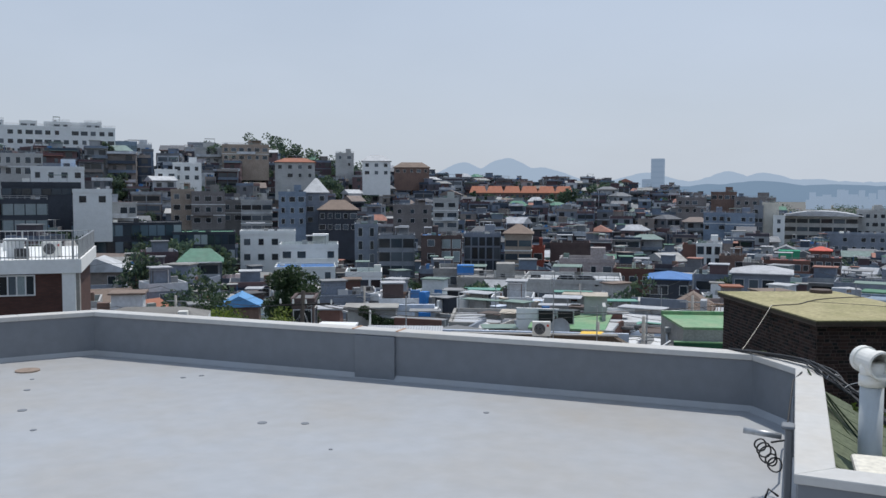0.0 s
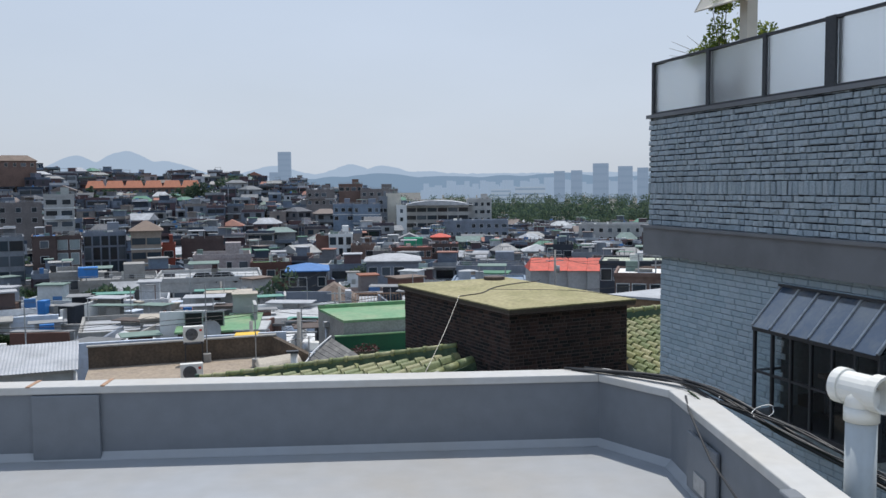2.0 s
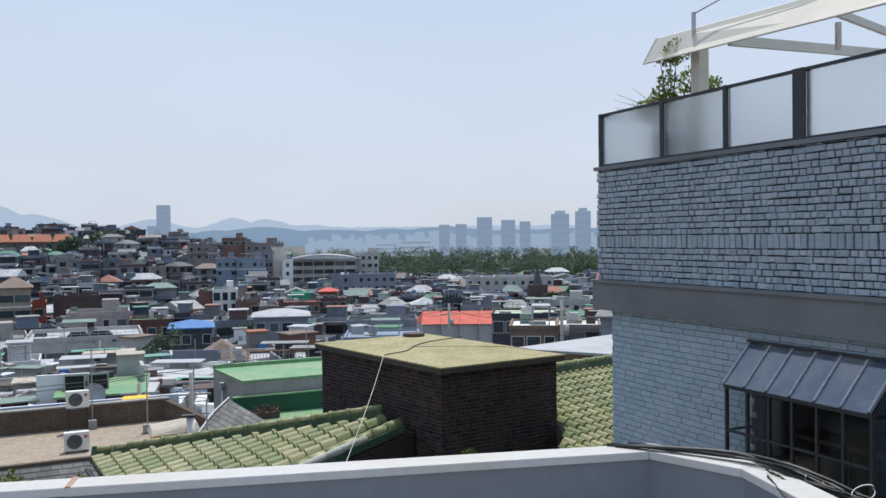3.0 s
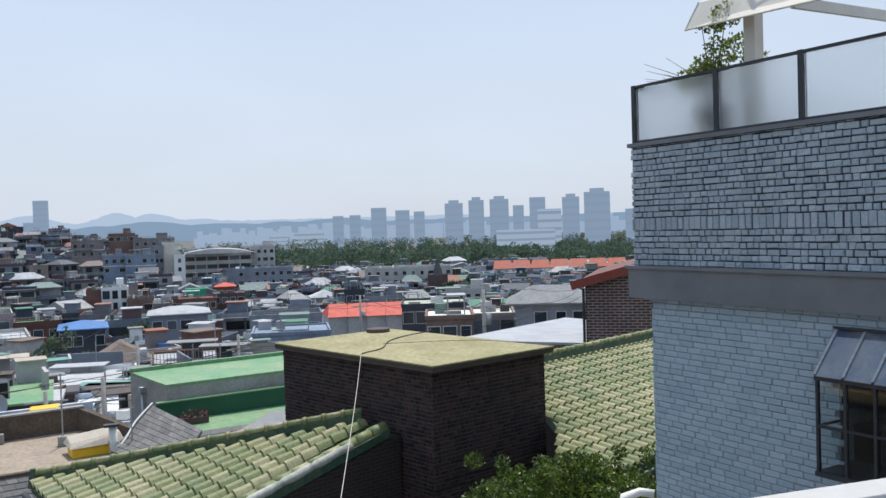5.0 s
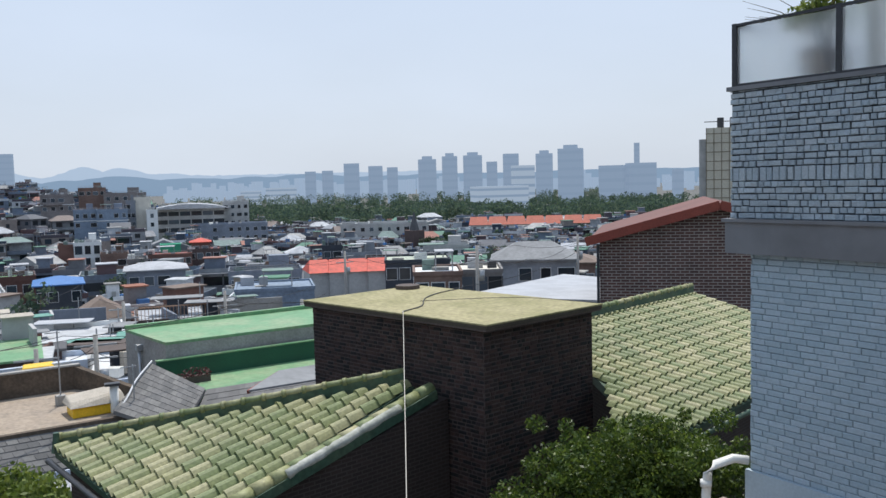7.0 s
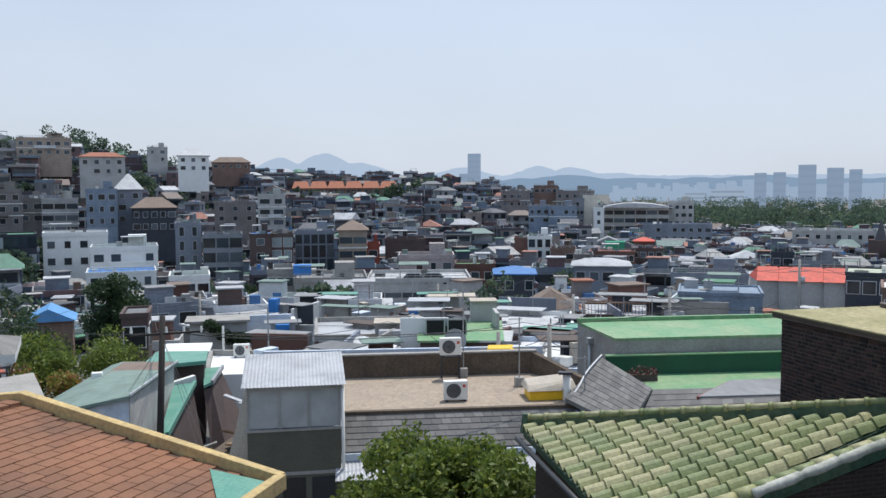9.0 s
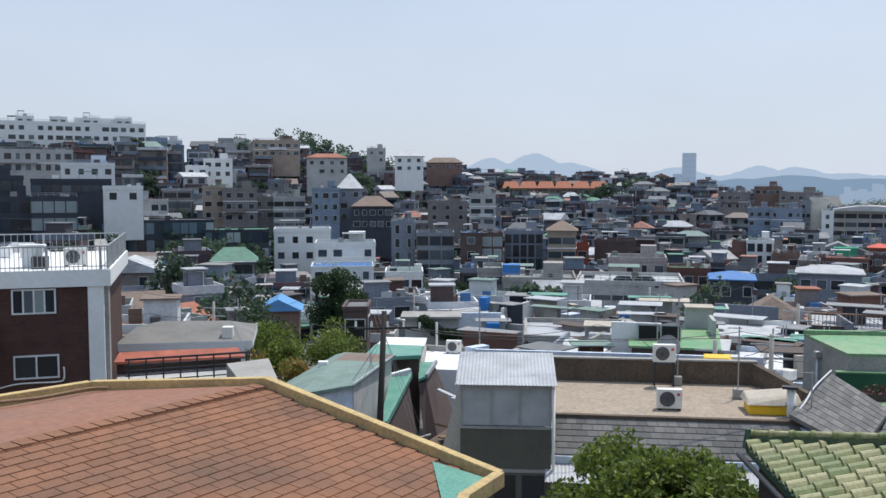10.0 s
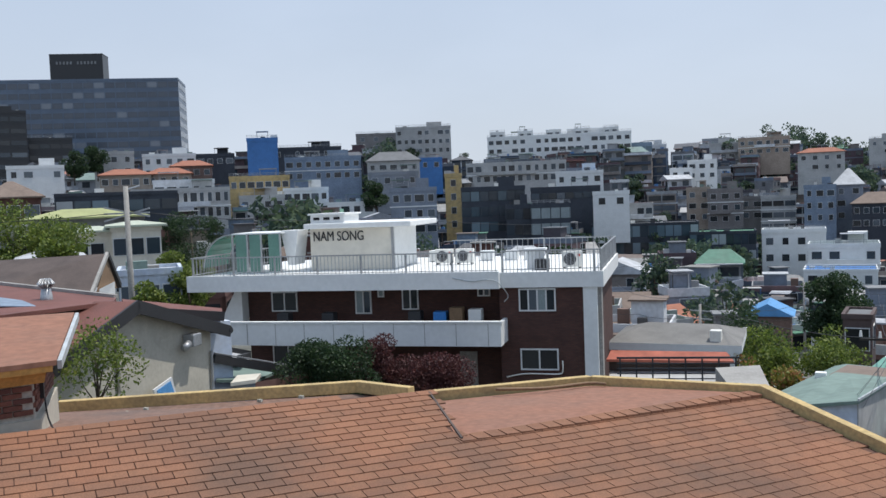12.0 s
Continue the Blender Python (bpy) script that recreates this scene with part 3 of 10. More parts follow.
def build_roof_edge_things():
    # lower mossy roof beside our roof
    a = [(4.06, 6.1, 0.28), (4.06, 3.55, 0.28), (5.6, 3.45, -0.75), (5.6, 6.9, -0.75)]
    roof = thing("side_lean_to_roof", (4.8, 4.4, -0.8), "mossy green shingled lean-to roof beside the grey parapet", "roof")
    part("deck", Geo().slab(a[0], a[1], a[2], a[3], 0.10), M["green_shingle"], roof)
    for i in range(7):
        for j in range(9):
            u0, v0 = i / 7, j / 9 + (0.05 if i % 2 else 0)
            if v0 + 0.1 > 1:
                continue
            def pt(u, v, up):
                p = Vector(a[0]) * (1 - u) * (1 - v) + Vector(a[1]) * (1 - u) * v + Vector(a[2]) * u * v + Vector(a[3]) * u * (1 - v)
                return (p.x + up * 0.55, p.y, p.z + up * 0.83)
            g = Geo().hexa([pt(u0, v0, 0.002), pt(u0, v0 + 0.105, 0.002), pt(u0 + 0.15, v0 + 0.105, 0.002), pt(u0 + 0.15, v0, 0.002)],
                           [pt(u0, v0, 0.006), pt(u0, v0 + 0.105, 0.006), pt(u0 + 0.15, v0 + 0.105, 0.022), pt(u0 + 0.15, v0, 0.022)])
            part("shingle", g, M["green_shingle"], roof)
    # vent pipe with a tee on top
    x, y = 4.26, 4.50
    p = thing("vent_pipe", (x, y, -0.2), "grey plastic vent pipe with a white tee on top", "vent pipe")
    part("pipe", Geo().tube([(x, y, -0.25), (x, y, 0.66)], 0.062, 20), M["pvc_grey"], p, smooth=True)
    part("collar", Geo().tube([(x, y, 0.645), (x, y, 0.705)], 0.070, 20), M["pvc"], p, smooth=True)
    d = Vector((0.35, -0.93, 0)).normalized()
    c = Vector((x, y, 0.775))
    tee = part("tee", Geo().tube([c - Vector((0, 0, 0.09)), c], 0.066, 20), M["pvc"], p, "white pvc tee", smooth=True)
    ring = Geo()
    n = 22
    s, u = d.cross(Vector((0, 0, 1))).normalized(), Vector((0, 0, 1))
    prof = [(-0.115, 0.076), (-0.075, 0.076), (-0.075, 0.067), (0.065, 0.067), (0.065, 0.078), (0.115, 0.078), (0.115, 0.067), (0.02, 0.060), (-0.115, 0.060)]
    for q, r in prof:
        ring.v += [tuple(c + d * q + (s * math.cos(2 * math.pi * k / n) + u * math.sin(2 * math.pi * k / n)) * r) for k in range(n)]
    for i in range(len(prof)):
        j = (i + 1) % len(prof)
        for k in range(n):
            ring.f.append((i * n + k, i * n + (k + 1) % n, j * n + (k + 1) % n, j * n + k))
            ring.mi.append(0)
    part("tee_sleeve", ring, M["pvc"], p, smooth=False)
    part("back_cap", Geo().tube([c - d * 0.112, c - d * 0.10], 0.062, 20), M["pvc"], p)
    # white tank body near the start
    bx = thing("water_tank_box", (4.62, 2.9, -0.4), "cream moulded plastic box standing outside the parapet", "tank")
    part("body", Geo().box(4.50, 3.78, -0.5, 0.36, 0.72, 0.36), M["cream_plastic"], bx, bevel=0.05)
    part("lid", Geo().box(4.50, 3.78, 0.361, 0.40, 0.76, 0.40), M["cream_plastic"], bx, bevel=0.016)
    part("outlet", Geo().tube([(4.15, 3.72, 0.28), (4.07, 3.70, 0.28)], 0.045, 14), M["pvc"], bx, smooth=True)
    # bracket and junction on the inner face
    br = thing("conduit_bracket", (3.80, 4.2, 0.0), "grey steel post with coiled wires on the parapet", "bracket")
    part("post", Geo().box(3.835, 4.2, 0.02, 0.44, 0.04, 0.06), M["grey_metal"], br, bevel=0.008)
    part("cap", Geo().box(3.83, 4.2, 0.44, 0.462, 0.07, 0.10), M["parapet"], br, bevel=0.01)
    part("stub", Geo().tube([(3.80, 4.32, 0.36), (3.60, 4.34, 0.37)], 0.018, 10), M["zinc"], br, smooth=True)
    rnd = random.Random(5)
    for k in range(5):
        cx, cy, cz, r = 3.69 + 0.02 * k, 4.36 + 0.012 * k, 0.29 - 0.03 * k, 0.034 + 0.008 * (k % 3)
        pts = [(cx + r * math.cos(a * 0.5) * 0.9, cy + 0.01 * math.sin(a), cz + r * math.sin(a * 0.5)) for a in range(14)]
        part("coil", Geo().tube(pts, 0.005, 6), M["black"], br, smooth=True)
    part("drop_wire", Geo().tube([(3.94, 5.72, 0.46), (3.88, 5.5, 0.44), (3.85, 5.1, 0.30), (3.83, 4.7, 0.24), (3.75, 4.4, 0.30)], 0.006, 6), M["black"], br, smooth=True)
    part("clip_plate", Geo().box(3.885, 5.3, 0.03, 0.33, 0.02, 0.42), M["parapet"], br, bevel=0.006)
    part("grille", Geo().box(3.872, 5.3, 0.06, 0.15, 0.01, 0.16), M["zinc"], br)
    part("pendant_wire", Geo().tube([(3.79, 4.2, 0.06), (3.74, 4.18, 0.10), (3.72, 4.2, 0.03), (3.76, 4.25, 0.012)], 0.007, 6), M["black"], br, smooth=True)
    # cable bundle over the far corner of the parapet and along the outside
    rnd = random.Random(8)
    for k in range(11):
        j = lambda s: rnd.uniform(-s, s)
        pts = [(3.5 + j(0.1), 6.50 + j(0.03), 0.46), (3.93 + j(0.03), 6.05 + j(0.04), 0.475 + 0.01 * k % 0.03), (4.12 + j(0.05), 5.7 + j(0.1), 0.46 + j(0.03)), (4.32 + j(0.06), 5.2 + j(0.1), 0.38 + j(0.05)),
               (4.75 + j(0.06), 4.4 + j(0.1), 0.22 + j(0.05)), (5.4 + j(0.05), 3.2, 0.12 + j(0.06)), (5.8, 2.0, 0.2)]
        wire_run("cable", pts, rnd.choice([0.004, 0.006, 0.009]), M["black"], "black rubber cable in a loose bundle over the parapet")
    for k in range(2):
        j = lambda s: rnd.uniform(-s, s)
        c = Vector((4.15 + 0.1 * k, 5.65 - 0.22 * k, 0.44))
        pts = [c + Vector((0.05 * math.cos(a) * (1 + 0.15 * k), 0.03 * math.sin(a), 0.028 * math.sin(a * 0.9 + k))) for a in [i * 0.6 for i in range(12)]]
        wire_run("cable_loop", pts, 0.003, M["zinc"], "loose grey loop of telephone wire on the bundle")
    for k in range(3):
        pts = [(3.98, 5.8 - 0.05 * k, 0.47), (4.25 + 0.08 * k, 5.0, 0.16 - 0.05 * k), (4.6 + 0.1 * k, 4.0, -0.02 - 0.08 * k), (5.2, 2.6, -0.3)]
        wire_run("cable", pts, 0.005, M["leaf_dark"], "thin green cable lying down the lean-to roof")


build_roof_edge_things()

# ---- grey brick building ----
# Blue base colour stands for mirrored sky; the stain is brownish dirt.
M["canopy_glass"] = mat("canopy_glass_painted_sky", (0.07, 0.10, 0.15), 0.08, grain=3, grain_amt=0.1, stain=2.5, stain_amt=0.75, stain_col=(0.27, 0.26, 0.23), bump=0, spec=1.0, coat=1.0)
UX, UY = 0.2329, -0.9725          # along the long wall, towards us
NX, NY = -0.9725, -0.2329         # out of it


def wpt(along, out, z, lower=False):
    bx, by = (6.134, 13.197) if lower else (6.035, 13.423)
    return (bx + UX * along + NX * out, by + UY * along + NY * out, z)


def wbox(g, a0, a1, o0, o1, z0, z1, lower=False, mi=0):
    lo = [wpt(a0, o0, z0, lower), wpt(a0, o1, z0, lower), wpt(a1, o1, z0, lower), wpt(a1, o0, z0, lower)]
    hi = [(p[0], p[1], z1) for p in lo]
    return g.hexa(lo, hi, mi)


def build_grey_building():
    L = 13.0
    solo("wall_upper", wbox(Geo(), 0.012, L, -6.5, -0.012, 1.04, 2.55), M["gjoint"], kind="structure")
    fascia = Geo()
    wbox(fascia, -0.02, L, -6.5, 0.085, 0.625, 1.0)
    solo("fascia_band", fascia, M["grey_metal"], kind="structure")
    solo("fascia_ledge", wbox(Geo(), -0.05, L, -6.5, 0.115, 1.0, 1.04), M["grey_metal"], kind="structure")
    solo("wall_capping", wbox(Geo(), -0.03, L, -6.5, 0.045, 2.55, 2.60), M["grey_metal"], kind="structure")
    # lower wall with the window opening left free
    wl0, wl1, wz0, wz1 = 2.60, 4.50, -0.94, 0.42
    for k, (a0, a1, z0, z1) in enumerate([(0.012, wl0, -8.5, 0.625), (wl0, wl1, -8.5, wz0), (wl0, wl1, wz1, 0.625), (wl1, L, -8.5, 0.625)]):
        solo("wall_lower", wbox(Geo(), a0, a1, -0.26, -0.012, z0, z1, True), M["gjoint_low"], kind="structure")
    solo("wall_far_side", wbox(Geo(), 0.012, 0.26, -6.3, -0.261, -8.5, 0.625, True), M["gjoint_low"], kind="structure")
    solo("wall_plinth", wbox(Geo(), -0.03, L, -0.012, 0.05, -8.5, -2.0, True), M["gbrick_low"], kind="structure")
    # Dark roofing colour on the room surfaces puts the interior's shade into them.
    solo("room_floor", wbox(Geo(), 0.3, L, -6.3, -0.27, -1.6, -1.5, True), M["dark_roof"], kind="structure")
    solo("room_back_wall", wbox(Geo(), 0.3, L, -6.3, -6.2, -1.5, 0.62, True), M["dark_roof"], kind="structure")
    # things in the room
    for k, (al, oo) in enumerate([(3.1, -1.3), (3.7, -1.8), (4.3, -1.2), (5.0, -2.2), (2.9, -2.8)]):
        t = thing("bar_stool", wpt(al, oo, -1.5, True), "dark wooden stool standing behind the bay window", "stool", "stools in the dark room")
        g = wbox(Geo(), al - 0.18, al + 0.18, oo - 0.18, oo + 0.18, -0.80, -0.75, True)
        part("seat", g, M["wood"], t)
        for da, do in ((-0.15, -0.15), (0.15, -0.15), (0.15, 0.15), (-0.15, 0.15)):
            part("leg", wbox(Geo(), al + da - 0.015, al + da + 0.015, oo + do - 0.015, oo + do + 0.015, -1.5, -0.80, True), M["iron"], t)
    t = thing("counter_table", wpt(3.6, -0.7, -1.5, True), "long dark timber counter along the window", "table")
    part("top", wbox(Geo(), 2.7, 4.9, -0.85, -0.45, -0.62, -0.57, True), M["dark_roof"], t)
    for al in (2.75, 4.80):
        part("leg", wbox(Geo(), al, al + 0.05, -0.8, -0.5, -1.5, -0.62, True), M["iron"], t)
    # frosted railing
    posts = [0.02, 1.36, 2.49, 3.56, 4.72, 5.9, 7.1, 8.3, 9.5, 10.7, 11.9]
    rail = thing("glass_railing", wpt(5, -0.06, 2.60), "dark steel terrace railing with frosted glass panels", "railing")
    for k, a in enumerate(posts):
        w = 0.075 if a == 3.56 else 0.03
        part("post", wbox(Geo(), a - w, a + w, -0.10 - (0.04 if w > 0.05 else 0), -0.03, 2.60, 3.345), M["iron"], rail)
        if k + 1 < len(posts):
            b = posts[k + 1]
            part("panel", wbox(Geo(), a + w + 0.002, b - 0.032, -0.075, -0.063, 2.64, 3.30), M["frost"], rail)
    part("top_rail", wbox(Geo(), -0.01, 11.9, -0.09, -0.035, 3.31, 3.34), M["iron"], rail)
    part("bottom_rail", wbox(Geo(), -0.01, 11.9, -0.09, -0.035, 2.60, 2.635), M["iron"], rail)
    for z0, z1 in ((3.31, 3.34), (2.60, 2.635)):
        part("return_rail", wbox(Geo(), -0.01, 0.03, -6.1, -0.10, z0, z1), M["iron"], rail)
    for k in range(4):
        part("panel", wbox(Geo(), 0.004, 0.014, -1.28 - k * 1.2, -0.14 - k * 1.2, 2.64, 3.30), M["frost"], rail)
        part("post", wbox(Geo(), -0.01, 0.03, -1.36 - k * 1.2, -1.30 - k * 1.2, 2.60, 3.345), M["iron"], rail)
    # awning on a white post
    aw = thing("terrace_awning", wpt(1.5, -0.55, 2.6), "cream steel awning frame on a square post above the terrace", "awning")
    part("post", wbox(Geo(), 1.44, 1.60, -0.60, -0.44, 2.6, 4.10), M["cream"], aw, bevel=0.01)
    lo = [wpt(0.73, -0.25, 3.93), wpt(3.91, 0.0, 3.76), wpt(9.0, 0.3, 3.55), wpt(9.0, -0.2, 3.95), wpt(3.91, -0.35, 4.12), wpt(0.80, -0.42, 4.27)]
    g = Geo()
    v = lo + [(p[0] - NX * 0.05, p[1] - NY * 0.05, p[2] + 0.02) for p in lo]
    g.add(v, [(0, 1, 4, 5), (1, 2, 3, 4), (11, 10, 7, 6), (10, 9, 8, 7), (0, 6, 7, 1), (1, 7, 8, 2), (5, 4, 10, 11), (4, 3, 9, 10), (0, 5, 11, 6), (2, 8, 9, 3)])
    part("canopy_sheet", g, M["cream"], aw)
    part("edge_trim", Geo().tube([lo[5], lo[0], lo[1], lo[2]], 0.012, 8), M["cream"], aw)
    part("beam", Geo().beam(wpt(2.07, -0.5, 3.98), wpt(2.01, -4.6, 4.06), 0.06, 0.12), M["cream"], aw)
    part("beam", Geo().beam(wpt(3.6, -0.4, 3.98), wpt(2.9, -3.2, 3.86), 0.05, 0.08), M["cream"], aw)
    part("strut", Geo().beam(wpt(3.22, -1.0, 3.68), wpt(3.22, -1.0, 3.98), 0.05), M["cream"], aw)
    part("bracket", Geo().box(*wpt(1.60, -0.36, 0)[:2], 4.10, 4.42, 0.035, 0.05), M["zinc"], aw)
    wire_run("stay_wire", [wpt(1.60, -0.36, 4.40), wpt(6, -0.6, 5.1)], 0.008, M["zinc"], "thin stay wire from the awning bracket", n=4)
    # window bay with a glass canopy
    bay = thing("bay_window", wpt(3.55, 0.2, -0.95, True), "dark steel bay window with a sloping glass canopy", "window")
    a0, a1, oo = 2.62, 4.46, 0.36
    def P3(a, o, z):
        return wpt(a, o, z, True)
    part("sill", wbox(Geo(), a0 - 0.02, a1 + 0.02, -0.26, oo + 0.03, -0.99, -0.94, True), M["iron"], bay)
    part("head", wbox(Geo(), a0 - 0.02, a1 + 0.02, oo - 0.04, oo + 0.02, -0.03, 0.02, True), M["iron"], bay)
    cols = [a0 + (a1 - a0) * i / 6 for i in range(7)]
    for i, a in enumerate(cols):
        part("mullion", wbox(Geo(), a - 0.014, a + 0.014, oo - 0.03, oo + 0.01, -0.94, -0.03, True), M["iron"], bay)
        part("rafter", Geo().beam(P3(a, -0.0, 0.455), P3(a, oo + 0.03, 0.03), 0.028, 0.03), M["zinc"], bay)
        if i < 6:
            b = cols[i + 1]
            for z0, z1 in ((-0.925, -0.50), (-0.47, -0.045)):
                part("pane", wbox(Geo(), a + 0.016, b - 0.016, oo - 0.014, oo - 0.008, z0, z1, True), M["glass"], bay)
            part("canopy_pane", Geo().hexa([P3(a + 0.014, 0.002, 0.445), P3(a + 0.014, oo + 0.04, 0.012), P3(b - 0.014, oo + 0.04, 0.012), P3(b - 0.014, 0.002, 0.445)],
                                           [P3(a + 0.014, 0.002, 0.452), P3(a + 0.014, oo + 0.04, 0.02), P3(b - 0.014, oo + 0.04, 0.02), P3(b - 0.014, 0.002, 0.452)]), M["canopy_glass"], bay)
    part("transom", wbox(Geo(), a0, a1, oo - 0.032, oo + 0.008, -0.50, -0.475, True), M["iron"], bay)
    part("flashing", Geo().beam(P3(a0 - 0.03, 0.01, 0.465), P3(a1 + 0.03, 0.01, 0.465), 0.05, 0.025), M["iron"], bay)
    for a in (a0, a1):
        part("side_pane", wbox(Geo(), a - 0.004, a + 0.004, 0.0, oo - 0.03, -0.93, -0.04, True), M["glass"], bay)
        part("side_rail", wbox(Geo(), a - 0.012, a + 0.012, 0.0, oo - 0.03, -0.50, -0.475, True), M["iron"], bay)
        part("side_gable", Geo().add([P3(a - 0.005, 0, 0.44), P3(a - 0.005, 0, 0.0), P3(a - 0.005, oo, 0.0), P3(a + 0.005, 0, 0.44), P3(a + 0.005, 0, 0.0), P3(a + 0.005, oo, 0.0)],
                                     [(0, 1, 2), (5, 4, 3), (0, 3, 4, 1), (1, 4, 5, 2), (2, 5, 3, 0)]), M["glass"], bay)
    # white rain pipe and ledge at the foot
    led = solo("neighbour_ledge", wbox(Geo(), -0.35, 6.5, 0.05, 0.75, -2.65, -2.44, True), M["sandy"], kind="structure")
    pts = [P3(0.02, 0.05, -1.88), P3(-0.1, 0.18, -1.86), P3(-0.22, 0.36, -1.93), P3(-0.27, 0.44, -2.05), P3(-0.28, 0.46, -2.3), P3(-0.28, 0.46, -2.9)]
    pp = thing("rain_pipe", pts[-1], "white plastic rain pipe bending out of the brick wall", "pipe")
    part("pipe", Geo().tube(pts, 0.055, 14), M["pvc"], pp, smooth=True)
    part("socket", Geo().tube([P3(-0.28, 0.46, -2.2), P3(-0.28, 0.46, -2.12)], 0.068, 14), M["pvc"], pp, smooth=True)


build_grey_building()


def lay_bricks(parent_name, label, corner, along, outv, length, z0, z1, course, stretcher, header_every, material, joint=0.011, proud=0.02, rough=0.004, near=None, limit=300, seed=1, soldier=(), holes=(), skip=None, depth=0.04):
    """Bricks of one wall face: the nearest few hundred as parts, the rest joined."""
    rnd = random.Random(seed)
    ax, ay = along
    ox, oy = outv
    bricks = []
    row, z = 0, z0
    while z < z1 - 0.02:
        sold = any(abs(z - s) < course * 0.5 for s in soldier)
        h = (stretcher if sold else course)
        h = min(h, z1 - z)
        s = -rnd.uniform(0, stretcher)
        k = 0
        while s < length:
            if sold:
                w = course * 1.25
            elif header_every and (k + row) % header_every == 0 or (header_every and row % 2 and rnd.random() < 0.75):
                w = stretcher * 0.55
            else:
                w = stretcher
            a, b = max(s, 0), min(s + w, length)
            k += 1
            s += w
            if b - a < 0.03:
                continue
            mid, zm = (a + b) / 2, z + h / 2
            if any(h0 < mid < h1 and v0 < zm < v1 for h0, h1, v0, v1 in holes):
                continue
            bricks.append((a + joint / 2, b - joint / 2, z + joint / 2, z + h - joint / 2, proud + rnd.uniform(-rough, rough), rnd.uniform(-1, 1)))
        z += h
        row += 1
    if near is not None:
        bricks.sort(key=lambda q: abs((q[0] + q[1]) / 2 - near[0]) + abs((q[2] + q[3]) / 2 - near[1]))
    wall = thing(parent_name, (corner[0], corner[1], z0), label, "wall")
    def shape(g, q, origin=None):
        a, b, c, d, o, tw = q
        j = lambda: rnd.uniform(-rough, rough) * 0.8
        def P(s, out, zz):
            return (corner[0] + ax * s + ox * out, corner[1] + ay * s + oy * out, zz)
        a, b, c, d = a + j(), b + j(), c + j() * 0.6, d + j() * 0.6
        cr = min(0.008, (d - c) / 5)
        lo = [P(a, 0, c), P(b, 0, c), P(b, 0, d), P(a, 0, d), P(a + cr, o + j(), c + cr), P(b - cr, o + j(), c + cr), P(b - cr, o + j(), d - cr), P(a + cr, o + j(), d - cr),
              P(a, o - cr, c), P(b, o - cr, c), P(b, o - cr, d), P(a, o - cr, d)]
        g.add(lo, [(4, 5, 6, 7), (8, 9, 5, 4), (9, 10, 6, 5), (10, 11, 7, 6), (11, 8, 4, 7), (0, 1, 9, 8), (1, 2, 10, 9), (2, 3, 11, 10), (3, 0, 8, 11)])
    for q in bricks[:limit]:
        g = Geo()
        shape(g, q)
        part("brick", g, material, wall)
    g = Geo()
    for q in bricks[limit:]:
        shape(g, q)
    if g.v:
        part("brickwork", g, material, wall, kind="stuff")
    return wall


# ---- brown brick stair box with a mossy slab ----
BOX = [(4.57, 17.69), (7.40, 18.86), (5.28, 23.48), (2.45, 22.31)]


def inset(poly, d):
    c = Vector((sum(p[0] for p in poly) / len(poly), sum(p[1] for p in poly) / len(poly)))
    return [tuple(Vector(p) + (c - Vector(p)).normalized() * d) for p in poly]


def build_box():
    core = inset(BOX, 0.20)
    solo("stair_box_core", Geo().prism(core, -8.5, -0.86), M["bjoint"], kind="structure")
    top = thing("slab_roof", (4.9, 20.6, -0.88), "moss-covered flat concrete slab on the dark brick stair box", "roof")
    part("slab", Geo().prism(BOX, -0.865, -0.80), M["slab_edge"], top, bevel=0.01)
    part("moss_layer", Geo().prism(inset(BOX, -0.01), -0.802, -0.77), M["moss"], top, bevel=0.01)
    part("soffit_edge", Geo().prism(inset(BOX, 0.02), -0.90, -0.862), M["dark_roof"], top)
    # hatch stub and cable
    solo("roof_hatch", Geo().tube([(4.9, 23.0, -0.77), (4.9, 23.0, -0.69)], 0.27, 16), M["dark_roof"], "low round mossy vent lid on the slab", "vent")
    wire_run("cable", [(3.75, 19.6, -1.2), (3.73, 19.55, -0.80), (3.8, 19.7, -0.755), (4.3, 20.2, -0.757), (4.7, 21.2, -0.757), (5.3, 21.9, -0.755), (5.9, 22.3, -0.75), (6.0, 22.5, -0.72)], 0.011, M["black"], "thick black cable lying across the mossy slab")
    wire_run("drop_cable", [(3.74, 19.6, -0.745), (3.70, 19.45, -0.80), (3.25, 18.0, -1.42), (2.40, 15.25, -2.32), (1.55, 12.55, -3.3), (0.9, 10.4, -4.1)], 0.006, M["cream"], "pale cable hanging down in front of the brick box", n=16)
    wire_run("cable", [(4.5, 20.9, -0.765), (6.4, 20.4, -0.765), (7.35, 18.9, -0.765)], 0.006, M["black"], "thin cord across the mossy slab", n=6)


build_box()


# ---- tiled roofs ----
def ridge(name, label, a, b, r, material, bump_every=0.55, base=None):
    """A ridge of half-round tiles with collars."""
    a, b = Vector(a), Vector(b)
    t = thing(name, tuple(a), label, "roof ridge")
    if base:
        part("ridge_bed", Geo().beam(a - Vector((0, 0, 0.17)), b - Vector((0, 0, 0.17)), r * 1.7, 0.30), base, t)
    n = max(2, int((b - a).length / bump_every))
    for i in range(n):
        p, q = a.lerp(b, i / n), a.lerp(b, (i + 0.97) / n)
        d = (q - p).normalized()
        part("ridge_tile", Geo().tube([p, q], r, 10, r2=r * 0.9), material, t, smooth=True)
        part("collar", Geo().tube([p - d * 0.03, p + d * 0.04], r * 1.22, 10), material, t, smooth=True)
    return t


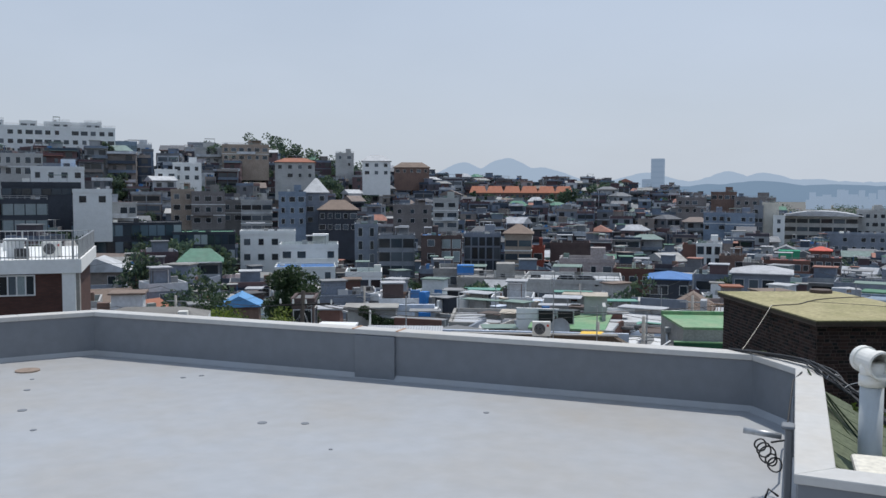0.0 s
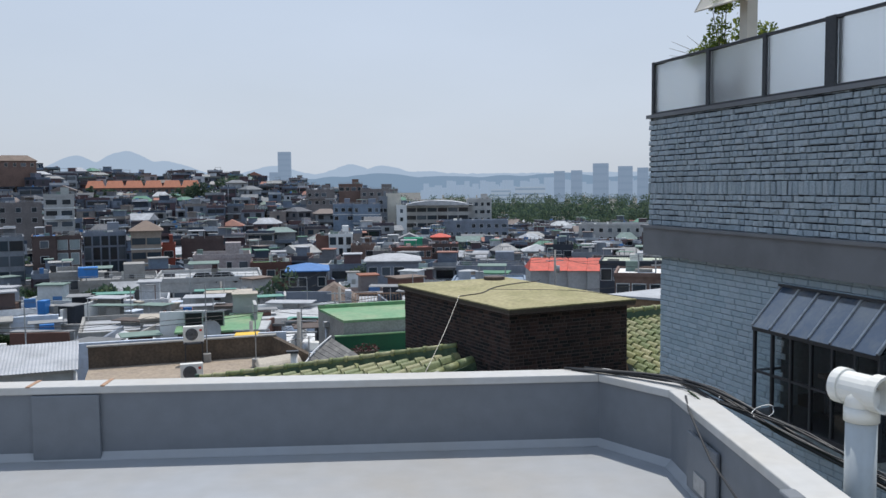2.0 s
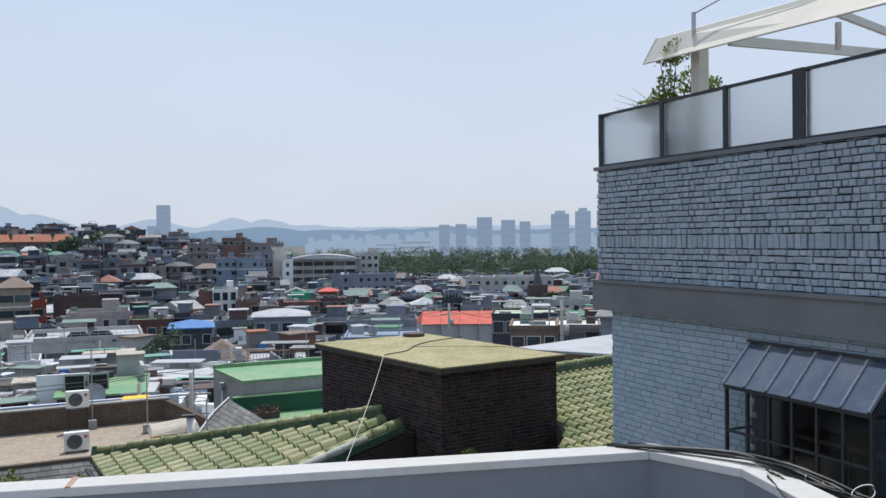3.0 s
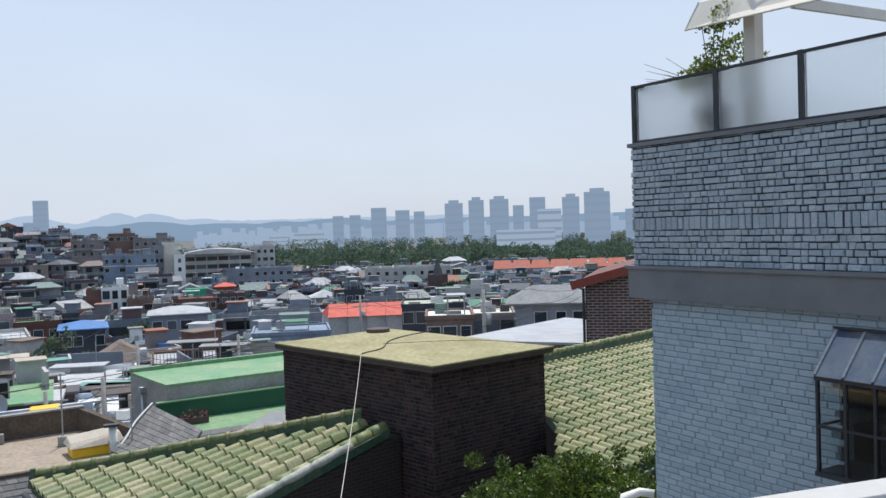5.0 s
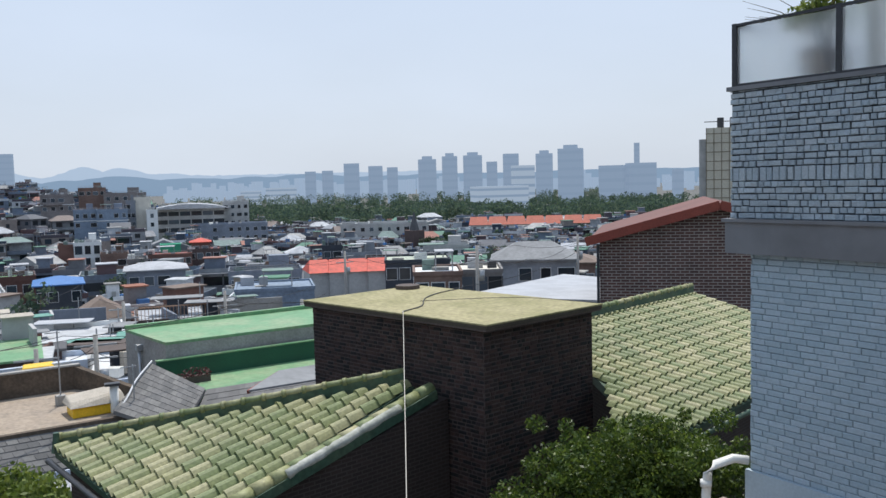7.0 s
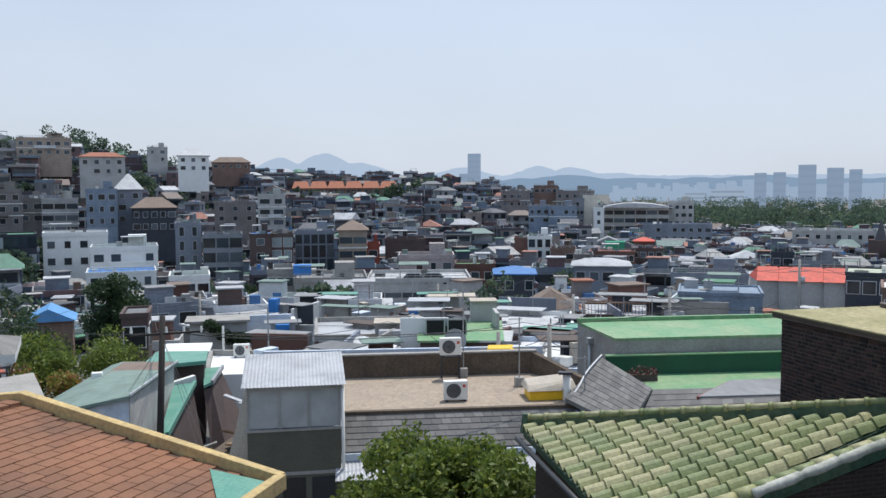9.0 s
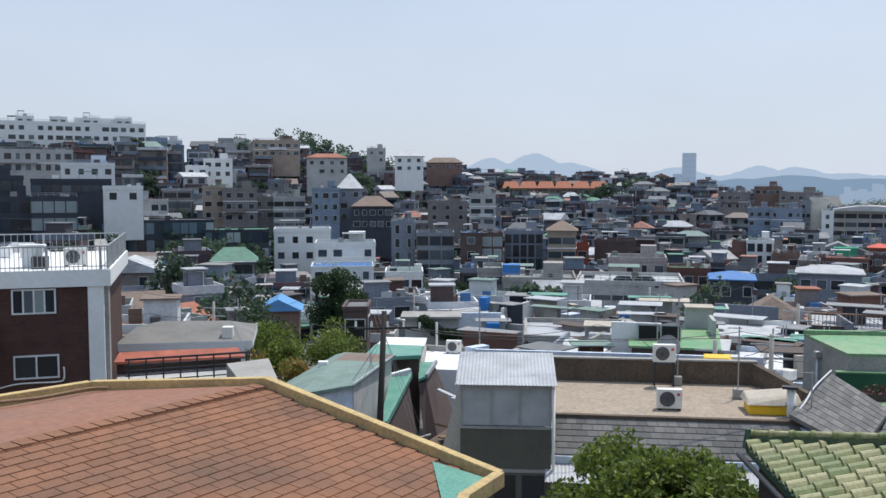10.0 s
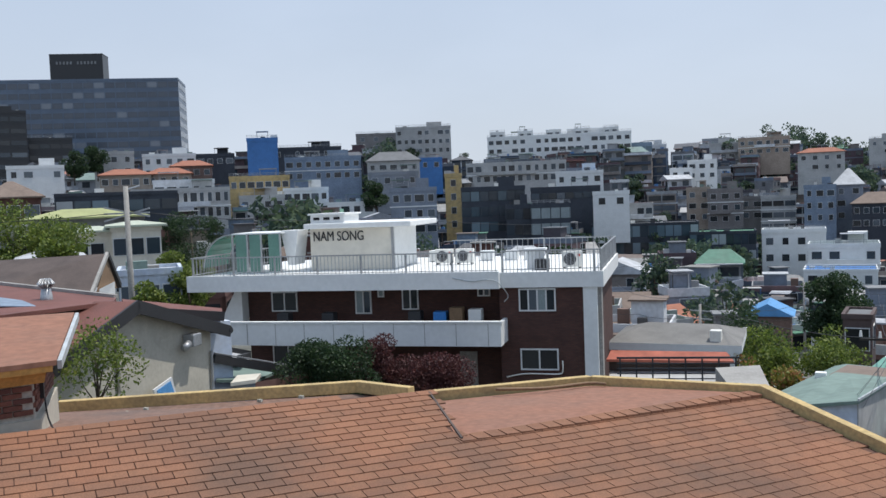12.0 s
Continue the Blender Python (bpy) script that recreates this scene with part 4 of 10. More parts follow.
def barrel(g, at, nrm, q0, q1, pitch, lift):
    """One half-round tile with a thick open lower lip; at(w, q) walks across and up the roof."""
    v = []
    for q, up, rr, ww in ((q0, 0.03 + lift, 1.0, 0.44), (q0, 0.03 + lift, 0.68, 0.34), (q1, 0.0, 0.92, 0.40)):
        for s in range(8):
            w = s / 7
            v.append(at(0.5 - ww + 2 * ww * w, q) + nrm * (math.sin(math.pi * w) * pitch * 0.42 * rr + up))
    f = [(s, s + 1, 16 + s + 1, 16 + s) for s in range(7)] + [(s + 1, s, 8 + s, 9 + s) for s in range(7)]
    g.add(v, f)


def barrel_roof(label, eave0, side, up, columns, pitch, lap, spans, order, seed):
    """Columns of barrel tiles; spans(i) gives where a column starts and ends up the slope."""
    roof = thing("green_tile_roof", tuple(eave0), label, "roof")
    nrm = side.cross(up).normalized()
    nrm = nrm if nrm.z > 0 else -nrm
    rnd = random.Random(seed)
    out, rest = [], Geo()
    for i in range(columns):
        lo, hi = spans(i)
        j = 0
        while j * lap < hi:
            q0, q1 = max(lo, j * lap), min((j + 1.14) * lap, hi)
            if q1 - q0 > 0.08 and (j + 1) * lap > lo:
                out.append((i, q0, q1))
            j += 1
    out.sort(key=order)
    for k, (i, q0, q1) in enumerate(out):
        g = Geo() if k < 300 else rest
        j1, j2 = rnd.uniform(-0.006, 0.006), rnd.uniform(0, 0.012)
        barrel(g, lambda w, q: eave0 + side * ((i + w) * pitch + j1) + up * q, nrm, q0, q1, pitch, j2)
        if k < 300:
            part("roof_tile", g, M["gtile"], roof)
    if rest.v:
        part("roof_tiling", rest, M["gtile"], roof, kind="stuff")
    return roof, nrm


def build_tile_roofs():
    # the long low roof that runs into the stair box: its tiles run up beside the verge and end at the ridge
    ea, jn = Vector((-2.26, 21.1, -2.95)), Vector((3.78, 19.18, -2.02))
    P00 = Vector((-0.55, 16.5, -3.12))
    run = jn - P00
    n, pitch = 17, (P00 - ea).length / 17
    side, up = (P00 - ea).normalized(), run.normalized()
    roof, nrm = barrel_roof("green glazed barrel-tile roof running against the brick stair box", ea, side, up, n, pitch, 0.36, lambda i: (0.0, run.length * (i + 0.9) / n), lambda t: -t[0] * 0.4 + t[1], 4)
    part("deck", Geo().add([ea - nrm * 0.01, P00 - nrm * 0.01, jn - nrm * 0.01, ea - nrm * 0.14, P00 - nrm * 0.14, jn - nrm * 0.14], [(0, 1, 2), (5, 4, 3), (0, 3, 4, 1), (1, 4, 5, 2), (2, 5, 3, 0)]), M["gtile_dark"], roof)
    ridge("tile_ridge", "mossy green ridge tiles along the top of the roof", ea + Vector((0.1, 0.1, 0.21)), jn + Vector((-0.1, 0.22, 0.24)), 0.065, M["gtile"], 0.36, M["gtile_dark"])
    t = thing("roof_verge", tuple(P00), "half-round green verge tiles smudged with lime mortar above a brick wall", "roof edge")
    a, b = P00 + Vector((-0.0, -0.05, 0.04)), Vector((3.93, 18.72, -1.98))
    n = 15
    for i in range(n):
        p, q = a.lerp(b, i / n), a.lerp(b, (i + 1.05) / n)
        part("verge_tile", Geo().tube([p, q], 0.125, 12, r2=0.105), M["gtile"], t, smooth=True)
    low = Vector((0.05, -0.06, -0.09))
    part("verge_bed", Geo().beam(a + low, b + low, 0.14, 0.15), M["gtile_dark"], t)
    up2 = Vector((0.035, -0.075, 0.02))
    part("mortar_smear", Geo().tube([a.lerp(b, k / 24) + up2 * (1.0 + 0.25 * math.sin(k * 2.3)) for k in range(9, 21)], 0.078, 8), M["lime"], t, "patchy white lime mortar smeared along the verge", smooth=True)
    end = Geo().tube([ea + Vector((0.05, 0.05, -0.05)), ea + Vector((0.05, 0.05, 0.30))], 0.10, 10, r2=0.05)
    solo("ridge_end_tile", end, M["gtile_dark"], "dark upright end tile on the ridge", "roof tile", loc=tuple(ea))
    # brick wall under the verge
    g = Geo().hexa([(-0.35, 16.6, -8.5), (4.2, 18.6, -8.5), (4.0, 19.0, -8.5), (-0.55, 17.0, -8.5)], [(-0.35, 16.6, -3.2), (4.2, 18.6, -2.15), (4.0, 19.0, -2.15), (-0.55, 17.0, -3.2)])
    solo("wall_under_verge", g, M["wall_brown"], kind="structure")
    g = Geo().hexa([(-2.0, 20.9, -8.5), (0.1, 17.3, -8.5), (3.5, 19.0, -8.5), (3.0, 20.0, -8.5)], [(-2.0, 20.9, -3.25), (0.1, 17.3, -3.8), (3.5, 19.0, -2.5), (3.0, 19.4, -2.5)])
    solo("house_under_tiles", g, M["wall_brown"], kind="structure")
    solo("gutter", Geo().tube([(-2.36, 21.1, -3.12), (-0.65, 16.45, -3.18)], 0.05, 8), M["iron"], "dark gutter under the tile eave", "gutter", loc=(-2.38, 21.1, -3.1), smooth=True)
    # the roof behind the stair box falls away from the ridge towards the bush
    rt = Vector((13.6, 24.75, -1.70))
    along, down = Vector((0.883, 0.469, 0)), Vector((0.469, -0.883, -0.25)).normalized()
    depth = 4.35
    pitch, lap = 0.235, 0.30
    e0 = rt + down * depth - along * (53 * pitch)
    def outside(p):
        return p.x > 7.45 - (18.9 - p.y) * 0.5 if p.y < 18.9 else (p.x - 7.52) * 4.62 + (p.y - 18.86) * 2.12 > 0
    def spans(i):
        # cut where the stair box stands
        lo, hi = 0.0, depth
        while lo < hi:
            p = e0 + along * ((i + 0.5) * pitch) - down * lo
            if outside(p):
                break
            lo += 0.05
        while hi > lo:
            p = e0 + along * ((i + 0.5) * pitch) - down * hi
            if outside(p):
                break
            hi -= 0.05
        return lo, hi
    roof, nrm = barrel_roof("green glazed barrel-tile roof between the stair box and the grey building", e0, along, -down, 53, pitch, lap, spans, lambda t: t[1] + abs(t[0] - 30) * 0.12, 6)
    c = [e0 + along * 2.9, e0 + along * 12.4, rt, Vector((7.6, 21.56, rt.z))]
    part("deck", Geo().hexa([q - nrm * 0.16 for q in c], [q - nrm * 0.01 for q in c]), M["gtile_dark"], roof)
    ridge("tile_ridge", "mossy green ridge tiles along the top of the roof", rt - along * 6.9 + Vector((0, 0, 0.24)), rt + Vector((0, 0, 0.26)), 0.065, M["gtile"], 0.36, M["gtile_dark"])
    g = Geo().hexa([(7.5, 17.65, -8.5), (15.0, 21.66, -8.5), (13.6, 24.4, -8.5), (7.9, 21.3, -8.5)], [(7.5, 17.65, -2.82), (15.0, 21.66, -2.82), (13.6, 24.4, -2.05), (7.9, 21.3, -2.05)])
    solo("house_under_tiles", g, M["wall_brown"], kind="structure")
    solo("gutter", Geo().tube([e0 + along * 2.1 + Vector((0.03, -0.06, -0.16)), e0 + along * 12.4 + Vector((0.03, -0.06, -0.16))], 0.055, 8), M["gtile_dark"], "dark gutter along the scalloped tile eave", "gutter", loc=tuple(e0), smooth=True)
    w = thing("house_window", (9.85, 18.9, -3.1), "small pale window under the tile eave", "window")
    for nm, mm, ww, dd, zz in (("frame", "frame_white", 0.12, 0.06, 0.17), ("pane", "win_bright", 0.09, 0.08, 0.14)):
        c = Vector((9.85, 18.92, -3.02))
        q = [c - along * ww - Vector((-0.469, 0.883, 0)) * dd * -1, c + along * ww - Vector((-0.469, 0.883, 0)) * dd * -1, c + along * ww, c - along * ww]
        part(nm, Geo().hexa([(p.x, p.y, c.z - zz) for p in q], [(p.x, p.y, c.z + zz) for p in q]), M[mm], w)


M["wall_brown"] = brick_mat("brown_brickwork", (0.02, 0.012, 0.010), (0.032, 0.018, 0.015), (0.045, 0.036, 0.031), 0.42)
build_tile_roofs()


# ---- trees ----
def leaf_cloud(rng, blobs, n, size, inner=0.55):
    """Leaves as small folded quads, scattered through a cloud of blobs (x, y, z, r)."""
    blobs = np.array(blobs, dtype=float)
    w = blobs[:, 3] ** 2
    pick = rng.choice(len(blobs), n, p=w / w.sum())
    d = rng.normal(size=(n, 3))
    d /= np.linalg.norm(d, axis=1)[:, None]
    rad = blobs[pick, 3] * (inner + (1.08 - inner) * rng.random(n) ** 0.6)
    c = blobs[pick, :3] + d * rad[:, None] * np.array([1, 1, 0.8])
    t = rng.normal(size=(n, 3)) + d * 0.4 + np.array([0, 0, 0.3])
    t /= np.linalg.norm(t, axis=1)[:, None]
    s = np.cross(t, rng.normal(size=(n, 3)))
    s /= np.linalg.norm(s, axis=1)[:, None]
    L = (size * (0.7 + 0.6 * rng.random(n)))[:, None]
    a, b = c - t * L * 0.5, c + t * L * 0.5
    m1, m2 = c + s * L * 0.28, c - s * L * 0.28
    v = np.stack([a, m1, b, m2], 1).reshape(-1, 3)
    f = np.arange(n * 4).reshape(n, 4)
    return v, f


def np_mesh(name, v, f, material):
    me = bpy.data.meshes.new(name)
    me.vertices.add(len(v))
    me.vertices.foreach_set("co", np.asarray(v, dtype=np.float32).ravel())
    me.loops.add(f.size)
    me.loops.foreach_set("vertex_index", f.astype(np.int32).ravel())
    me.polygons.add(len(f))
    me.polygons.foreach_set("loop_start", np.arange(0, f.size, f.shape[1], dtype=np.int32))
    me.update()
    me.materials.append(material)
    return me


def tree(name, loc, height, spread, leaves, size, material, label, seed=1, trunk_h=None, category="tree", nblob=14, clump=1.0, shape=1.0, twigs=8, trunk=True, inner=0.5):
    """A tapered trunk with limbs and an uneven crown of small leaves."""
    rng = np.random.default_rng(seed)
    th = trunk_h if trunk_h is not None else height * 0.35
    t = thing(name, loc, label, category)
    g = Geo()
    x, y, z = loc
    blobs = []
    for i in range(nblob):
        a, q = rng.random() * 6.283, math.sqrt(rng.random())
        zz = th + (height - th) * (0.12 + 0.8 * rng.random())
        k = 1 - abs((zz - th) / (height - th) - 0.42) * shape
        blobs.append((math.cos(a) * q * spread * 0.72 * k, math.sin(a) * q * spread * 0.72 * k, zz, spread * (0.24 + 0.20 * rng.random()) * clump))
    r0 = max(0.05, height * 0.022)
    g.tube([(x, y, z - 0.2), (x + 0.05, y, z + th * 0.5), (x, y + 0.05, z + th), (x, y, z + height * 0.75)], r0, 8, r2=r0 * 0.3)
    if trunk:
        part("trunk", g, M["bark"], t, smooth=True)
    lim = Geo()
    for b in blobs[:twigs]:
        s = Vector((x, y, z + th * (0.7 + 0.3 * rng.random())))
        e = Vector((x + b[0], y + b[1], z + b[2]))
        lim.tube([s, s.lerp(e, 0.5) + Vector((0, 0, 0.1 * height * (rng.random() - 0.3))), e], r0 * 0.45, 6, r2=r0 * 0.12)
    part("limbs", lim, M["bark"], t, smooth=True)
    v, f = leaf_cloud(rng, blobs, leaves, size, inner)
    crown = new("crown", np_mesh("crown", v, f, material))
    crown.parent = t
    return t


# ---- houses of the hillside ----
def win_on(gw, gf, cx, cy, yaw, w, d, side, s, z, ww, wh):
    """A window set on one side of a block: frame and pane."""
    c, sn = math.cos(yaw), math.sin(yaw)
    if side == 0:
        lx, ly, a = s, -d / 2, 0
    elif side == 1:
        lx, ly, a = w / 2, s, 1
    elif side == 2:
        lx, ly, a = s, d / 2, 0
    else:
        lx, ly, a = -w / 2, s, 1
    px, py = cx + lx * c - ly * sn, cy + lx * sn + ly * c
    bw, bd = (ww, 0.10) if a == 0 else (0.10, ww)
    if gf is not None:
        gf.box(px, py, z - 0.06, z + wh + 0.06, bw + (0.12 if a == 0 else 0), bd + (0.12 if a == 1 else 0), yaw, bottom=False)
    e = 0.05
    gw.box(px, py, z, z + wh, bw + (e if a == 1 else 0), bd + (e if a == 0 else 0), yaw, bottom=False)


def house_geo(rnd, x, y, z, w, d, floors, yaw, G, fh=2.9, look_at=(0, 0), roof_kind=None, near=False):
    """A low block of flats or a villa: body, bands, parapet, roof deck, stair head, tanks, windows. G maps kinds to Geo."""
    h = floors * fh
    zb = z - 6
    c, s = math.cos(yaw), math.sin(yaw)
    def loc(lx, ly):
        return x + lx * c - ly * s, y + lx * s + ly * c
    G["wall"].box(x, y, zb, z + h, w, d, yaw, bottom=False)
    kind = roof_kind or rnd.choice("ffffffgfh")
    if kind == "f":
        G["roof"].box(x, y, z + h, z + h + 0.08, w + 0.10, d + 0.10, yaw, bottom=False)
        for lx, ly, bw, bd in ((0, -d / 2, w + 0.2, 0.18), (0, d / 2, w + 0.2, 0.18), (-w / 2, 0, 0.18, d - 0.2), (w / 2, 0, 0.18, d - 0.2)):
            px, py = loc(lx, ly)
            G["trim"].box(px, py, z + h - 0.15, z + h + 0.75, bw, bd, yaw, bottom=False)
        if rnd.random() < (0.75 if math.hypot(x, y) < 220 else 0.3):
            sw, sd = min(w * 0.45, 3.5), min(d * 0.45, 3.2)
            px, py = loc(rnd.uniform(-1, 1) * (w - sw) * 0.4, rnd.uniform(-1, 1) * (d - sd) * 0.4)
            G["head"].box(px, py, z + h + 0.08, z + h + 2.4, sw, sd, yaw, bottom=False)
            G["roof"].box(px, py, z + h + 2.4, z + h + 2.55, sw + 0.5, sd + 0.5, yaw)
        for _ in range(rnd.randint(2, 6)):
            px, py = loc(rnd.uniform(-1, 1) * w * 0.38, rnd.uniform(-1, 1) * d * 0.38)
            q = rnd.uniform(0.3, 1.3)
            G["clutter"].box(px, py, z + h + 0.08, z + h + 0.2 + rnd.uniform(0.4, 1.3), q, q * rnd.uniform(0.5, 1.2), yaw, bottom=False)
        if rnd.random() < 0.35:
            px, py = loc(rnd.uniform(-1, 1) * w * 0.3, rnd.uniform(-1, 1) * d * 0.3)
            pw, pd = w * 0.45, d * 0.35
            G["roof"].box(px, py, z + h + 2.2, z + h + 2.28, pw, pd, yaw)
            for a, b in ((-1, -1), (1, -1), (1, 1), (-1, 1)):
                qx, qy = px + (a * pw * 0.45) * c - (b * pd * 0.45) * s, py + (a * pw * 0.45) * s + (b * pd * 0.45) * c
                G["clutter"].box(qx, qy, z + h, z + h + 2.2, 0.1, 0.1, yaw, bottom=False)
    else:
        rh = rnd.uniform(1.3, 2.2)
        ov = 0.5
        e = [loc(-w / 2 - ov, -d / 2 - ov), loc(w / 2 + ov, -d / 2 - ov), loc(w / 2 + ov, d / 2 + ov), loc(-w / 2 - ov, d / 2 + ov)]
        k = 0.0 if kind == "g" else 0.5
        r1, r2 = loc(-w / 2 * (1 - k) - ov * (1 - 2 * k), 0), loc(w / 2 * (1 - k) + ov * (1 - 2 * k), 0)
        zz = z + h
        v = [(p[0], p[1], zz - 0.1) for p in e] + [(p[0], p[1], zz + 0.1) for p in e] + [(*r1, zz + rh), (*r2, zz + rh)]
        G["roof"].add(v, [(0, 1, 5, 4), (1, 2, 6, 5), (2, 3, 7, 6), (3, 0, 4, 7), (4, 5, 9, 8), (6, 7, 8, 9), (5, 6, 9), (7, 4, 8), (3, 2, 1, 0)])
    # balconies and bands
    style = rnd.random() * 0.8
    strip = rnd.random() < 0.35
    for fl in range(floors):
        zf = z + fl * fh
        if style < 0.42:
            px, py = loc(0, -d / 2 - 0.6)
            G["trim"].box(px, py, zf - 0.15, zf + 0.75, w * 0.96, 1.2, yaw)
            if fl == floors - 1:
                G["roof"].box(px, py, zf + fh - 0.1, zf + fh + 0.05, w * 1.04, 1.5, yaw)
        elif style < 0.7:
            G["trim"].box(x, y, zf - 0.16, zf + 0.16, w + 0.3, d + 0.3, yaw)
        for side in range(4):
            L = w if side in (0, 2) else d
            n = max(1, int(L / 3.0))
            # skip the faces that nobody can see
            ny = [(s, -c), (c, s), (-s, c), (-c, -s)][side]
            if ny[0] * (look_at[0] - x) + ny[1] * (look_at[1] - y) < 0 and not near:
                continue
            if strip:
                win_on(G["win"], None, x, y, yaw, w, d, side, 0, zf + 0.85, L * 0.86, 1.45)
                for q in range(n + 1):
                    lx, ly = [(q / n * w - w / 2, -d / 2), (w / 2, q / n * d - d / 2), (q / n * w - w / 2, d / 2), (-w / 2, q / n * d - d / 2)][side]
                    px, py = loc(lx, ly)
                    G["trim"].box(px, py, zf, zf + fh, 0.28, 0.28, yaw, bottom=False)
                continue
            for i in range(n):
                if rnd.random() < 0.10:
                    continue
                ww = rnd.choice([1.0, 1.5, 1.9, 1.9]) if n < 5 else 1.4
                ww = min(ww, L / n * 0.75)
                wh = 1.25 if ww < 1.8 else 1.5
                win_on(G["win"], G["frame"] if math.hypot(x, y) < 230 else None, x, y, yaw, w, d, side, (i + 0.5) / n * L - L / 2, zf + 0.95, ww, wh)


KINDS = [("wall", "walls"), ("roof", "roofs"), ("head", "walls"), ("trim", "walls"), ("clutter", "clutter"), ("win", "win"), ("frame", "frame_white")]


def kit():
    return {k: Geo() for k, _ in KINDS}


def free(x, y, r, taken):
    return all((x - a) ** 2 + (y - b) ** 2 > (r + c) ** 2 for a, b, c in taken)


TAKEN = []      # circles that hand-placed buildings keep clear: x, y, radius


def block(name, label, x, y, z_top, w, d, floors, yaw, wall, roof_m, fh=2.9, cols=None, rows=None, win_w=1.3, win_h=1.3, glassy=False, band=False, category="building", parapet=0.7, head=True, z_floor=None, win_mat="win", frame=True, hip=0.0):
    """A hand-placed building: walls, roof, parapet, and every window its own part. yaw in degrees; hip: height of a hipped roof."""
    ya = radians(yaw)
    c, s = math.cos(ya), math.sin(ya)
    h = floors * fh
    z0 = z_top - parapet - h
    t = thing(name, (x, y, z0), label, category)
    m = max(1, round(w / d))
    for i in range(m):
        q = (i - (m - 1) / 2) * w / m
        TAKEN.append((x + q * c, y + q * s, d * 0.5))
    part("wall", Geo().box(x, y, z0 - 7, z_top - parapet, w, d, ya, bottom=False), wall, t)
    part("roof", Geo().box(x, y, z_top - parapet, z_top - parapet + 0.06, w - 0.3, d - 0.3, ya, bottom=False), roof_m, t)
    g = Geo()
    for lx, ly, bw, bd in ((0, -d / 2, w + 0.16, 0.2), (0, d / 2, w + 0.16, 0.2), (-w / 2, 0, 0.2, d - 0.2), (w / 2, 0, 0.2, d - 0.2)):
        g.box(x + lx * c - ly * s, y + lx * s + ly * c, z_top - parapet - 0.1, z_top, bw, bd, ya)
    part("parapet", g, wall, t)
    rnd = random.Random(int(abs(x * 7 + y * 13)))
    def at(lx, ly):
        return x + lx * c - ly * s, y + lx * s + ly * c
    if hip:
        e = [at(-w / 2 - 0.5, -d / 2 - 0.5), at(w / 2 + 0.5, -d / 2 - 0.5), at(w / 2 + 0.5, d / 2 + 0.5), at(-w / 2 - 0.5, d / 2 + 0.5)]
        q = max(w / 2 - d * 0.35, 0.3)
        vv = [(*p, z_top - 0.08) for p in e] + [(*p, z_top + 0.08) for p in e] + [(*at(-q, 0), z_top + hip), (*at(q, 0), z_top + hip)]
        part("hipped_roof", Geo().add(vv, [(0, 1, 5, 4), (1, 2, 6, 5), (2, 3, 7, 6), (3, 0, 4, 7), (4, 5, 9, 8), (6, 7, 8, 9), (5, 6, 9), (7, 4, 8), (3, 2, 1, 0)]), roof_m, t)
    elif w > 3 and parapet > 0.24:
        for k in range(rnd.randint(2, 4)):
            px, py = at(rnd.uniform(-0.42, 0.42) * w, rnd.uniform(-0.35, 0.3) * d)
            q = rnd.uniform(0.5, 1.5)
            part("roof_unit", Geo().box(px, py, z_top - parapet, z_top + rnd.uniform(-0.1, 0.8), q, q * 0.7, ya), M[rnd.choice(["pvc", "iron", "concrete", "white_metal", "roof6"])], t)
        if rnd.random() < 0.5:
            px, py = at(rnd.uniform(-0.3, 0.3) * w, -d * 0.15)
            part("roof_canopy", Geo().box(px, py, z_top + 1.5, z_top + 1.6, min(w * 0.4, 4.0), d * 0.4, ya), M[rnd.choice(["roof0", "roof6", "roof9", "white_metal"])], t)
            for k in (-1, 1):
                qx, qy = px + k * min(w * 0.18, 1.8) * c, py + k * min(w * 0.18, 1.8) * s
                part("canopy_post", Geo().box(qx, qy, z_top - parapet, z_top + 1.5, 0.12, 0.12, ya), M["zinc"], t)
        if rnd.random() < 0.6:
            gr = Geo()
            for zz in (0.3, 0.6):
                a, b = at(-w / 2, -d / 2), at(w / 2, -d / 2)
                gr.beam((*a, z_top + zz), (*b, z_top + zz), 0.06)
            for k in range(int(w) + 1):
                gr.box(*at(-w / 2 + k * w / (int(w) + 0.001), -d / 2), z_top, z_top + 0.62, 0.05, 0.05, ya)
            part("roof_rail", gr, M["zinc"], t)
    if band and not glassy:
        for fl in range(1, floors):
            if rnd.random() < 0.7:
                px, py = at(rnd.uniform(-0.2, 0.2) * w, -d / 2 - 0.5)
                part("balcony", Geo().box(px, py, z0 + fl * fh - 0.1, z0 + fl * fh + 0.85, w * rnd.uniform(0.4, 0.6), 1.0, ya), M["wall2"] if rnd.random() < 0.5 else wall, t)
    if head:
        hx, hy = x + w * 0.2 * c - d * 0.1 * s, y + w * 0.2 * s + d * 0.1 * c
        part("stair_head", Geo().box(hx, hy, z_top - parapet, z_top + 1.8, w * 0.28, d * 0.35, ya, bottom=False), wall, t)
    n = cols or max(2, int(w / 3.2))
    nd = max(1, int(d / 3.6))
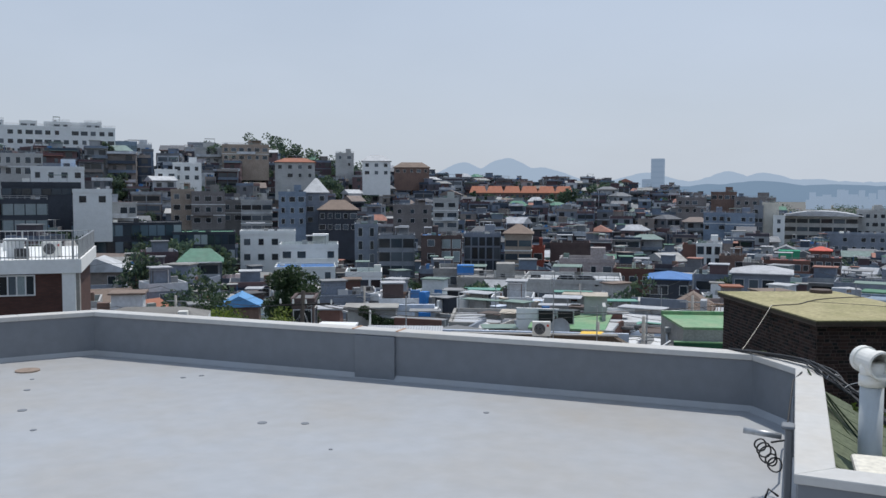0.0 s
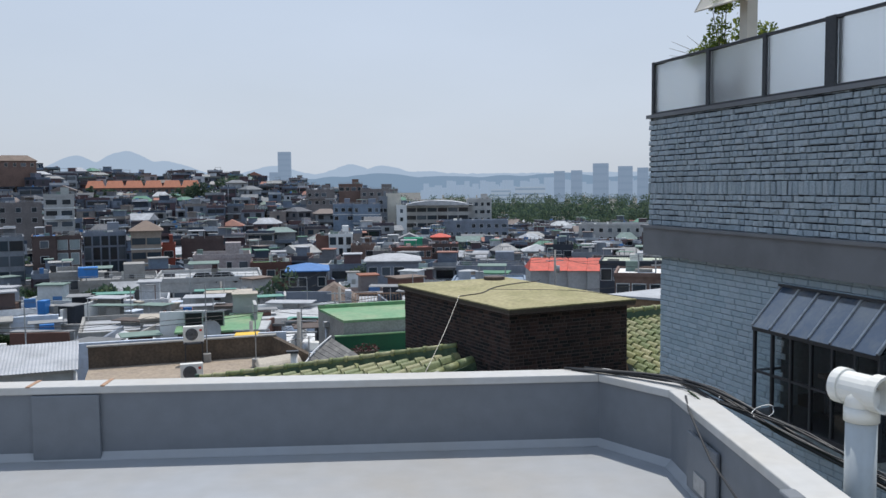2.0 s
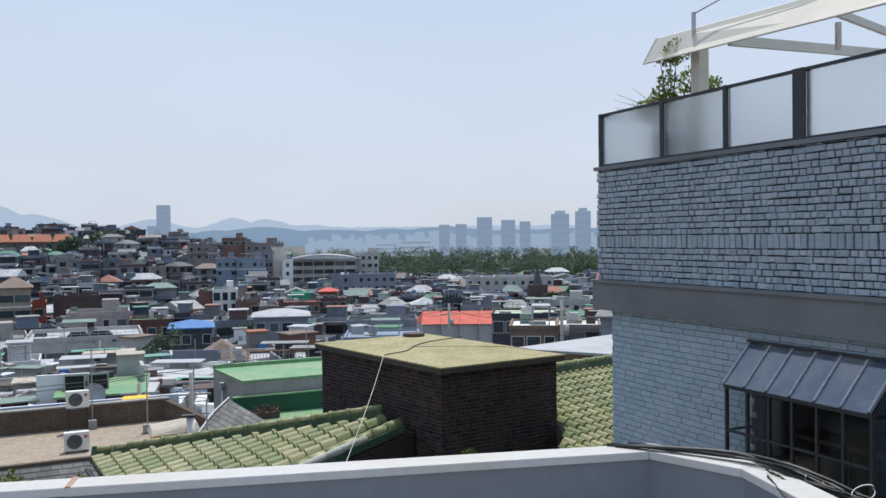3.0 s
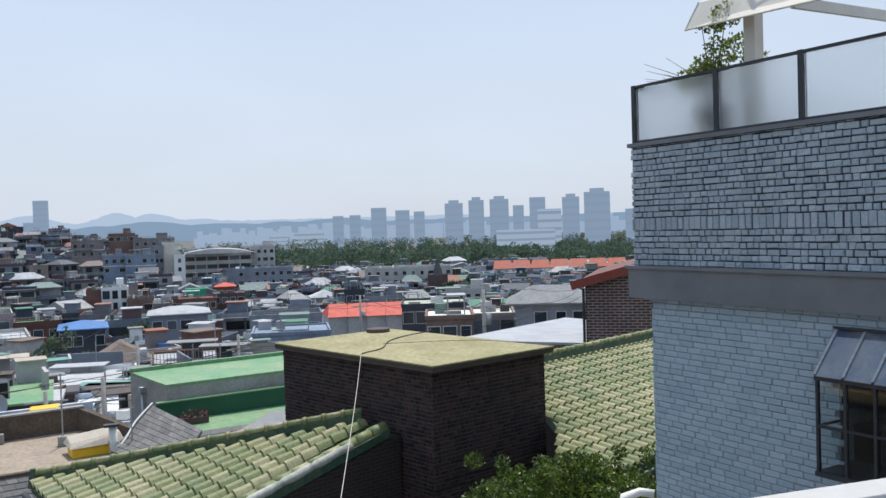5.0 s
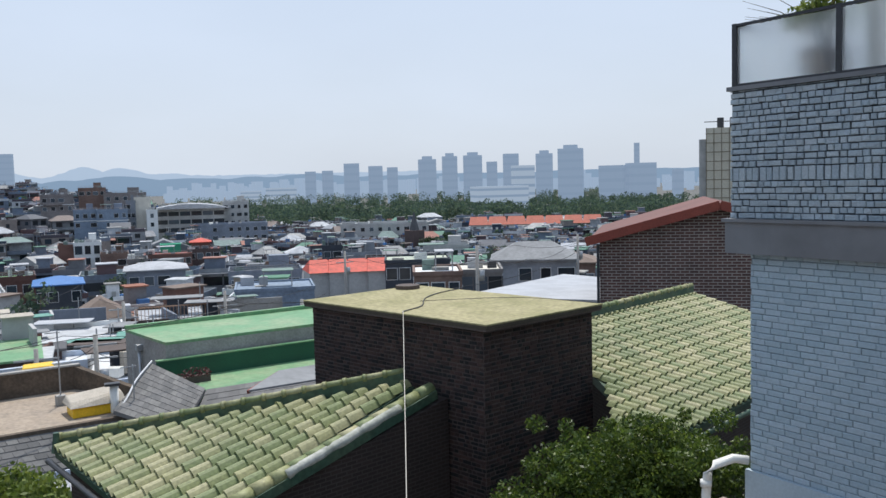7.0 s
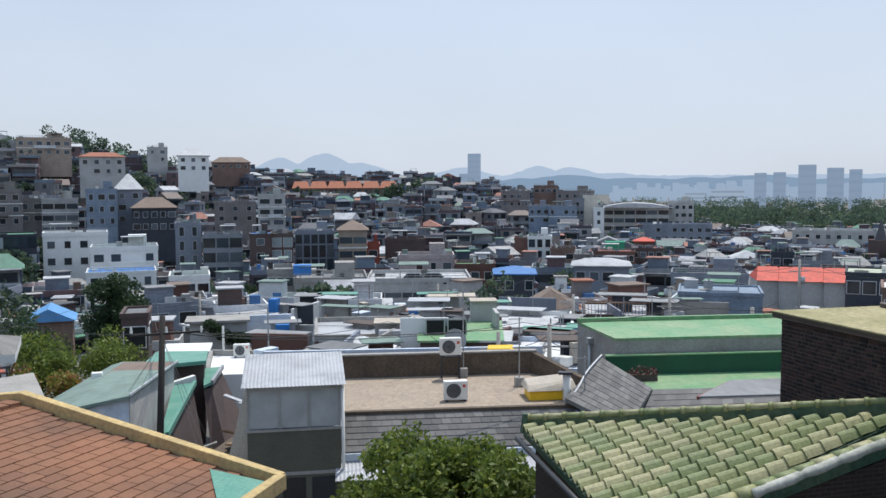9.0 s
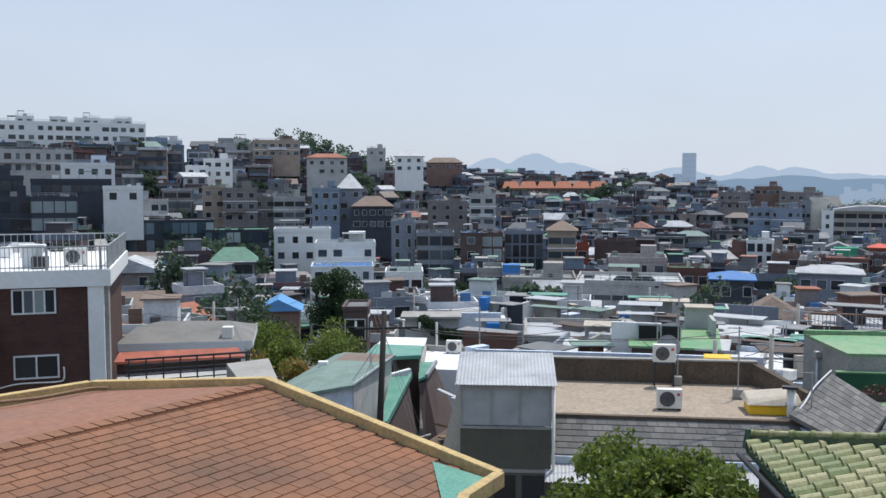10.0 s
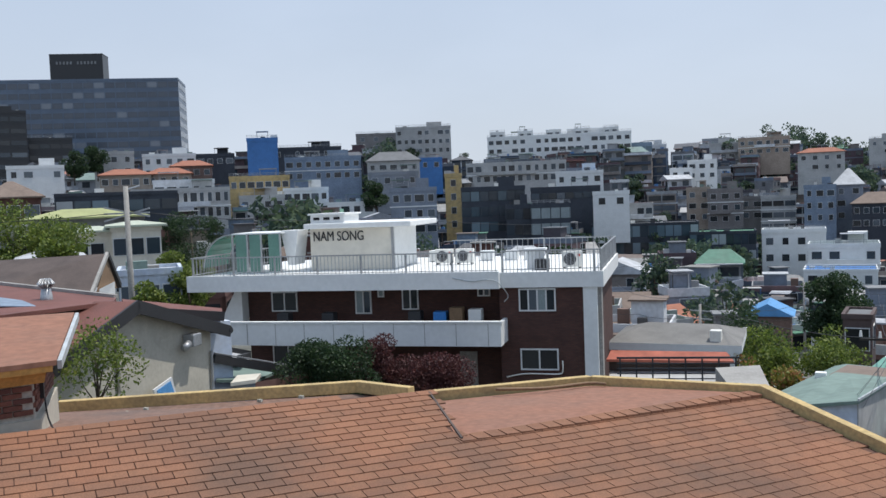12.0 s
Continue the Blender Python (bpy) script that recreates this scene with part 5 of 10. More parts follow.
    for fl in range(floors):
        if rows and fl not in rows:
            continue
        zf = z0 + fl * fh + 0.9
        if band and fl:
            part("band", Geo().box(x, y, z0 + fl * fh - 0.12, z0 + fl * fh + 0.1, w + 0.25, d + 0.25, ya), M["white"], t)
        for side in (0, 1, 3):
            ny = [(s, -c), (c, s), (-s, c), (-c, -s)][side]
            if ny[0] * -x + ny[1] * -y < 0:
                continue
            L, m = (w, n) if side == 0 else (d, nd)
            for i in range(m):
                gw, gf = Geo(), Geo()
                ww = L / m * 0.9 if glassy else min(win_w * rnd.choice([0.8, 1.0, 1.0, 1.35]), L / m * 0.8)
                if not glassy and m > 1 and rnd.random() < 0.08:
                    continue
                win_on(gw, gf, x, y, ya, w, d, side, (i + 0.5) / m * L - L / 2, zf, ww, win_h)
                wo = part("window", gw, M[win_mat], t)
                if frame and not glassy:
                    part("window_frame", gf, M["frame_white"], wo)
    return t


def place(bearing, r, e_top):
    x, y = polar(bearing, r)
    return x, y, elev_z(e_top, r)


def facing(x, y, turn=0.0):
    """Yaw in degrees that turns a block's long front towards our roof, plus turn."""
    return math.degrees(math.atan2(-x, y)) + turn


def lm(name, label, b0, b1, r, e_top, e_bot, depth, wall, roof, turn=0.0, fh=2.9, **k):
    """A building between two bearings, its top and foot at two elevations."""
    bm = (b0 + b1) / 2
    x, y, zt = place(bm, r, e_top)
    w = r * 2 * math.tan(radians(abs(b1 - b0) / 2)) / max(0.75, math.cos(radians(turn)))
    x, y = polar(bm, r + depth / 2)
    fl = max(1, round((zt - elev_z(e_bot, r)) / fh))
    return block(name, label, x, y, zt, w, depth, fl, facing(x, y, turn), wall, roof, fh, **k)


def parked_car(x, y, z, yaw):
    """A small car: body, glazed cabin, wheels."""
    t = thing("parked_car", (x, y, z), "dark blue-black car parked on the roof deck", "car", "cars on the roof deck")
    c, s = math.cos(yaw), math.sin(yaw)
    part("body", Geo().box(x, y, z + 0.25, z + 0.85, 4.3, 1.75, yaw), M["car_paint"], t, bevel=0.12)
    lo = [(x + a * c - b * s, y + a * s + b * c, z + 0.85) for a, b in ((-1.5, -0.8), (1.2, -0.8), (1.2, 0.8), (-1.5, 0.8))]
    hi = [(x + a * c - b * s, y + a * s + b * c, z + 1.42) for a, b in ((-1.0, -0.62), (0.6, -0.62), (0.6, 0.62), (-1.0, 0.62))]
    part("cabin", Geo().hexa(lo, hi), M["win"], t, bevel=0.05)
    for a in (-1.35, 1.35):
        for b in (-0.8, 0.8):
            p, q = (x + a * c - (b - 0.1) * s, y + a * s + (b - 0.1) * c, z + 0.32), (x + a * c - (b + 0.1) * s, y + a * s + (b + 0.1) * c, z + 0.32)
            part("wheel", Geo().tube([p, q], 0.32, 12), M["black"], t)


def build_landmarks():
    W, R = M, M
    lm("apartment_block", "long white-walled block of flats on the ridge", -50.03, -40.91, 300, 3.97, 2.2, 12, M["white"], M["roof3"], cols=18, win_w=1.5)
    for k in range(5):
        x, y, zt = place(-49.37 + k * 1.8, 304, 4.22)
        block("apartment_penthouse", "white stair tower on the long white flats", x, y, zt, 5, 6, 1, facing(x, y), M["white"], M["roof3"], head=False, cols=2, parapet=0.3)
    # the big dark hotel
    x0, y0 = polar(-76.5, 330)
    lm("hotel_tower", "tall dark bronze-glass hotel slab with a roof sign box", -84.5, -69.25, 330, 7.98, 1.6, 20, M["hotel"], M["roof5"], turn=-14, fh=3.4, cols=26, glassy=True, win_h=1.9, head=False, win_mat="hotel_glass")
    x, y, zt = place(-75.05, 333, 9.4)
    sg = block("hotel_sign_box", "dark sign box with a row of pale bars", x, y, zt, 17.5, 8, 1, facing(x, y, -14), M["hotel_dark"], M["roof5"], fh=7, head=False, cols=0, rows=[9], parapet=0.2)
    ya = radians(facing(x, y, -14))
    for k in range(12):
        if k == 5:
            continue
        ox, oy = (k - 5.5) * 1.15, -4.12
        part("sign_bar", Geo().box(x + ox * math.cos(ya) - oy * math.sin(ya), y + ox * math.sin(ya) + oy * math.cos(ya), zt - 3.6, zt - 2.6, 0.6, 0.12, ya), M["roof0"], sg)
    lm("office_building", "black glass office block stepping down before the hotel", -82.5, -78.0, 280, 6.2, 2.0, 14, M["hotel_dark"], M["roof5"], cols=5, glassy=True, fh=3.4)
    lm("office_building", "lower black glass office block before the hotel", -78.0, -75.6, 285, 4.6, 2.0, 12, M["hotel_dark"], M["roof5"], cols=4, glassy=True, fh=3.4, head=False)
    # blue scaffold sheeting
    lm("wrapped_building", "building under repair wrapped in bright blue sheeting", -65.1, -63.2, 210, 4.4, 2.0, 7, M["bluesheet"], M["bluesheet"], cols=3, head=False, win_mat="bluesheet", frame=False)
    lm("apartment_block", "brown rendered flats behind a tree on the ridge", -55.90, -52.36, 290, 4.82, 3.0, 12, M["wall10"], M["roof4"], cols=8)
    # the ridge
    lm("apartment_block", "pale modern three-storey flats with long balconies on the ridge", -37.68, -34.19, 345, 2.89, 1.56, 10, M["wall10"], M["roof3"], cols=7, band=True)
    lm("apartment_penthouse", "grey attic storey above the long pale flats", -36.67, -34.94, 350, 3.19, 2.82, 8, M["wall0"], M["roof3"], cols=3, head=False)
    lm("apartment_block", "peach-rendered stepped flats with brown balconies", -34.55, -31.61, 335, 3.11, 1.90, 10, M["tan"], M["roof7"], cols=6, band=True)
    lm("villa_block", "pale villa with a red-brown sheet roof and deep eaves", -31.17, -28.61, 305, 2.00, 1.09, 9, M["wall10"], M["roof8"], cols=4, head=False, parapet=0.3, hip=1.6)
    lm("villa_block", "grey rendered square flats on the ridge", -27.36, -26.18, 375, 2.64, 1.68, 8, M["wall10"], M["roof4"], cols=2)
    lm("villa_block", "white villa with a shallow gabled roof and bay windows", -25.56, -23.72, 335, 2.11, 1.11, 9, M["white"], M["roof3"], cols=3, head=False, parapet=0.2, hip=2.6)
    lm("villa_block", "brown flats with a dark hipped roof on the ridge", -23.54, -21.23, 385, 1.70, 1.12, 9, M["wall3b"], M["roof10"], cols=5, head=False, parapet=0.2, hip=2.4)
    lm("villa_block", "whitish villa with a flat overhanging roof", -40.48, -38.82, 335, 3.01, 2.28, 9, M["wall2"], M["roof0"], cols=3)
    lm("villa_block", "white flat-roofed house of stacked cubes", -37.53, -35.78, 295, 1.92, 0.71, 9, M["white"], M["roof3"], cols=3)
    lm("villa_block", "low white garden house with wide glazing", -38.60, -37.24, 285, 1.47, 0.70, 8, M["white"], M["roof3"], cols=2, head=False)
    # the slope
    lm("villa_block", "pale balconied house with a red sheet roof edge", -42.03, -39.49, 195, -0.62, -2.12, 9, M["wall10"], M["red_trim"], cols=5, band=True, head=False, parapet=0.35)
    lm("glass_house", "long dark low building with tall bluish terrace glazing", -43.29, -36.76, 185, -1.87, -4.56, 10, M["wall6"], M["roof2"], cols=13, glassy=True, win_h=2.2, win_mat="win_mix", head=False, parapet=0.3, fh=3.4)
    lm("glass_house", "dark restaurant building with a glazed top storey and planted roof", -37.30, -33.42, 183, -2.51, -4.72, 10, M["wall6"], M["roof1"], cols=9, glassy=True, win_h=2.0, win_mat="win_mix", head=False, parapet=0.3, fh=3.2)
    lm("villa_block", "white two-storey house above a dark garage", -33.11, -29.55, 185, -2.47, -4.35, 9, M["white"], M["roof3"], cols=4, head=False, fh=3.2)
    lm("villa_block", "white flats with long eaves and a blue awning", -30.52, -26.69, 170, -3.37, -4.88, 9, M["white"], M["roof6"], cols=4, band=True, win_w=1.6)
    lm("villa_block", "lower white wing with a blue awning edge", -30.74, -26.78, 155, -4.86, -6.44, 9, M["white"], M["bluesheet"], cols=4, head=False, parapet=0.3, win_w=1.0)
    lm("villa_block", "white house with two covered balconies", -26.01, -23.63, 145, -5.21, -6.52, 8, M["white"], M["roof6"], cols=3, band=True, head=False)
    lm("villa_block", "stepped flats with curved white balcony bands", -33.21, -31.24, 240, -0.45, -2.33, 9, M["wall10"], M["roof7"], cols=3, band=True, glassy=True, win_h=1.3)
    lm("villa_block", "blue-grey slim tower house with small paired windows", -30.79, -29.04, 230, 0.10, -2.15, 9, M["bluegrey"], M["roof2"], cols=3, win_w=1.1)
    lm("villa_block", "grey house with a pale steep roof", -29.15, -27.62, 237, 0.03, -2.16, 9, M["wall9"], M["roof3"], cols=2, head=False, hip=4.0, parapet=0.2)
    lm("villa_block", "dark timber house with a brown hipped roof and white eaves", -28.21, -25.66, 227, -1.10, -2.28, 9, M["wall6"], M["roof10"], cols=5, head=False, hip=2.6, parapet=0.25)
    lm("villa_block", "sand-coloured rendered house with an arched window", -37.57, -36.15, 245, 0.23, -1.83, 9, M["tan"], M["roof7"], cols=2)
    lm("villa_block", "taupe house stepping down under a sloping roof", -36.31, -34.23, 241, 0.10, -1.85, 9, M["taupe"], M["roof6"], cols=3, band=True)
    lm("villa_block", "grey-beige rendered narrow block of flats", -34.41, -33.09, 245, -0.45, -1.97, 8, M["wall4"], M["roof0"], cols=2, band=True)
    lm("villa_block", "grey stair tower house with tall corner windows", -25.69, -24.17, 190, -2.03, -5.68, 9, M["wall9"], M["roof0"], cols=2, win_w=0.9, win_h=1.8)
    lm("glass_house", "grey five-storey office house with wide dark window bays", -24.07, -21.68, 183, -2.76, -6.42, 9, M["wall0"], M["roof2"], cols=3, glassy=True, win_h=1.9)
    lm("villa_block", "dark red-brown brick building with a blue roof edge", -21.23, -19.89, 181, -2.77, -6.45, 9, M["wall11"], M["bluesheet"], cols=1, parapet=0.3, win_w=1.4)
    lm("villa_block", "dark brick building with white panels beside its windows", -19.90, -18.53, 182, -2.78, -6.46, 9, M["wall11"], M["roof3"], cols=2, win_mat="win_bright", win_w=1.7, win_h=2.2, head=False)
    lm("villa_block", "pale grey building with tall narrow dark bays", -18.42, -15.99, 191, -2.64, -5.32, 10, M["wall9"], M["roof2"], cols=5, win_w=1.5, win_h=2.5, frame=False)
    lm("glass_house", "brown-framed flats with bluish green glazing", -15.67, -13.89, 185, -2.64, -5.39, 9, M["wall7"], M["roof10"], cols=2, glassy=True, win_mat="win_mix", band=True, hip=2.0, head=False)
    lm("villa_block", "narrow orange-red panelled house", -13.89, -13.09, 189, -3.51, -5.39, 8, M["red_trim"], M["roof2"], cols=1)
    lm("villa_block", "dark maroon brick cube house", -12.73, -10.15, 195, -3.18, -5.46, 9, M["wall11"], M["roof5"], cols=2, rows=[0], head=False)
    lm("villa_block", "pinkish rendered house with roof terraces", -11.88, -8.34, 160, -4.23, -6.06, 9, M["pink"], M["roof4"], cols=4, win_w=1.1)
    lm("villa_block", "dark red brick flats with a planted roof", -8.28, -5.73, 150, -4.80, -7.07, 9, M["wall1"], M["green_paint"], cols=3, head=False)
    lm("villa_block", "low dark house with a bright blue sheet roof and white windows", -5.77, -3.33, 130, -5.44, -6.98, 8, M["wall6"], M["bluesheet"], cols=4, head=False, parapet=0.25, hip=0.9)
    lm("villa_block", "pale green-grey four-storey flats with corner balconies", -20.72, -19.04, 250, -0.29, -2.43, 9, M["wall10"], M["roof6"], cols=2, band=True, win_w=2.0)
    lm("villa_block", "brownish rendered flats with a plain side wall", -23.41, -20.86, 270, -0.76, -2.21, 9, M["taupe"], M["roof10"], cols=3)
    lm("villa_block", "brown brick flank of a narrow tall house", -4.39, -3.48, 220, -3.17, -5.31, 8, M["wall8"], M["roof10"], cols=1, rows=[9], head=False)
    lm("villa_block", "white narrow four-storey flats with tall arched bays", -3.54, -2.01, 218, -3.08, -5.35, 8, M["white"], M["roof3"], cols=3, win_w=1.2, win_h=2.0)
    lm("villa_block", "brownish house beside the white flats", -2.09, -0.49, 210, -3.83, -5.59, 8, M["wall3b"], M["roof4"], cols=2)
    lm("villa_block", "plain brown rendered wall house", -0.60, 0.56, 195, -4.22, -5.72, 8, M["taupe"], M["roof4"], cols=1, rows=[9], head=False)
    lm("villa_block", "long brown brick house with a red roof edge", 0.36, 3.20, 210, -4.02, -5.16, 9, M["wall8"], M["red_trim"], cols=6, head=False, parapet=0.3)
    lm("villa_block", "dark brick house with an orange pavilion roof", 2.96, 4.92, 215, -3.80, -5.03, 9, M["wall11"], M["red_trim"], cols=4, head=False, parapet=0.3)
    lm("roof_pavilion", "small rooftop pavilion with an orange hipped roof", 3.20, 4.29, 217, -3.39, -3.80, 5, M["wall8"], M["red_roof_bright"], cols=2, head=False, parapet=0.2, hip=0.9)
    lm("roof_screen", "bright green screened rooftop box", 1.36, 2.56, 218, -3.43, -3.81, 5, M["sheet_green"], M["sheet_green"], cols=0, rows=[9], head=False, parapet=0.2)
    lm("villa_block", "blue-grey house with small pitched roofs", -0.79, 2.62, 140, -4.91, -6.22, 8, M["wall9"], M["roof9"], cols=4, head=False, hip=1.0, parapet=0.25)
    lm("villa_block", "wide grey house with round and square windows", 5.15, 9.65, 135, -5.23, -6.54, 8, M["wall9"], M["roof2"], cols=4)
    lm("villa_block", "brown stepped flats with roof huts", -3.07, -1.53, 340, 0.17, -0.54, 9, M["wall3b"], M["roof10"], cols=4, band=True)
    lm("villa_block", "sand-brown flats with long balconies", -5.17, -3.34, 335, -0.18, -1.26, 9, M["taupe"], M["roof3"], cols=4, band=True)
    lm("villa_block", "brown flats stepping down the hill", -1.66, 0.77, 335, -0.18, -1.10, 9, M["taupe"], M["roof4"], cols=5)
    lm("villa_block", "grey flats with red-brown top storeys", -3.42, -2.10, 305, -1.14, -2.46, 9, M["bluegrey"], M["roof8"], cols=3, band=True)
    lm("villa_block", "grey flats with a red-brown terrace roof", -2.12, -0.36, 303, -1.17, -2.62, 9, M["bluegrey"], M["roof8"], cols=4, band=True)
    lm("villa_block", "grey slim flats beside a blank tower", -0.44, 0.11, 310, -0.67, -2.50, 9, M["wall0"], M["roof2"], cols=2)
    lm("villa_block", "blank cream side wall of a tall block of flats", 0.05, 1.00, 311, -0.49, -2.50, 9, M["cream"], M["roof7"], cols=1, rows=[9], head=False)
    lm("villa_block", "white narrow house beside the institution", 0.71, 1.37, 305, -1.26, -2.49, 8, M["white"], M["roof3"], cols=1, win_w=1.0, head=False)
    # the grey building with a blue water tank and the parking deck
    lm("office_building", "weathered grey concrete wing with dark window bays", -20.13, -18.51, 143, -4.98, -8.38, 10, M["concrete"], M["roof0"], cols=3, win_w=1.5, head=False)
    lm("office_building", "weathered grey concrete building with small square windows", -18.50, -13.91, 139, -5.56, -8.92, 12, M["concrete"], M["roof0"], cols=5, win_w=1.0, win_h=1.0)
    solo("water_tank", Geo().box(-43.8, 135.1, -11.73, -10.13, 2.8, 2.0, 0.3), M["clutter_blue"], "bright blue plastic water tank on the concrete building", "water tank", loc=(-43.8, 135.1, -11.73), bevel=0.12)
    lm("parking_building", "grey concrete deck building with cars parked on its roof", -13.90, -7.35, 117, -5.64, -7.41, 12, M["wall10"], M["roof3"], cols=6, glassy=True, win_h=0.6, head=False, parapet=0.5)
    parked_car(-22.3, 115.9, -10.80, 0.1)
    parked_car(-19.7, 116.3, -10.78, 0.1)
    # left part of the hill
    lm("villa_block", "white-grey flats with dark paired windows", -65.68, -62.86, 198, 0.81, -1.87, 9, M["wall10"], M["roof3"], cols=4, win_w=1.3)
    lm("villa_block", "white three-storey flats with rows of bluish windows", -62.96, -60.11, 203, 1.18, -1.81, 9, M["white"], M["roof3"], cols=5)
    lm("villa_block", "white two-storey wing with a pale blue roof edge", -60.16, -57.16, 194, 0.17, -1.93, 9, M["white"], M["bluesheet_light"], cols=4, head=False, parapet=0.3)
    lm("villa_block", "pale flats with tall narrow windows and a double cornice", -71.98, -66.12, 178, 1.41, -0.79, 10, M["wall10"], M["roof3"], cols=12, win_w=0.9, win_h=1.7, band=True, head=False)
    lm("villa_block", "setback attic storey of the pale flats", -70.72, -67.06, 183, 1.93, 1.34, 6, M["wall2"], M["roof3"], cols=5, head=False)
    lm("villa_block", "white modern house with stepped cubes and dark glazing", -78.98, -75.89, 217, 2.99, 2.10, 9, M["white"], M["roof3"], cols=4)
    lm("villa_block", "pale house with a curved tan stair wall", -74.29, -72.01, 238, 3.75, 2.05, 6, M["wall10"], M["roof0"], cols=3, head=False)
    lm("villa_block", "white house with a square roof hut and window rows", -71.55, -68.39, 243, 3.55, 2.30, 9, M["white"], M["roof3"], cols=5)
    lm("villa_block", "low house with an orange hipped roof and white eave", -73.89, -70.95, 208, 2.30, 1.75, 8, M["wall7"], M["roof8"], cols=5, head=False, parapet=0.2, hip=1.5)
    lm("villa_block", "low house with an orange hipped roof and white eave", -71.28, -68.59, 215, 2.30, 1.71, 8, M["wall7"], M["roof8"], cols=4, head=False, parapet=0.2, hip=1.6)
    lm("villa_block", "brown house with a faded orange hipped roof", -69.85, -67.39, 228, 2.75, 1.91, 8, M["wall3b"], M["roof8"], cols=4, head=False, parapet=0.2, hip=1.6)
    lm("villa_block", "dark flat-roofed house with a roof hut", -68.42, -66.07, 248, 3.49, 2.51, 8, M["wall6"], M["roof2"], cols=4)
    lm("villa_block", "ochre rendered two-storey house with a long balcony", -66.26, -62.53, 203, 2.03, 1.35, 9, M["ochre"], M["roof4"], cols=7, head=False, band=True)
    lm("villa_block", "pale blue-grey flats with long balconies", -62.91, -58.07, 233, 3.12, 1.65, 10, M["bluegrey"], M["roof0"], cols=8, band=True)
    lm("villa_block", "dark flat-roofed villa with a small roof hut", -63.69, -59.39, 263, 3.76, 3.05, 9, M["wall6"], M["roof2"], cols=7)
    lm("villa_block", "pale villa with a dark mansard roof", -57.66, -54.29, 229, 2.68, 1.05, 9, M["wall10"], M["roof2"], cols=5, head=False, hip=2.6, parapet=0.3)
    lm("villa_block", "dark house with a bright blue upper storey", -54.37, -52.90, 254, 2.81, 1.86, 8, M["bluesheet"], M["roof2"], cols=2, head=False)
    lm("villa_block", "grey flats with metal balconies and roof clutter", -56.00, -53.02, 169, 0.93, -2.26, 9, M["wall9"], M["roof0"], cols=4, band=True)
    lm("villa_block", "grey house with a wide flat eave", -57.54, -54.32, 209, 1.99, 1.05, 8, M["wall0"], M["roof0"], cols=4, head=False, band=True)
    lm("villa_block", "narrow orange-tan house beside the alley", -52.55, -51.49, 189, 1.73, -1.64, 7, M["ochre"], M["roof10"], cols=1, win_w=1.0)
    lm("glass_house", "dark three-storey glass-fronted building", -51.43, -47.36, 169, 0.80, -2.09, 10, M["wall6"], M["roof2"], cols=7, glassy=True, win_h=1.8, win_mat="win_mix")
    lm("glass_house", "black glass corner building with a white stair", -48.59, -46.96, 164, -0.41, -2.51, 8, M["wall6"], M["roof5"], cols=3, glassy=True, win_h=1.9)
    lm("glass_house", "dark glass building with bright upper panes", -46.97, -44.50, 162, -0.42, -2.93, 9, M["wall6"], M["roof5"], cols=4, glassy=True, win_h=2.0, win_mat="win_bright", head=False)
    lm("villa_block", "white house with a blue roof hut and terrace", -45.56, -42.57, 219, 1.58, 0.44, 9, M["white"], M["clutter_blue"], cols=4)
    lm("villa_block", "long dark house with a glazed terrace rail", -47.11, -42.74, 199, 0.62, -0.46, 9, M["wall6"], M["roof2"], cols=8, glassy=True, head=False)
    lm("villa_block", "plain white rendered house wall beside the terraces", -43.15, -40.90, 184, 0.22, -0.78, 8, M["white"], M["roof3"], cols=2, head=False)
    lm("glass_house", "long dark glass-fronted villas below the white flats", -44.94, -39.66, 304, 3.18, 2.36, 10, M["bluegrey"], M["roof2"], cols=14, glassy=True, win_mat="win_mix", head=False)
    lm("glass_house", "long dark glass-fronted villas below the white flats", -49.06, -44.80, 304, 3.44, 2.64, 10, M["wall6"], M["roof2"], cols=12, glassy=True, win_mat="win_mix", head=False)
    lm("villa_block", "terraced pale grey flats with planted balconies", -51.38, -44.97, 259, 2.33, 1.28, 10, M["wall10"], M["green_shingle"], cols=12, band=True, win_h=1.6, head=False)
    lm("villa_block", "grey-brown square flats beside a tree on the ridge", -58.50, -55.93, 304, 4.49, 3.56, 8, M["wall4"], M["roof4"], cols=3, head=False)
    # red-roofed row on the ridge
    for k in range(6):
        b = -18.6 + k * 1.12
        x, y, zt = place(b + 0.55, 440, 0.05)
        G = Geo()
        ya = radians(facing(x, y))
        c, s = math.cos(ya), math.sin(ya)
        t = thing("row_house", (x, y, zt - 5.5), "brown brick row house with an orange tiled roof", "house", "row houses on the ridge")
        TAKEN.append((x, y, 6))
        part("wall", Geo().box(x, y, zt - 12, zt, 8.6, 10, ya, bottom=False), M["wall3b"], t)
        e = [(-4.4, -5.6), (4.4, -5.6), (4.4, 5.6), (-4.4, 5.6)]
        P = [(x + a * c - b2 * s, y + a * s + b2 * c) for a, b2 in e]
        q1, q2 = (x - 3.2 * c, y - 3.2 * s), (x + 3.2 * c, y + 3.2 * s)
        v = [(p[0], p[1], zt) for p in P] + [(*q1, zt + 3.4), (*q2, zt + 3.4)]
        part("roof", Geo().add(v, [(0, 1, 5, 4), (2, 3, 4, 5), (1, 2, 5), (3, 0, 4), (3, 2, 1, 0)]), M["orange_roof"], t)
        for i in range(3):
            for fl in range(2):
                gw = Geo()
                win_on(gw, None, x, y, ya, 8.6, 10, 0, (i - 1) * 2.6, zt - 2.3 - fl * 2.9, 1.4, 1.4)
                part("window", gw, M["win"], t)
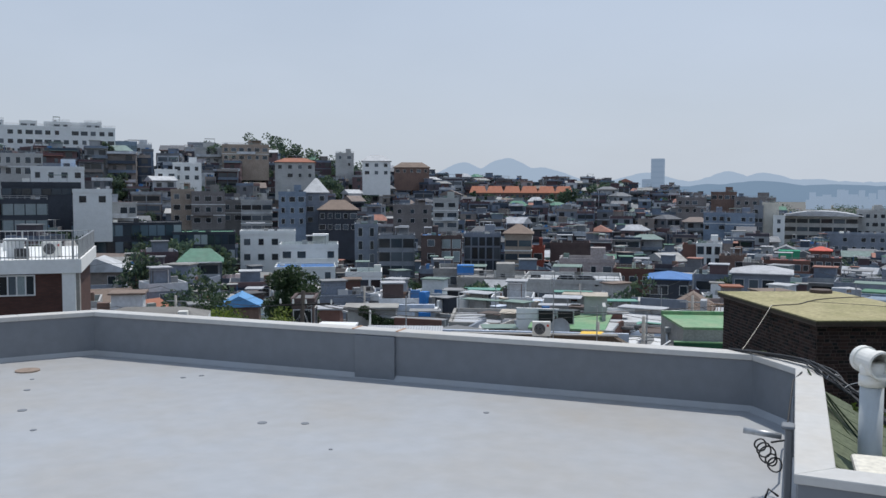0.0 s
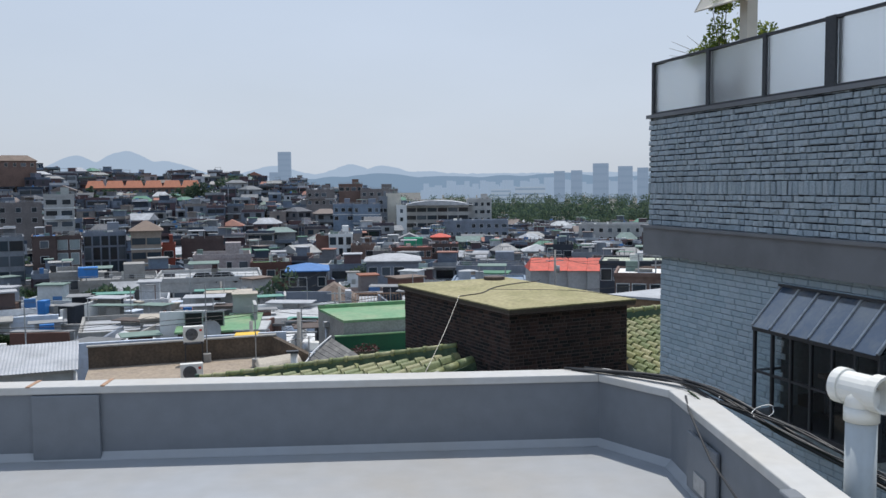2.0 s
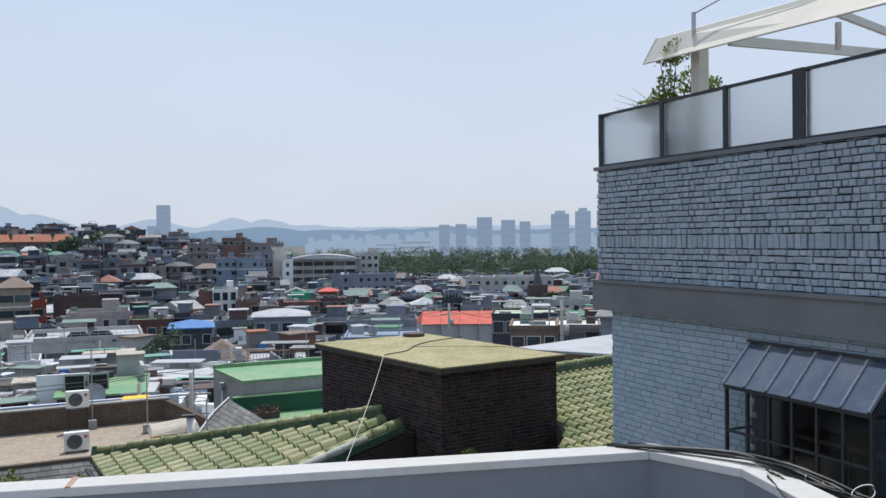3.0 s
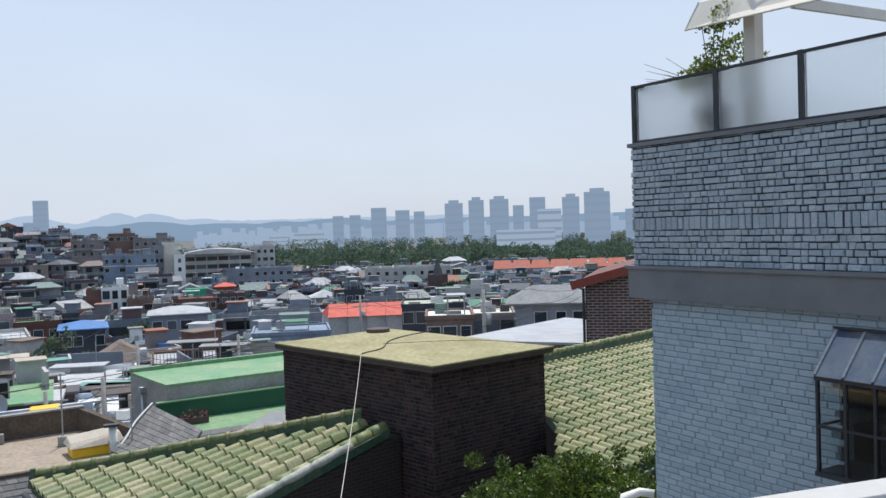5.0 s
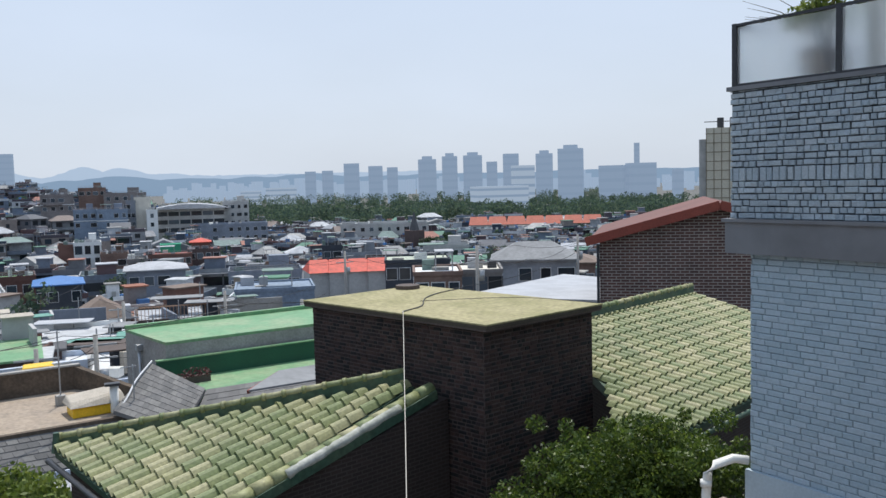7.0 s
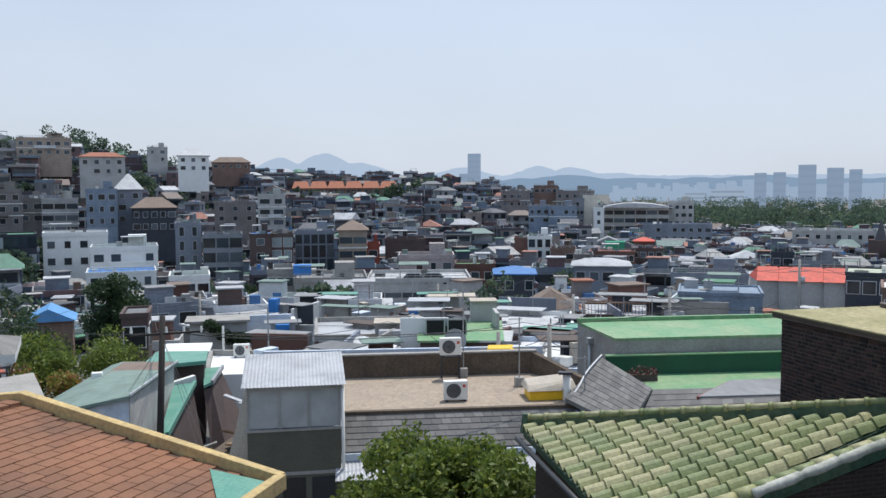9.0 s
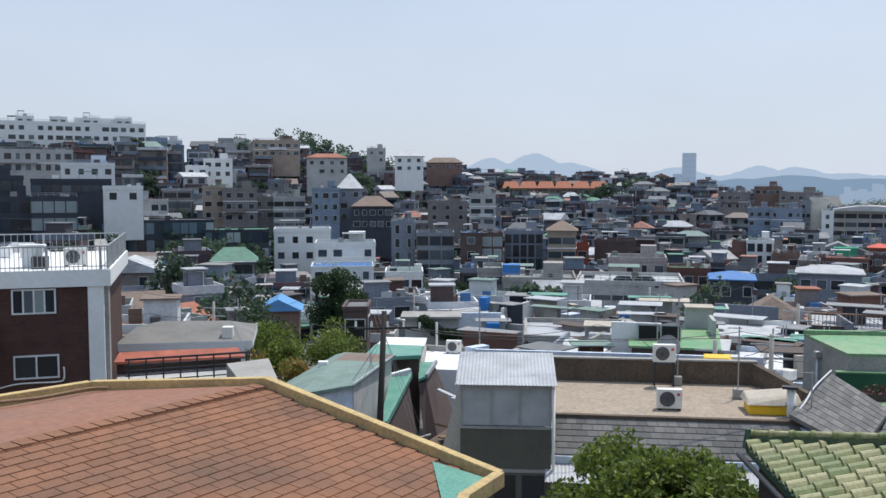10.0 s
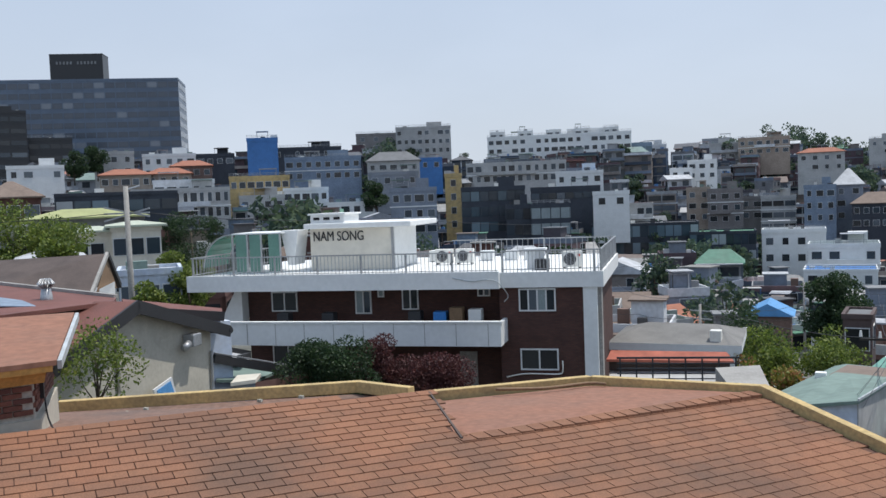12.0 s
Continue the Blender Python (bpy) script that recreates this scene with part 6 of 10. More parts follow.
    # hall with a curved white roof
    t = lm("school_hall", "wide grey institution building with a white vaulted roof", 1.3, 5.4, 330, -1.25, -2.9, 18, M["wall10"], M["roof3"], cols=6, glassy=True, win_h=1.5, head=False)
    x, y = polar(3.35, 338)
    g = Geo()
    ya = radians(facing(x, y))
    z = elev_z(-1.3, 330)
    prev = None
    ring = []
    for k in range(11):
        u = k / 10 * 2 - 1
        ring.append((u * 13.5, 1.7 * (1 - u * u)))
    for yy in (-11, 11):
        for a, hh in ring:
            g.v.append((x + a * math.cos(ya) - yy * math.sin(ya), y + a * math.sin(ya) + yy * math.cos(ya), z + 0.1 + hh))
    g.f = [(k, k + 1, k + 12, k + 11) for k in range(10)] + [tuple(range(10, -1, -1)), tuple(range(11, 22))]
    g.mi = [0] * len(g.f)
    part("vaulted_roof", g, M["white_metal"], t)
    lm("school_wing", "pale grey tower wing of the institution", 5.3, 6.9, 335, -0.9, -3.0, 14, M["wall10"], M["roof3"], cols=4)
    lm("school_wing", "low long wing with glazed fronts", 3.5, 8.0, 315, -2.3, -3.3, 12, M["wall9"], M["roof3"], cols=9, head=False)
    # estate with red roofs and red-roofed houses
    for k in range(7):
        b = 21.0 + k * 1.22
        x, y, zt = place(b + 0.6, 330, -2.85)
        ya = radians(facing(x, y))
        c, s = math.cos(ya), math.sin(ya)
        t = thing("row_house", (x, y, zt - 3), "white row house with a red tiled roof", "house", "white row houses below the park")
        TAKEN.append((x, y, 6))
        part("wall", Geo().box(x, y, zt - 9, zt, 6.8, 10, ya, bottom=False), M["white"], t)
        v = [(x + a * c - b2 * s, y + a * s + b2 * c, zt) for a, b2 in ((-3.6, -6), (3.6, -6), (3.6, 8), (-3.6, 8))]
        q1, q2 = (x - 3.0 * c, y - 3.0 * s), (x + 3.0 * c, y + 3.0 * s)
        v += [(*q1, zt + 2.8), (*q2, zt + 2.8)]
        part("roof", Geo().add(v, [(0, 1, 5, 4), (2, 3, 4, 5), (1, 2, 5), (3, 0, 4), (3, 2, 1, 0)]), M["salmon_roof"], t)
        for i in range(2):
            gw = Geo()
            win_on(gw, None, x, y, ya, 6.8, 10, 0, (i - 0.5) * 2.8, zt - 2.0, 1.2, 1.2)
            part("window", gw, M["win"], t)
    for k in range(5):
        b = 10.14 + k * 1.22
        x, y, zt = place(b + 0.5, 124, -5.42)
        ya = radians(facing(x, y, 8))
        c, s = math.cos(ya), math.sin(ya)
        t = thing("row_house", (x, y, zt - 3), "grey house with a bright red-orange roof", "house", "bright red roofs in the low town")
        TAKEN.append((x, y, 4))
        part("wall", Geo().box(x, y, zt - 7, zt, 3.3, 6, ya, bottom=False), M["wall10"], t)
        v = [(x + a * c - b2 * s, y + a * s + b2 * c, zt) for a, b2 in ((-1.8, -3.4), (1.8, -3.4), (1.8, 3.4), (-1.8, 3.4))]
        q1, q2 = (x - 1.2 * c, y - 1.2 * s), (x + 1.2 * c, y + 1.2 * s)
        v += [(*q1, zt + 1.5), (*q2, zt + 1.5)]
        part("roof", Geo().add(v, [(0, 1, 5, 4), (2, 3, 4, 5), (1, 2, 5), (3, 0, 4), (3, 2, 1, 0)]), M["red_roof_bright"], t)
    # church spire
    x, y, zt = place(17.3, 260, -1.9)
    t = thing("church_tower", (x, y, zt - 14), "dark brick church tower with a pointed spire", "church")
    TAKEN.append((x, y, 6))
    part("tower", Geo().box(x, y, zt - 20, zt - 5.5, 4.2, 4.2, 0.4), M["wall11"], t)
    part("spire", Geo().tube([(x, y, zt - 5.5), (x, y, zt)], 1.6, 8, r2=0.05), M["roof5"], t)
    lm("market_hall", "long low pale hall by the park", 12.6, 18.3, 300, -2.6, -3.7, 14, M["wall10"], M["roof3"], cols=10, head=False)
    # distant towers over the plain, haze put into their blue-grey glow
    tw = [(-7.25, -6.4, 2.25, 0.4, 1500), (-7.8, -7.2, 0.95, 0.2, 1500), (10.7, 11.4, 0.85, -1.2, 1300), (11.8, 12.5, 0.88, -1.2, 1300), (13.2, 14.2, 1.31, -1.4, 1200), (14.8, 15.7, 1.11, -1.4, 1200), (16.0, 16.7, 1.0, -1.4, 1200),
          (18.05, 19.2, 1.46, -1.2, 1150), (19.6, 20.6, 1.62, -1.2, 1150), (21.0, 22.2, 1.64, -1.2, 1150), (22.5, 23.2, 1.2, -1.2, 1150), (23.6, 24.6, 1.68, -1.2, 1250), (25.7, 26.8, 1.63, -1.2, 1150),
          (24.1, 25.6, 0.9, -1.2, 1050), (27.1, 28.75, 1.9, -1.3, 1000), (21.4, 25.1, -0.4, -1.9, 850), (29.7, 31.4, 0.74, -1.5, 1000), (31.4, 33.3, 0.85, -1.5, 1000), (32.0, 32.35, 2.13, 0.2, 1600),
          (34.3, 35.0, 0.4, -1.4, 1100), (36.2, 37.3, 1.85, -1.3, 1100), (8.2, 10.1, -0.15, -1.2, 1300), (6.6, 7.9, -0.3, -1.2, 1350), (37.6, 39.0, 1.0, -1.3, 1100)]
    for k, (b0, b1, e1, e0, r) in enumerate(tw):
        x, y = polar((b0 + b1) / 2, r)
        w = r * radians(b1 - b0)
        zt, zb = elev_z(e1, r), -30
        ya = radians(facing(x, y, 18 if k % 2 else -12))
        h = zt - zb
        c, s = math.cos(ya), math.sin(ya)
        t = thing("high_rise", (x, y, zb), "distant blue-grey high-rise tower beyond the park" if e1 > 0.5 else "distant pale block of flats beyond the park", "high-rise")
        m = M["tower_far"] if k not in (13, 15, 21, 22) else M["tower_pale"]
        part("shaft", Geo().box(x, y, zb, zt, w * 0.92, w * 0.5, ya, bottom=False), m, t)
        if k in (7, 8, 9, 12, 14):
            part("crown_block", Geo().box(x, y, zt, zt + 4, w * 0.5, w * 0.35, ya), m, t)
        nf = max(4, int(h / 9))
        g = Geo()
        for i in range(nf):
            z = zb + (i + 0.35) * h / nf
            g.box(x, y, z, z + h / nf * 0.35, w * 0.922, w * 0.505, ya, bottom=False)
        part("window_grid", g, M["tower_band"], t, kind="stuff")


M["yellowgreen"] = mat("faded_yellow_green_roof", (0.36, 0.38, 0.17), 0.8, stain_amt=0.4)
M["palegreen"] = mat("pale_green_roof_edge", (0.46, 0.50, 0.40), 0.8, stain_amt=0.3)
M["tan"] = mat("peach_tan_render", (0.36, 0.29, 0.235), 0.85, grain=3, stain=0.35, stain_amt=0.4, bump=0.1)
M["taupe"] = mat("taupe_render", (0.215, 0.195, 0.19), 0.85, grain=3, stain=0.35, stain_amt=0.4, bump=0.1)
M["pink"] = mat("pinkish_grey_render", (0.40, 0.355, 0.35), 0.85, grain=3, stain=0.35, stain_amt=0.4, bump=0.1)
M["bluegrey"] = mat("blue_grey_wall", (0.21, 0.27, 0.35), 0.8, grain=3, stain=0.35, stain_amt=0.4, bump=0.1)
M["wall3b"] = mat("brown_brick_and_render", (0.20, 0.13, 0.105), 0.85, grain=3, stain=0.35, stain_amt=0.4, bump=0.1)
M["sheet_green"] = mat("bright_green_netting", (0.03, 0.34, 0.19), 0.7, stain_amt=0.2)
M["bluesheet_light"] = mat("light_blue_sheet_roof", (0.10, 0.30, 0.58), 0.55, stain_amt=0.3)
M["hotel"] = mat("bronze_cladding", (0.115, 0.155, 0.215), 0.4, grain=0.5, grain_amt=0.1, stain=0.02, stain_amt=0.4, bump=0)
M["hotel_dark"] = mat("black_cladding", (0.02, 0.022, 0.026), 0.35, bump=0)
M["hotel_glass"] = mat("bronze_glass", (0.045, 0.05, 0.06), 0.15, bump=0, stain_amt=0, palette=[(0.075, 0.09, 0.115), (0.08, 0.098, 0.125), (0.07, 0.085, 0.11), (0.085, 0.10, 0.125), (0.075, 0.09, 0.115), (0.08, 0.095, 0.12), (0.078, 0.093, 0.118), (0.07, 0.085, 0.11), (0.09, 0.105, 0.13), (0.20, 0.22, 0.25)])
M["clutter_blue"] = mat("blue_plastic", (0.03, 0.20, 0.55), 0.45, bump=0)
M["orange_roof"] = mat("orange_clay_tiles", (0.34, 0.125, 0.07), 0.85, grain=2, stain_amt=0.4, bump=0)
M["salmon_roof"] = mat("faded_red_tiles", (0.38, 0.115, 0.075), 0.85, grain=2, stain_amt=0.3, bump=0)
M["red_roof_bright"] = mat("bright_red_sheet_roof", (0.55, 0.08, 0.05), 0.7, grain=2, stain_amt=0.3, bump=0)
# Haze sits in these colours and their emission; none of them is a lamp.
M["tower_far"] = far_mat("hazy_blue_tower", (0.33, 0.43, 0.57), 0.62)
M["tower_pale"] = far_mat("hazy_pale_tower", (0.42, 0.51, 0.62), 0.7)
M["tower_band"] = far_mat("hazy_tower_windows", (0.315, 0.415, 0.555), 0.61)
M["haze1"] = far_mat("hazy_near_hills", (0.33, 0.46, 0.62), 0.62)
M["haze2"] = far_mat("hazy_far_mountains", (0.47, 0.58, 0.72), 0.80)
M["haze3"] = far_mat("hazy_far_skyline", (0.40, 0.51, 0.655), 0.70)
build_landmarks()


def build_distance():
    """Mountains and the last skyline, flat shapes far beyond the town."""
    def ridge_line(name, material, r, b0, b1, base, peaks, rough, seed):
        g = Geo()
        n = 260
        for i in range(n + 1):
            b = b0 + (b1 - b0) * i / n
            e = base
            for pb, ph, pw in peaks:
                e = max(e, base + ph * math.exp(-((b - pb) / pw) ** 2))
            e += rough * noise.noise(Vector((b * 0.9, seed, 0))) + rough * 0.5 * noise.noise(Vector((b * 3.1, seed, 5)))
            x, y = polar(b, r)
            g.v += [(x, y, -60), (x, y, elev_z(e, r))]
        g.f = [(2 * i, 2 * i + 2, 2 * i + 3, 2 * i + 1) for i in range(n)]
        g.mi = [0] * n
        solo(name, g, material, kind="structure")
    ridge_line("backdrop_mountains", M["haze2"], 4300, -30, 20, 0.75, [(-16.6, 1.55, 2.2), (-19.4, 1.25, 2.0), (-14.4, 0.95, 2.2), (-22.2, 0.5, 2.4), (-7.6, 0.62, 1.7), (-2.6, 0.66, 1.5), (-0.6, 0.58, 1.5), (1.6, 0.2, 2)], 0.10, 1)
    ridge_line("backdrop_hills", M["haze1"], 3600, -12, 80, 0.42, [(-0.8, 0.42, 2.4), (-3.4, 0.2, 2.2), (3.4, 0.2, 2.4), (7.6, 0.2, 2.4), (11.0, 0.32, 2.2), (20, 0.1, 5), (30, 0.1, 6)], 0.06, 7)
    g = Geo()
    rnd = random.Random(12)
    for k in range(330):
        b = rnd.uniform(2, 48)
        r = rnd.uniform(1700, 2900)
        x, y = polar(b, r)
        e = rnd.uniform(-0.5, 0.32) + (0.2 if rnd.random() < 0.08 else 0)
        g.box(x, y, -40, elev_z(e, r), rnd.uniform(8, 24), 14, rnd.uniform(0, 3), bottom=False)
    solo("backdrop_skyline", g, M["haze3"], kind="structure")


build_distance()


# ---- the town ----
def sector_clear(x, y):
    """Keeps the near plots, which are built by hand, free."""
    r = math.hypot(x, y)
    b = math.degrees(math.atan2(x, y))
    if r < 46:
        return False
    if b < -27 and r < 66:
        return False
    if b < -14 and r < 72:
        return False
    if b > 16 and r < 60:
        return False
    return True


TOP_B = [-95, -58, -51, -41, -37, -31, -26, -20, -12, -8, -4, 0, 6, 30]
TOP_E = [3.6, 3.6, 3.1, 2.9, 3.2, 3.2, 1.9, 1.5, 1.2, 0.9, 0.6, -0.4, -1.9, -2.2]


CLUMPS = ((-39.2, 1.91, 210, 16), (-40.1, 1.60, 215, 10), (-34.9, 0.94, 245, 8), (-33.3, 0.94, 243, 8), (-36.7, 0.73, 235, 4), (-36.8, 0.93, 185, 4), (-39.0, 0.91, 190, 4), (-29.4, 0.63, 183, 3), (-29.4, 1.80, 350, 26), (-30.6, 1.29, 355, 10), (-28.2, 1.31, 350, 12), (-12.3, 0.57, 405, 6), (-10.8, 0.71, 405, 7), (-22.6, 0.78, 220, 4), (-16.7, 0.67, 255, 5), (-6.2, 0.67, 425, 8), (-25.8, 0.32, 355, 2), (-35.2, 0.33, 350, 2))
for bc, spread, r, n in CLUMPS:
    if n > 3:
        TAKEN.append((*polar(bc, r), 6.0 if n < 12 else 10.0))


for x, y in ((-53.6, 84.1), (-37.1, 67.3)):
    for k in (1.0, 0.93, 0.86):
        TAKEN.append((x * k, y * k, 4.0))


def build_town():
    rnd = random.Random(77)
    plots = []
    r = 50.0
    while r < 575:
        step = 6.9 + r * 0.0025
        nb = int(radians(150) * r / (step + 1.6))
        for i in range(nb):
            b = -100 + 150 * (i + rnd.uniform(0.2, 0.8)) / nb
            rr = r + rnd.uniform(-2.2, 2.2)
            x, y = polar(b, rr)
            rs = float(np.interp(b, SKY_B, SKY_R))
            if rr > rs + 6 or not sector_clear(x, y):
                continue
            if b > 8 and rr > 400:
                continue
            if rr > 80 and rnd.random() < 0.09:
                plots.append((x, y, rr, b, "tree"))
                continue
            w, d = (rnd.uniform(4.0, 7.0), rnd.uniform(4.0, 6.5)) if rr < 115 else (rnd.uniform(5.0, 9.0), rnd.uniform(5.0, 8.5))
            if not free(x, y, max(w, d) * 0.5, TAKEN):
                w, d = rnd.uniform(2.8, 4.2), rnd.uniform(2.8, 4.2)
            if free(x, y, max(w, d) * 0.5, TAKEN):
                plots.append((x, y, rr, b, (w, d)))
        r += step + 0.4
    plots.sort(key=lambda p: p[2])
    stuff = kit()
    count = 0
    trees = []
    for x, y, rr, b, what in plots:
        z = ground_z(x, y)
        if what == "tree":
            trees.append((x, y, z))
            continue
        w, d = what
        floors = rnd.choice([1, 2, 2, 3]) if rr > 150 else (rnd.choice([1, 1, 2]) if rr > 85 else 1)
        if rr > 240 and b < 0:
            floors = rnd.choice([2, 2, 3, 4])
        if b > 5:
            floors = min(floors, 2)
        top = float(np.interp(b, TOP_B, TOP_E)) - (0.35 if rnd.random() < 0.6 else 0)
        if -19.5 < b < -11 and 220 < rr < 440:
            top = -0.35
        if -51 < b < -41:
            top = 2.9
        while floors > 1 and z + floors * 2.9 + 0.8 > elev_z(top, rr):
            floors -= 1
        if z + floors * 2.9 + 0.8 > elev_z(top, rr) + 2.2:
            continue
        yaw = radians(facing(x, y, rnd.choice([0, 0, 0, 90, 14, -18, 35]) + rnd.uniform(-8, 8)))
        if count < 230:
            count += 1
            G = kit()
            house_geo(rnd, x, y, z, w, d, floors, yaw, G)
            wi = rnd.randrange(len(WALLS))
            ri = rnd.randrange(len(ROOFS))
            WN = ["grey rendered", "dark red-brown brick", "white painted", "blue-grey rendered", "taupe rendered", "white painted", "charcoal clad", "tan rendered", "red-brown brick", "grey concrete", "pale grey rendered", "dark brown brick"]
            RN = ["pale grey", "green painted", "dark grey", "whitish", "grey", "charcoal", "grey-green", "cream", "red-brown", "light grey", "brown"]
            t = thing("town_house", (x, y, z), "%s %s house with a %s roof" % (WN[wi], ["one-storey", "two-storey", "three-storey", "four-storey"][floors - 1], RN[ri]), "house")
            part("wall", G["wall"], M["wall%d" % wi], t)
            part("roof", G["roof"], M["roof%d" % ri], t)
            tr = M["wall%d" % wi] if rnd.random() < 0.5 else M["wall%d" % rnd.choice([2, 5, 10, 9])]
            for k, mm in (("trim", tr), ("head", M["wall%d" % wi]), ("clutter", M["clutter"])):
                if G[k].v:
                    part({"trim": "roof_parapet", "head": "stair_head", "clutter": "rooftop_clutter"}[k], G[k], mm, t, kind="stuff")
            # windows one by one on the nearest, joined further off
            if rr < 72:
                gw = G["win"]
                nwin = len(gw.v) // 8
                for i in range(nwin):
                    q = Geo()
                    q.v = gw.v[i * 8:i * 8 + 8]
                    q.f = [(4, 5, 6, 7), (0, 1, 5, 4), (1, 2, 6, 5), (2, 3, 7, 6), (3, 0, 4, 7)]
                    q.mi = [0] * 5
                    part("window", q, M["win"], t)
            elif G["win"].v:
                part("window_panes", G["win"], M["win"], t, kind="stuff")
            if G["frame"].v:
                part("window_frames", G["frame"], M["frame_white"], t, kind="stuff")
        else:
            house_geo(rnd, x, y, z, w, d, floors, yaw, stuff)
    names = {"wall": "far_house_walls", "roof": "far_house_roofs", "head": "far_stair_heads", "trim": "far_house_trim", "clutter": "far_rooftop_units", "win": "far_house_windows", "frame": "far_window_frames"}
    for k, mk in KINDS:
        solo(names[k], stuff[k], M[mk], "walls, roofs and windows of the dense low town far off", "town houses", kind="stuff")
    # trees of the town
    kinds = [tree("town_tree", (0, 0, -200 - i), 8.0, 3.6, 900, 0.55, M["leaf_far"] if i else M["leaf_dark"], "leafy green tree between the hillside houses", seed=30 + i, nblob=16) for i in range(3)]
    for i, (x, y, z) in enumerate(trees[:140]):
        q = rnd.uniform(0.55, 1.15)
        ob = copy_thing(kinds[i % 3], pose(x, y, z, 0, 0, rnd.uniform(0, 360)) @ Matrix.Diagonal((q, q, q, 1)))
        ob["group"] = "trees among the houses"
    for k in kinds:
        for o in list(k.children_recursive) + [k]:
            bpy.data.objects.remove(o)


build_town()


def build_woods():
    """Far woods: the park on the plain and the copses on the ridge."""
    rng = np.random.default_rng(5)
    rnd = random.Random(6)
    V, F, off = [], [], 0
    spots = []
    for _ in range(900):
        b, r = rnd.uniform(5, 46), rnd.uniform(420, 1050)
        spots.append((*polar(b, r), -27 if r > 640 else None, rnd.uniform(6.0, 11.0), 7.0))
    for _ in range(90):
        b, r = rnd.uniform(17, 30), rnd.uniform(250, 345)
        spots.append((*polar(b, r), None, rnd.uniform(3.5, 6.0), 3.5))
    for _ in range(110):
        b, r = rnd.uniform(8, 34), rnd.uniform(120, 400)
        spots.append((*polar(b, r), None, rnd.uniform(2.5, 5.0), 2.2))
    for _ in range(160):
        b, r = rnd.uniform(-2, 30), rnd.uniform(1050, 1350)
        spots.append((*polar(b, r), -27, 13, 12.0))
    for b0, b1, r, n, hh in ((-32.5, -26.0, 400, 34, 13), (-16.5, -13.5, 455, 7, 9), (-10.6, -8.9, 455, 8, 13), (-6.3, -4.0, 455, 10, 8), (-83, -73, 235, 26, 10), (-37.5, -35.5, 380, 3, 14), (-47, -40, 215, 14, 9), (-56.8, -55.4, 270, 4, 15), (-45.5, -43.0, 190, 8, 9), (-79, -70, 120, 10, 7), (-60, -54, 330, 6, 9), (0, 10, 390, 26, 10)):
        for _ in range(n):
            spots.append((*polar(rnd.uniform(b0, b1), r + rnd.uniform(-9, 9)), None, hh * rnd.uniform(0.6, 1.1), hh * 0.42))
    for bc, spread, r, n in CLUMPS:
        for _ in range(n):
            spots.append((*polar(bc + rnd.uniform(-1, 1) * spread, r + rnd.uniform(-6, 6)), None, rnd.uniform(8, 12), rnd.uniform(3.5, 5.5)))
    for _ in range(300):
        b, r = rnd.uniform(-85, 6), rnd.uniform(110, 430)
        if r < float(np.interp(b, SKY_B, SKY_R)):
            for _ in range(rnd.choice([1, 1, 2, 4])):
                spots.append((*polar(b + rnd.uniform(-0.8, 0.8), r + rnd.uniform(-5, 5)), None, rnd.uniform(4.0, 8.0), rnd.uniform(2.0, 3.4)))
    for b0, b1, r, n in ((-39.5, -34.5, 175, 22), (-44, -40, 205, 12), (-63, -60.5, 120, 8), (-33, -29, 205, 14), (-57, -55, 285, 5)):
        for _ in range(n):
            spots.append((*polar(rnd.uniform(b0, b1), r + rnd.uniform(-7, 7)), None, rnd.uniform(8, 12), 4.5))
    for x, y, z, h, sp in spots:
        z = ground_z(x, y) if z is None else z
        bl = [(x + rnd.uniform(-1, 1) * sp * 0.6, y + rnd.uniform(-1, 1) * sp * 0.6, z + h * rnd.uniform(0.3, 0.95), sp * rnd.uniform(0.3, 0.5)) for _ in range(6)]
        r = math.hypot(x, y)
        v, f = leaf_cloud(rng, bl, 110 if r > 450 else 240, 1.9 if r > 450 else 1.15, 0.7)
        V.append(v)
        F.append(f + off)
        off += len(v)
    ob = new("far_woods", np_mesh("far_woods", np.concatenate(V), np.concatenate(F), M["leaf_far"]))
    tagged(ob, "green broad-leaved woods of the park and the ridge far off", "woods", kind="stuff")


build_woods()


# ---- the near neighbours ----
class Frame:
    """Building axes: u along the front, v into the building, from a corner; angles in degrees from +x."""

    def __init__(self, x, y, deg):
        self.x, self.y, a = x, y, radians(deg)
        self.u, self.v = (math.cos(a), math.sin(a)), (-math.sin(a), math.cos(a))

    def p(self, u, v, z):
        return (self.x + self.u[0] * u + self.v[0] * v, self.y + self.u[1] * u + self.v[1] * v, z)

    def box(self, u0, u1, v0, v1, z0, z1, g=None, mi=0):
        g = g or Geo()
        lo = [self.p(u0, v0, z0), self.p(u1, v0, z0), self.p(u1, v1, z0), self.p(u0, v1, z0)]
        return g.hexa(lo, [(q[0], q[1], z1) for q in lo], mi)


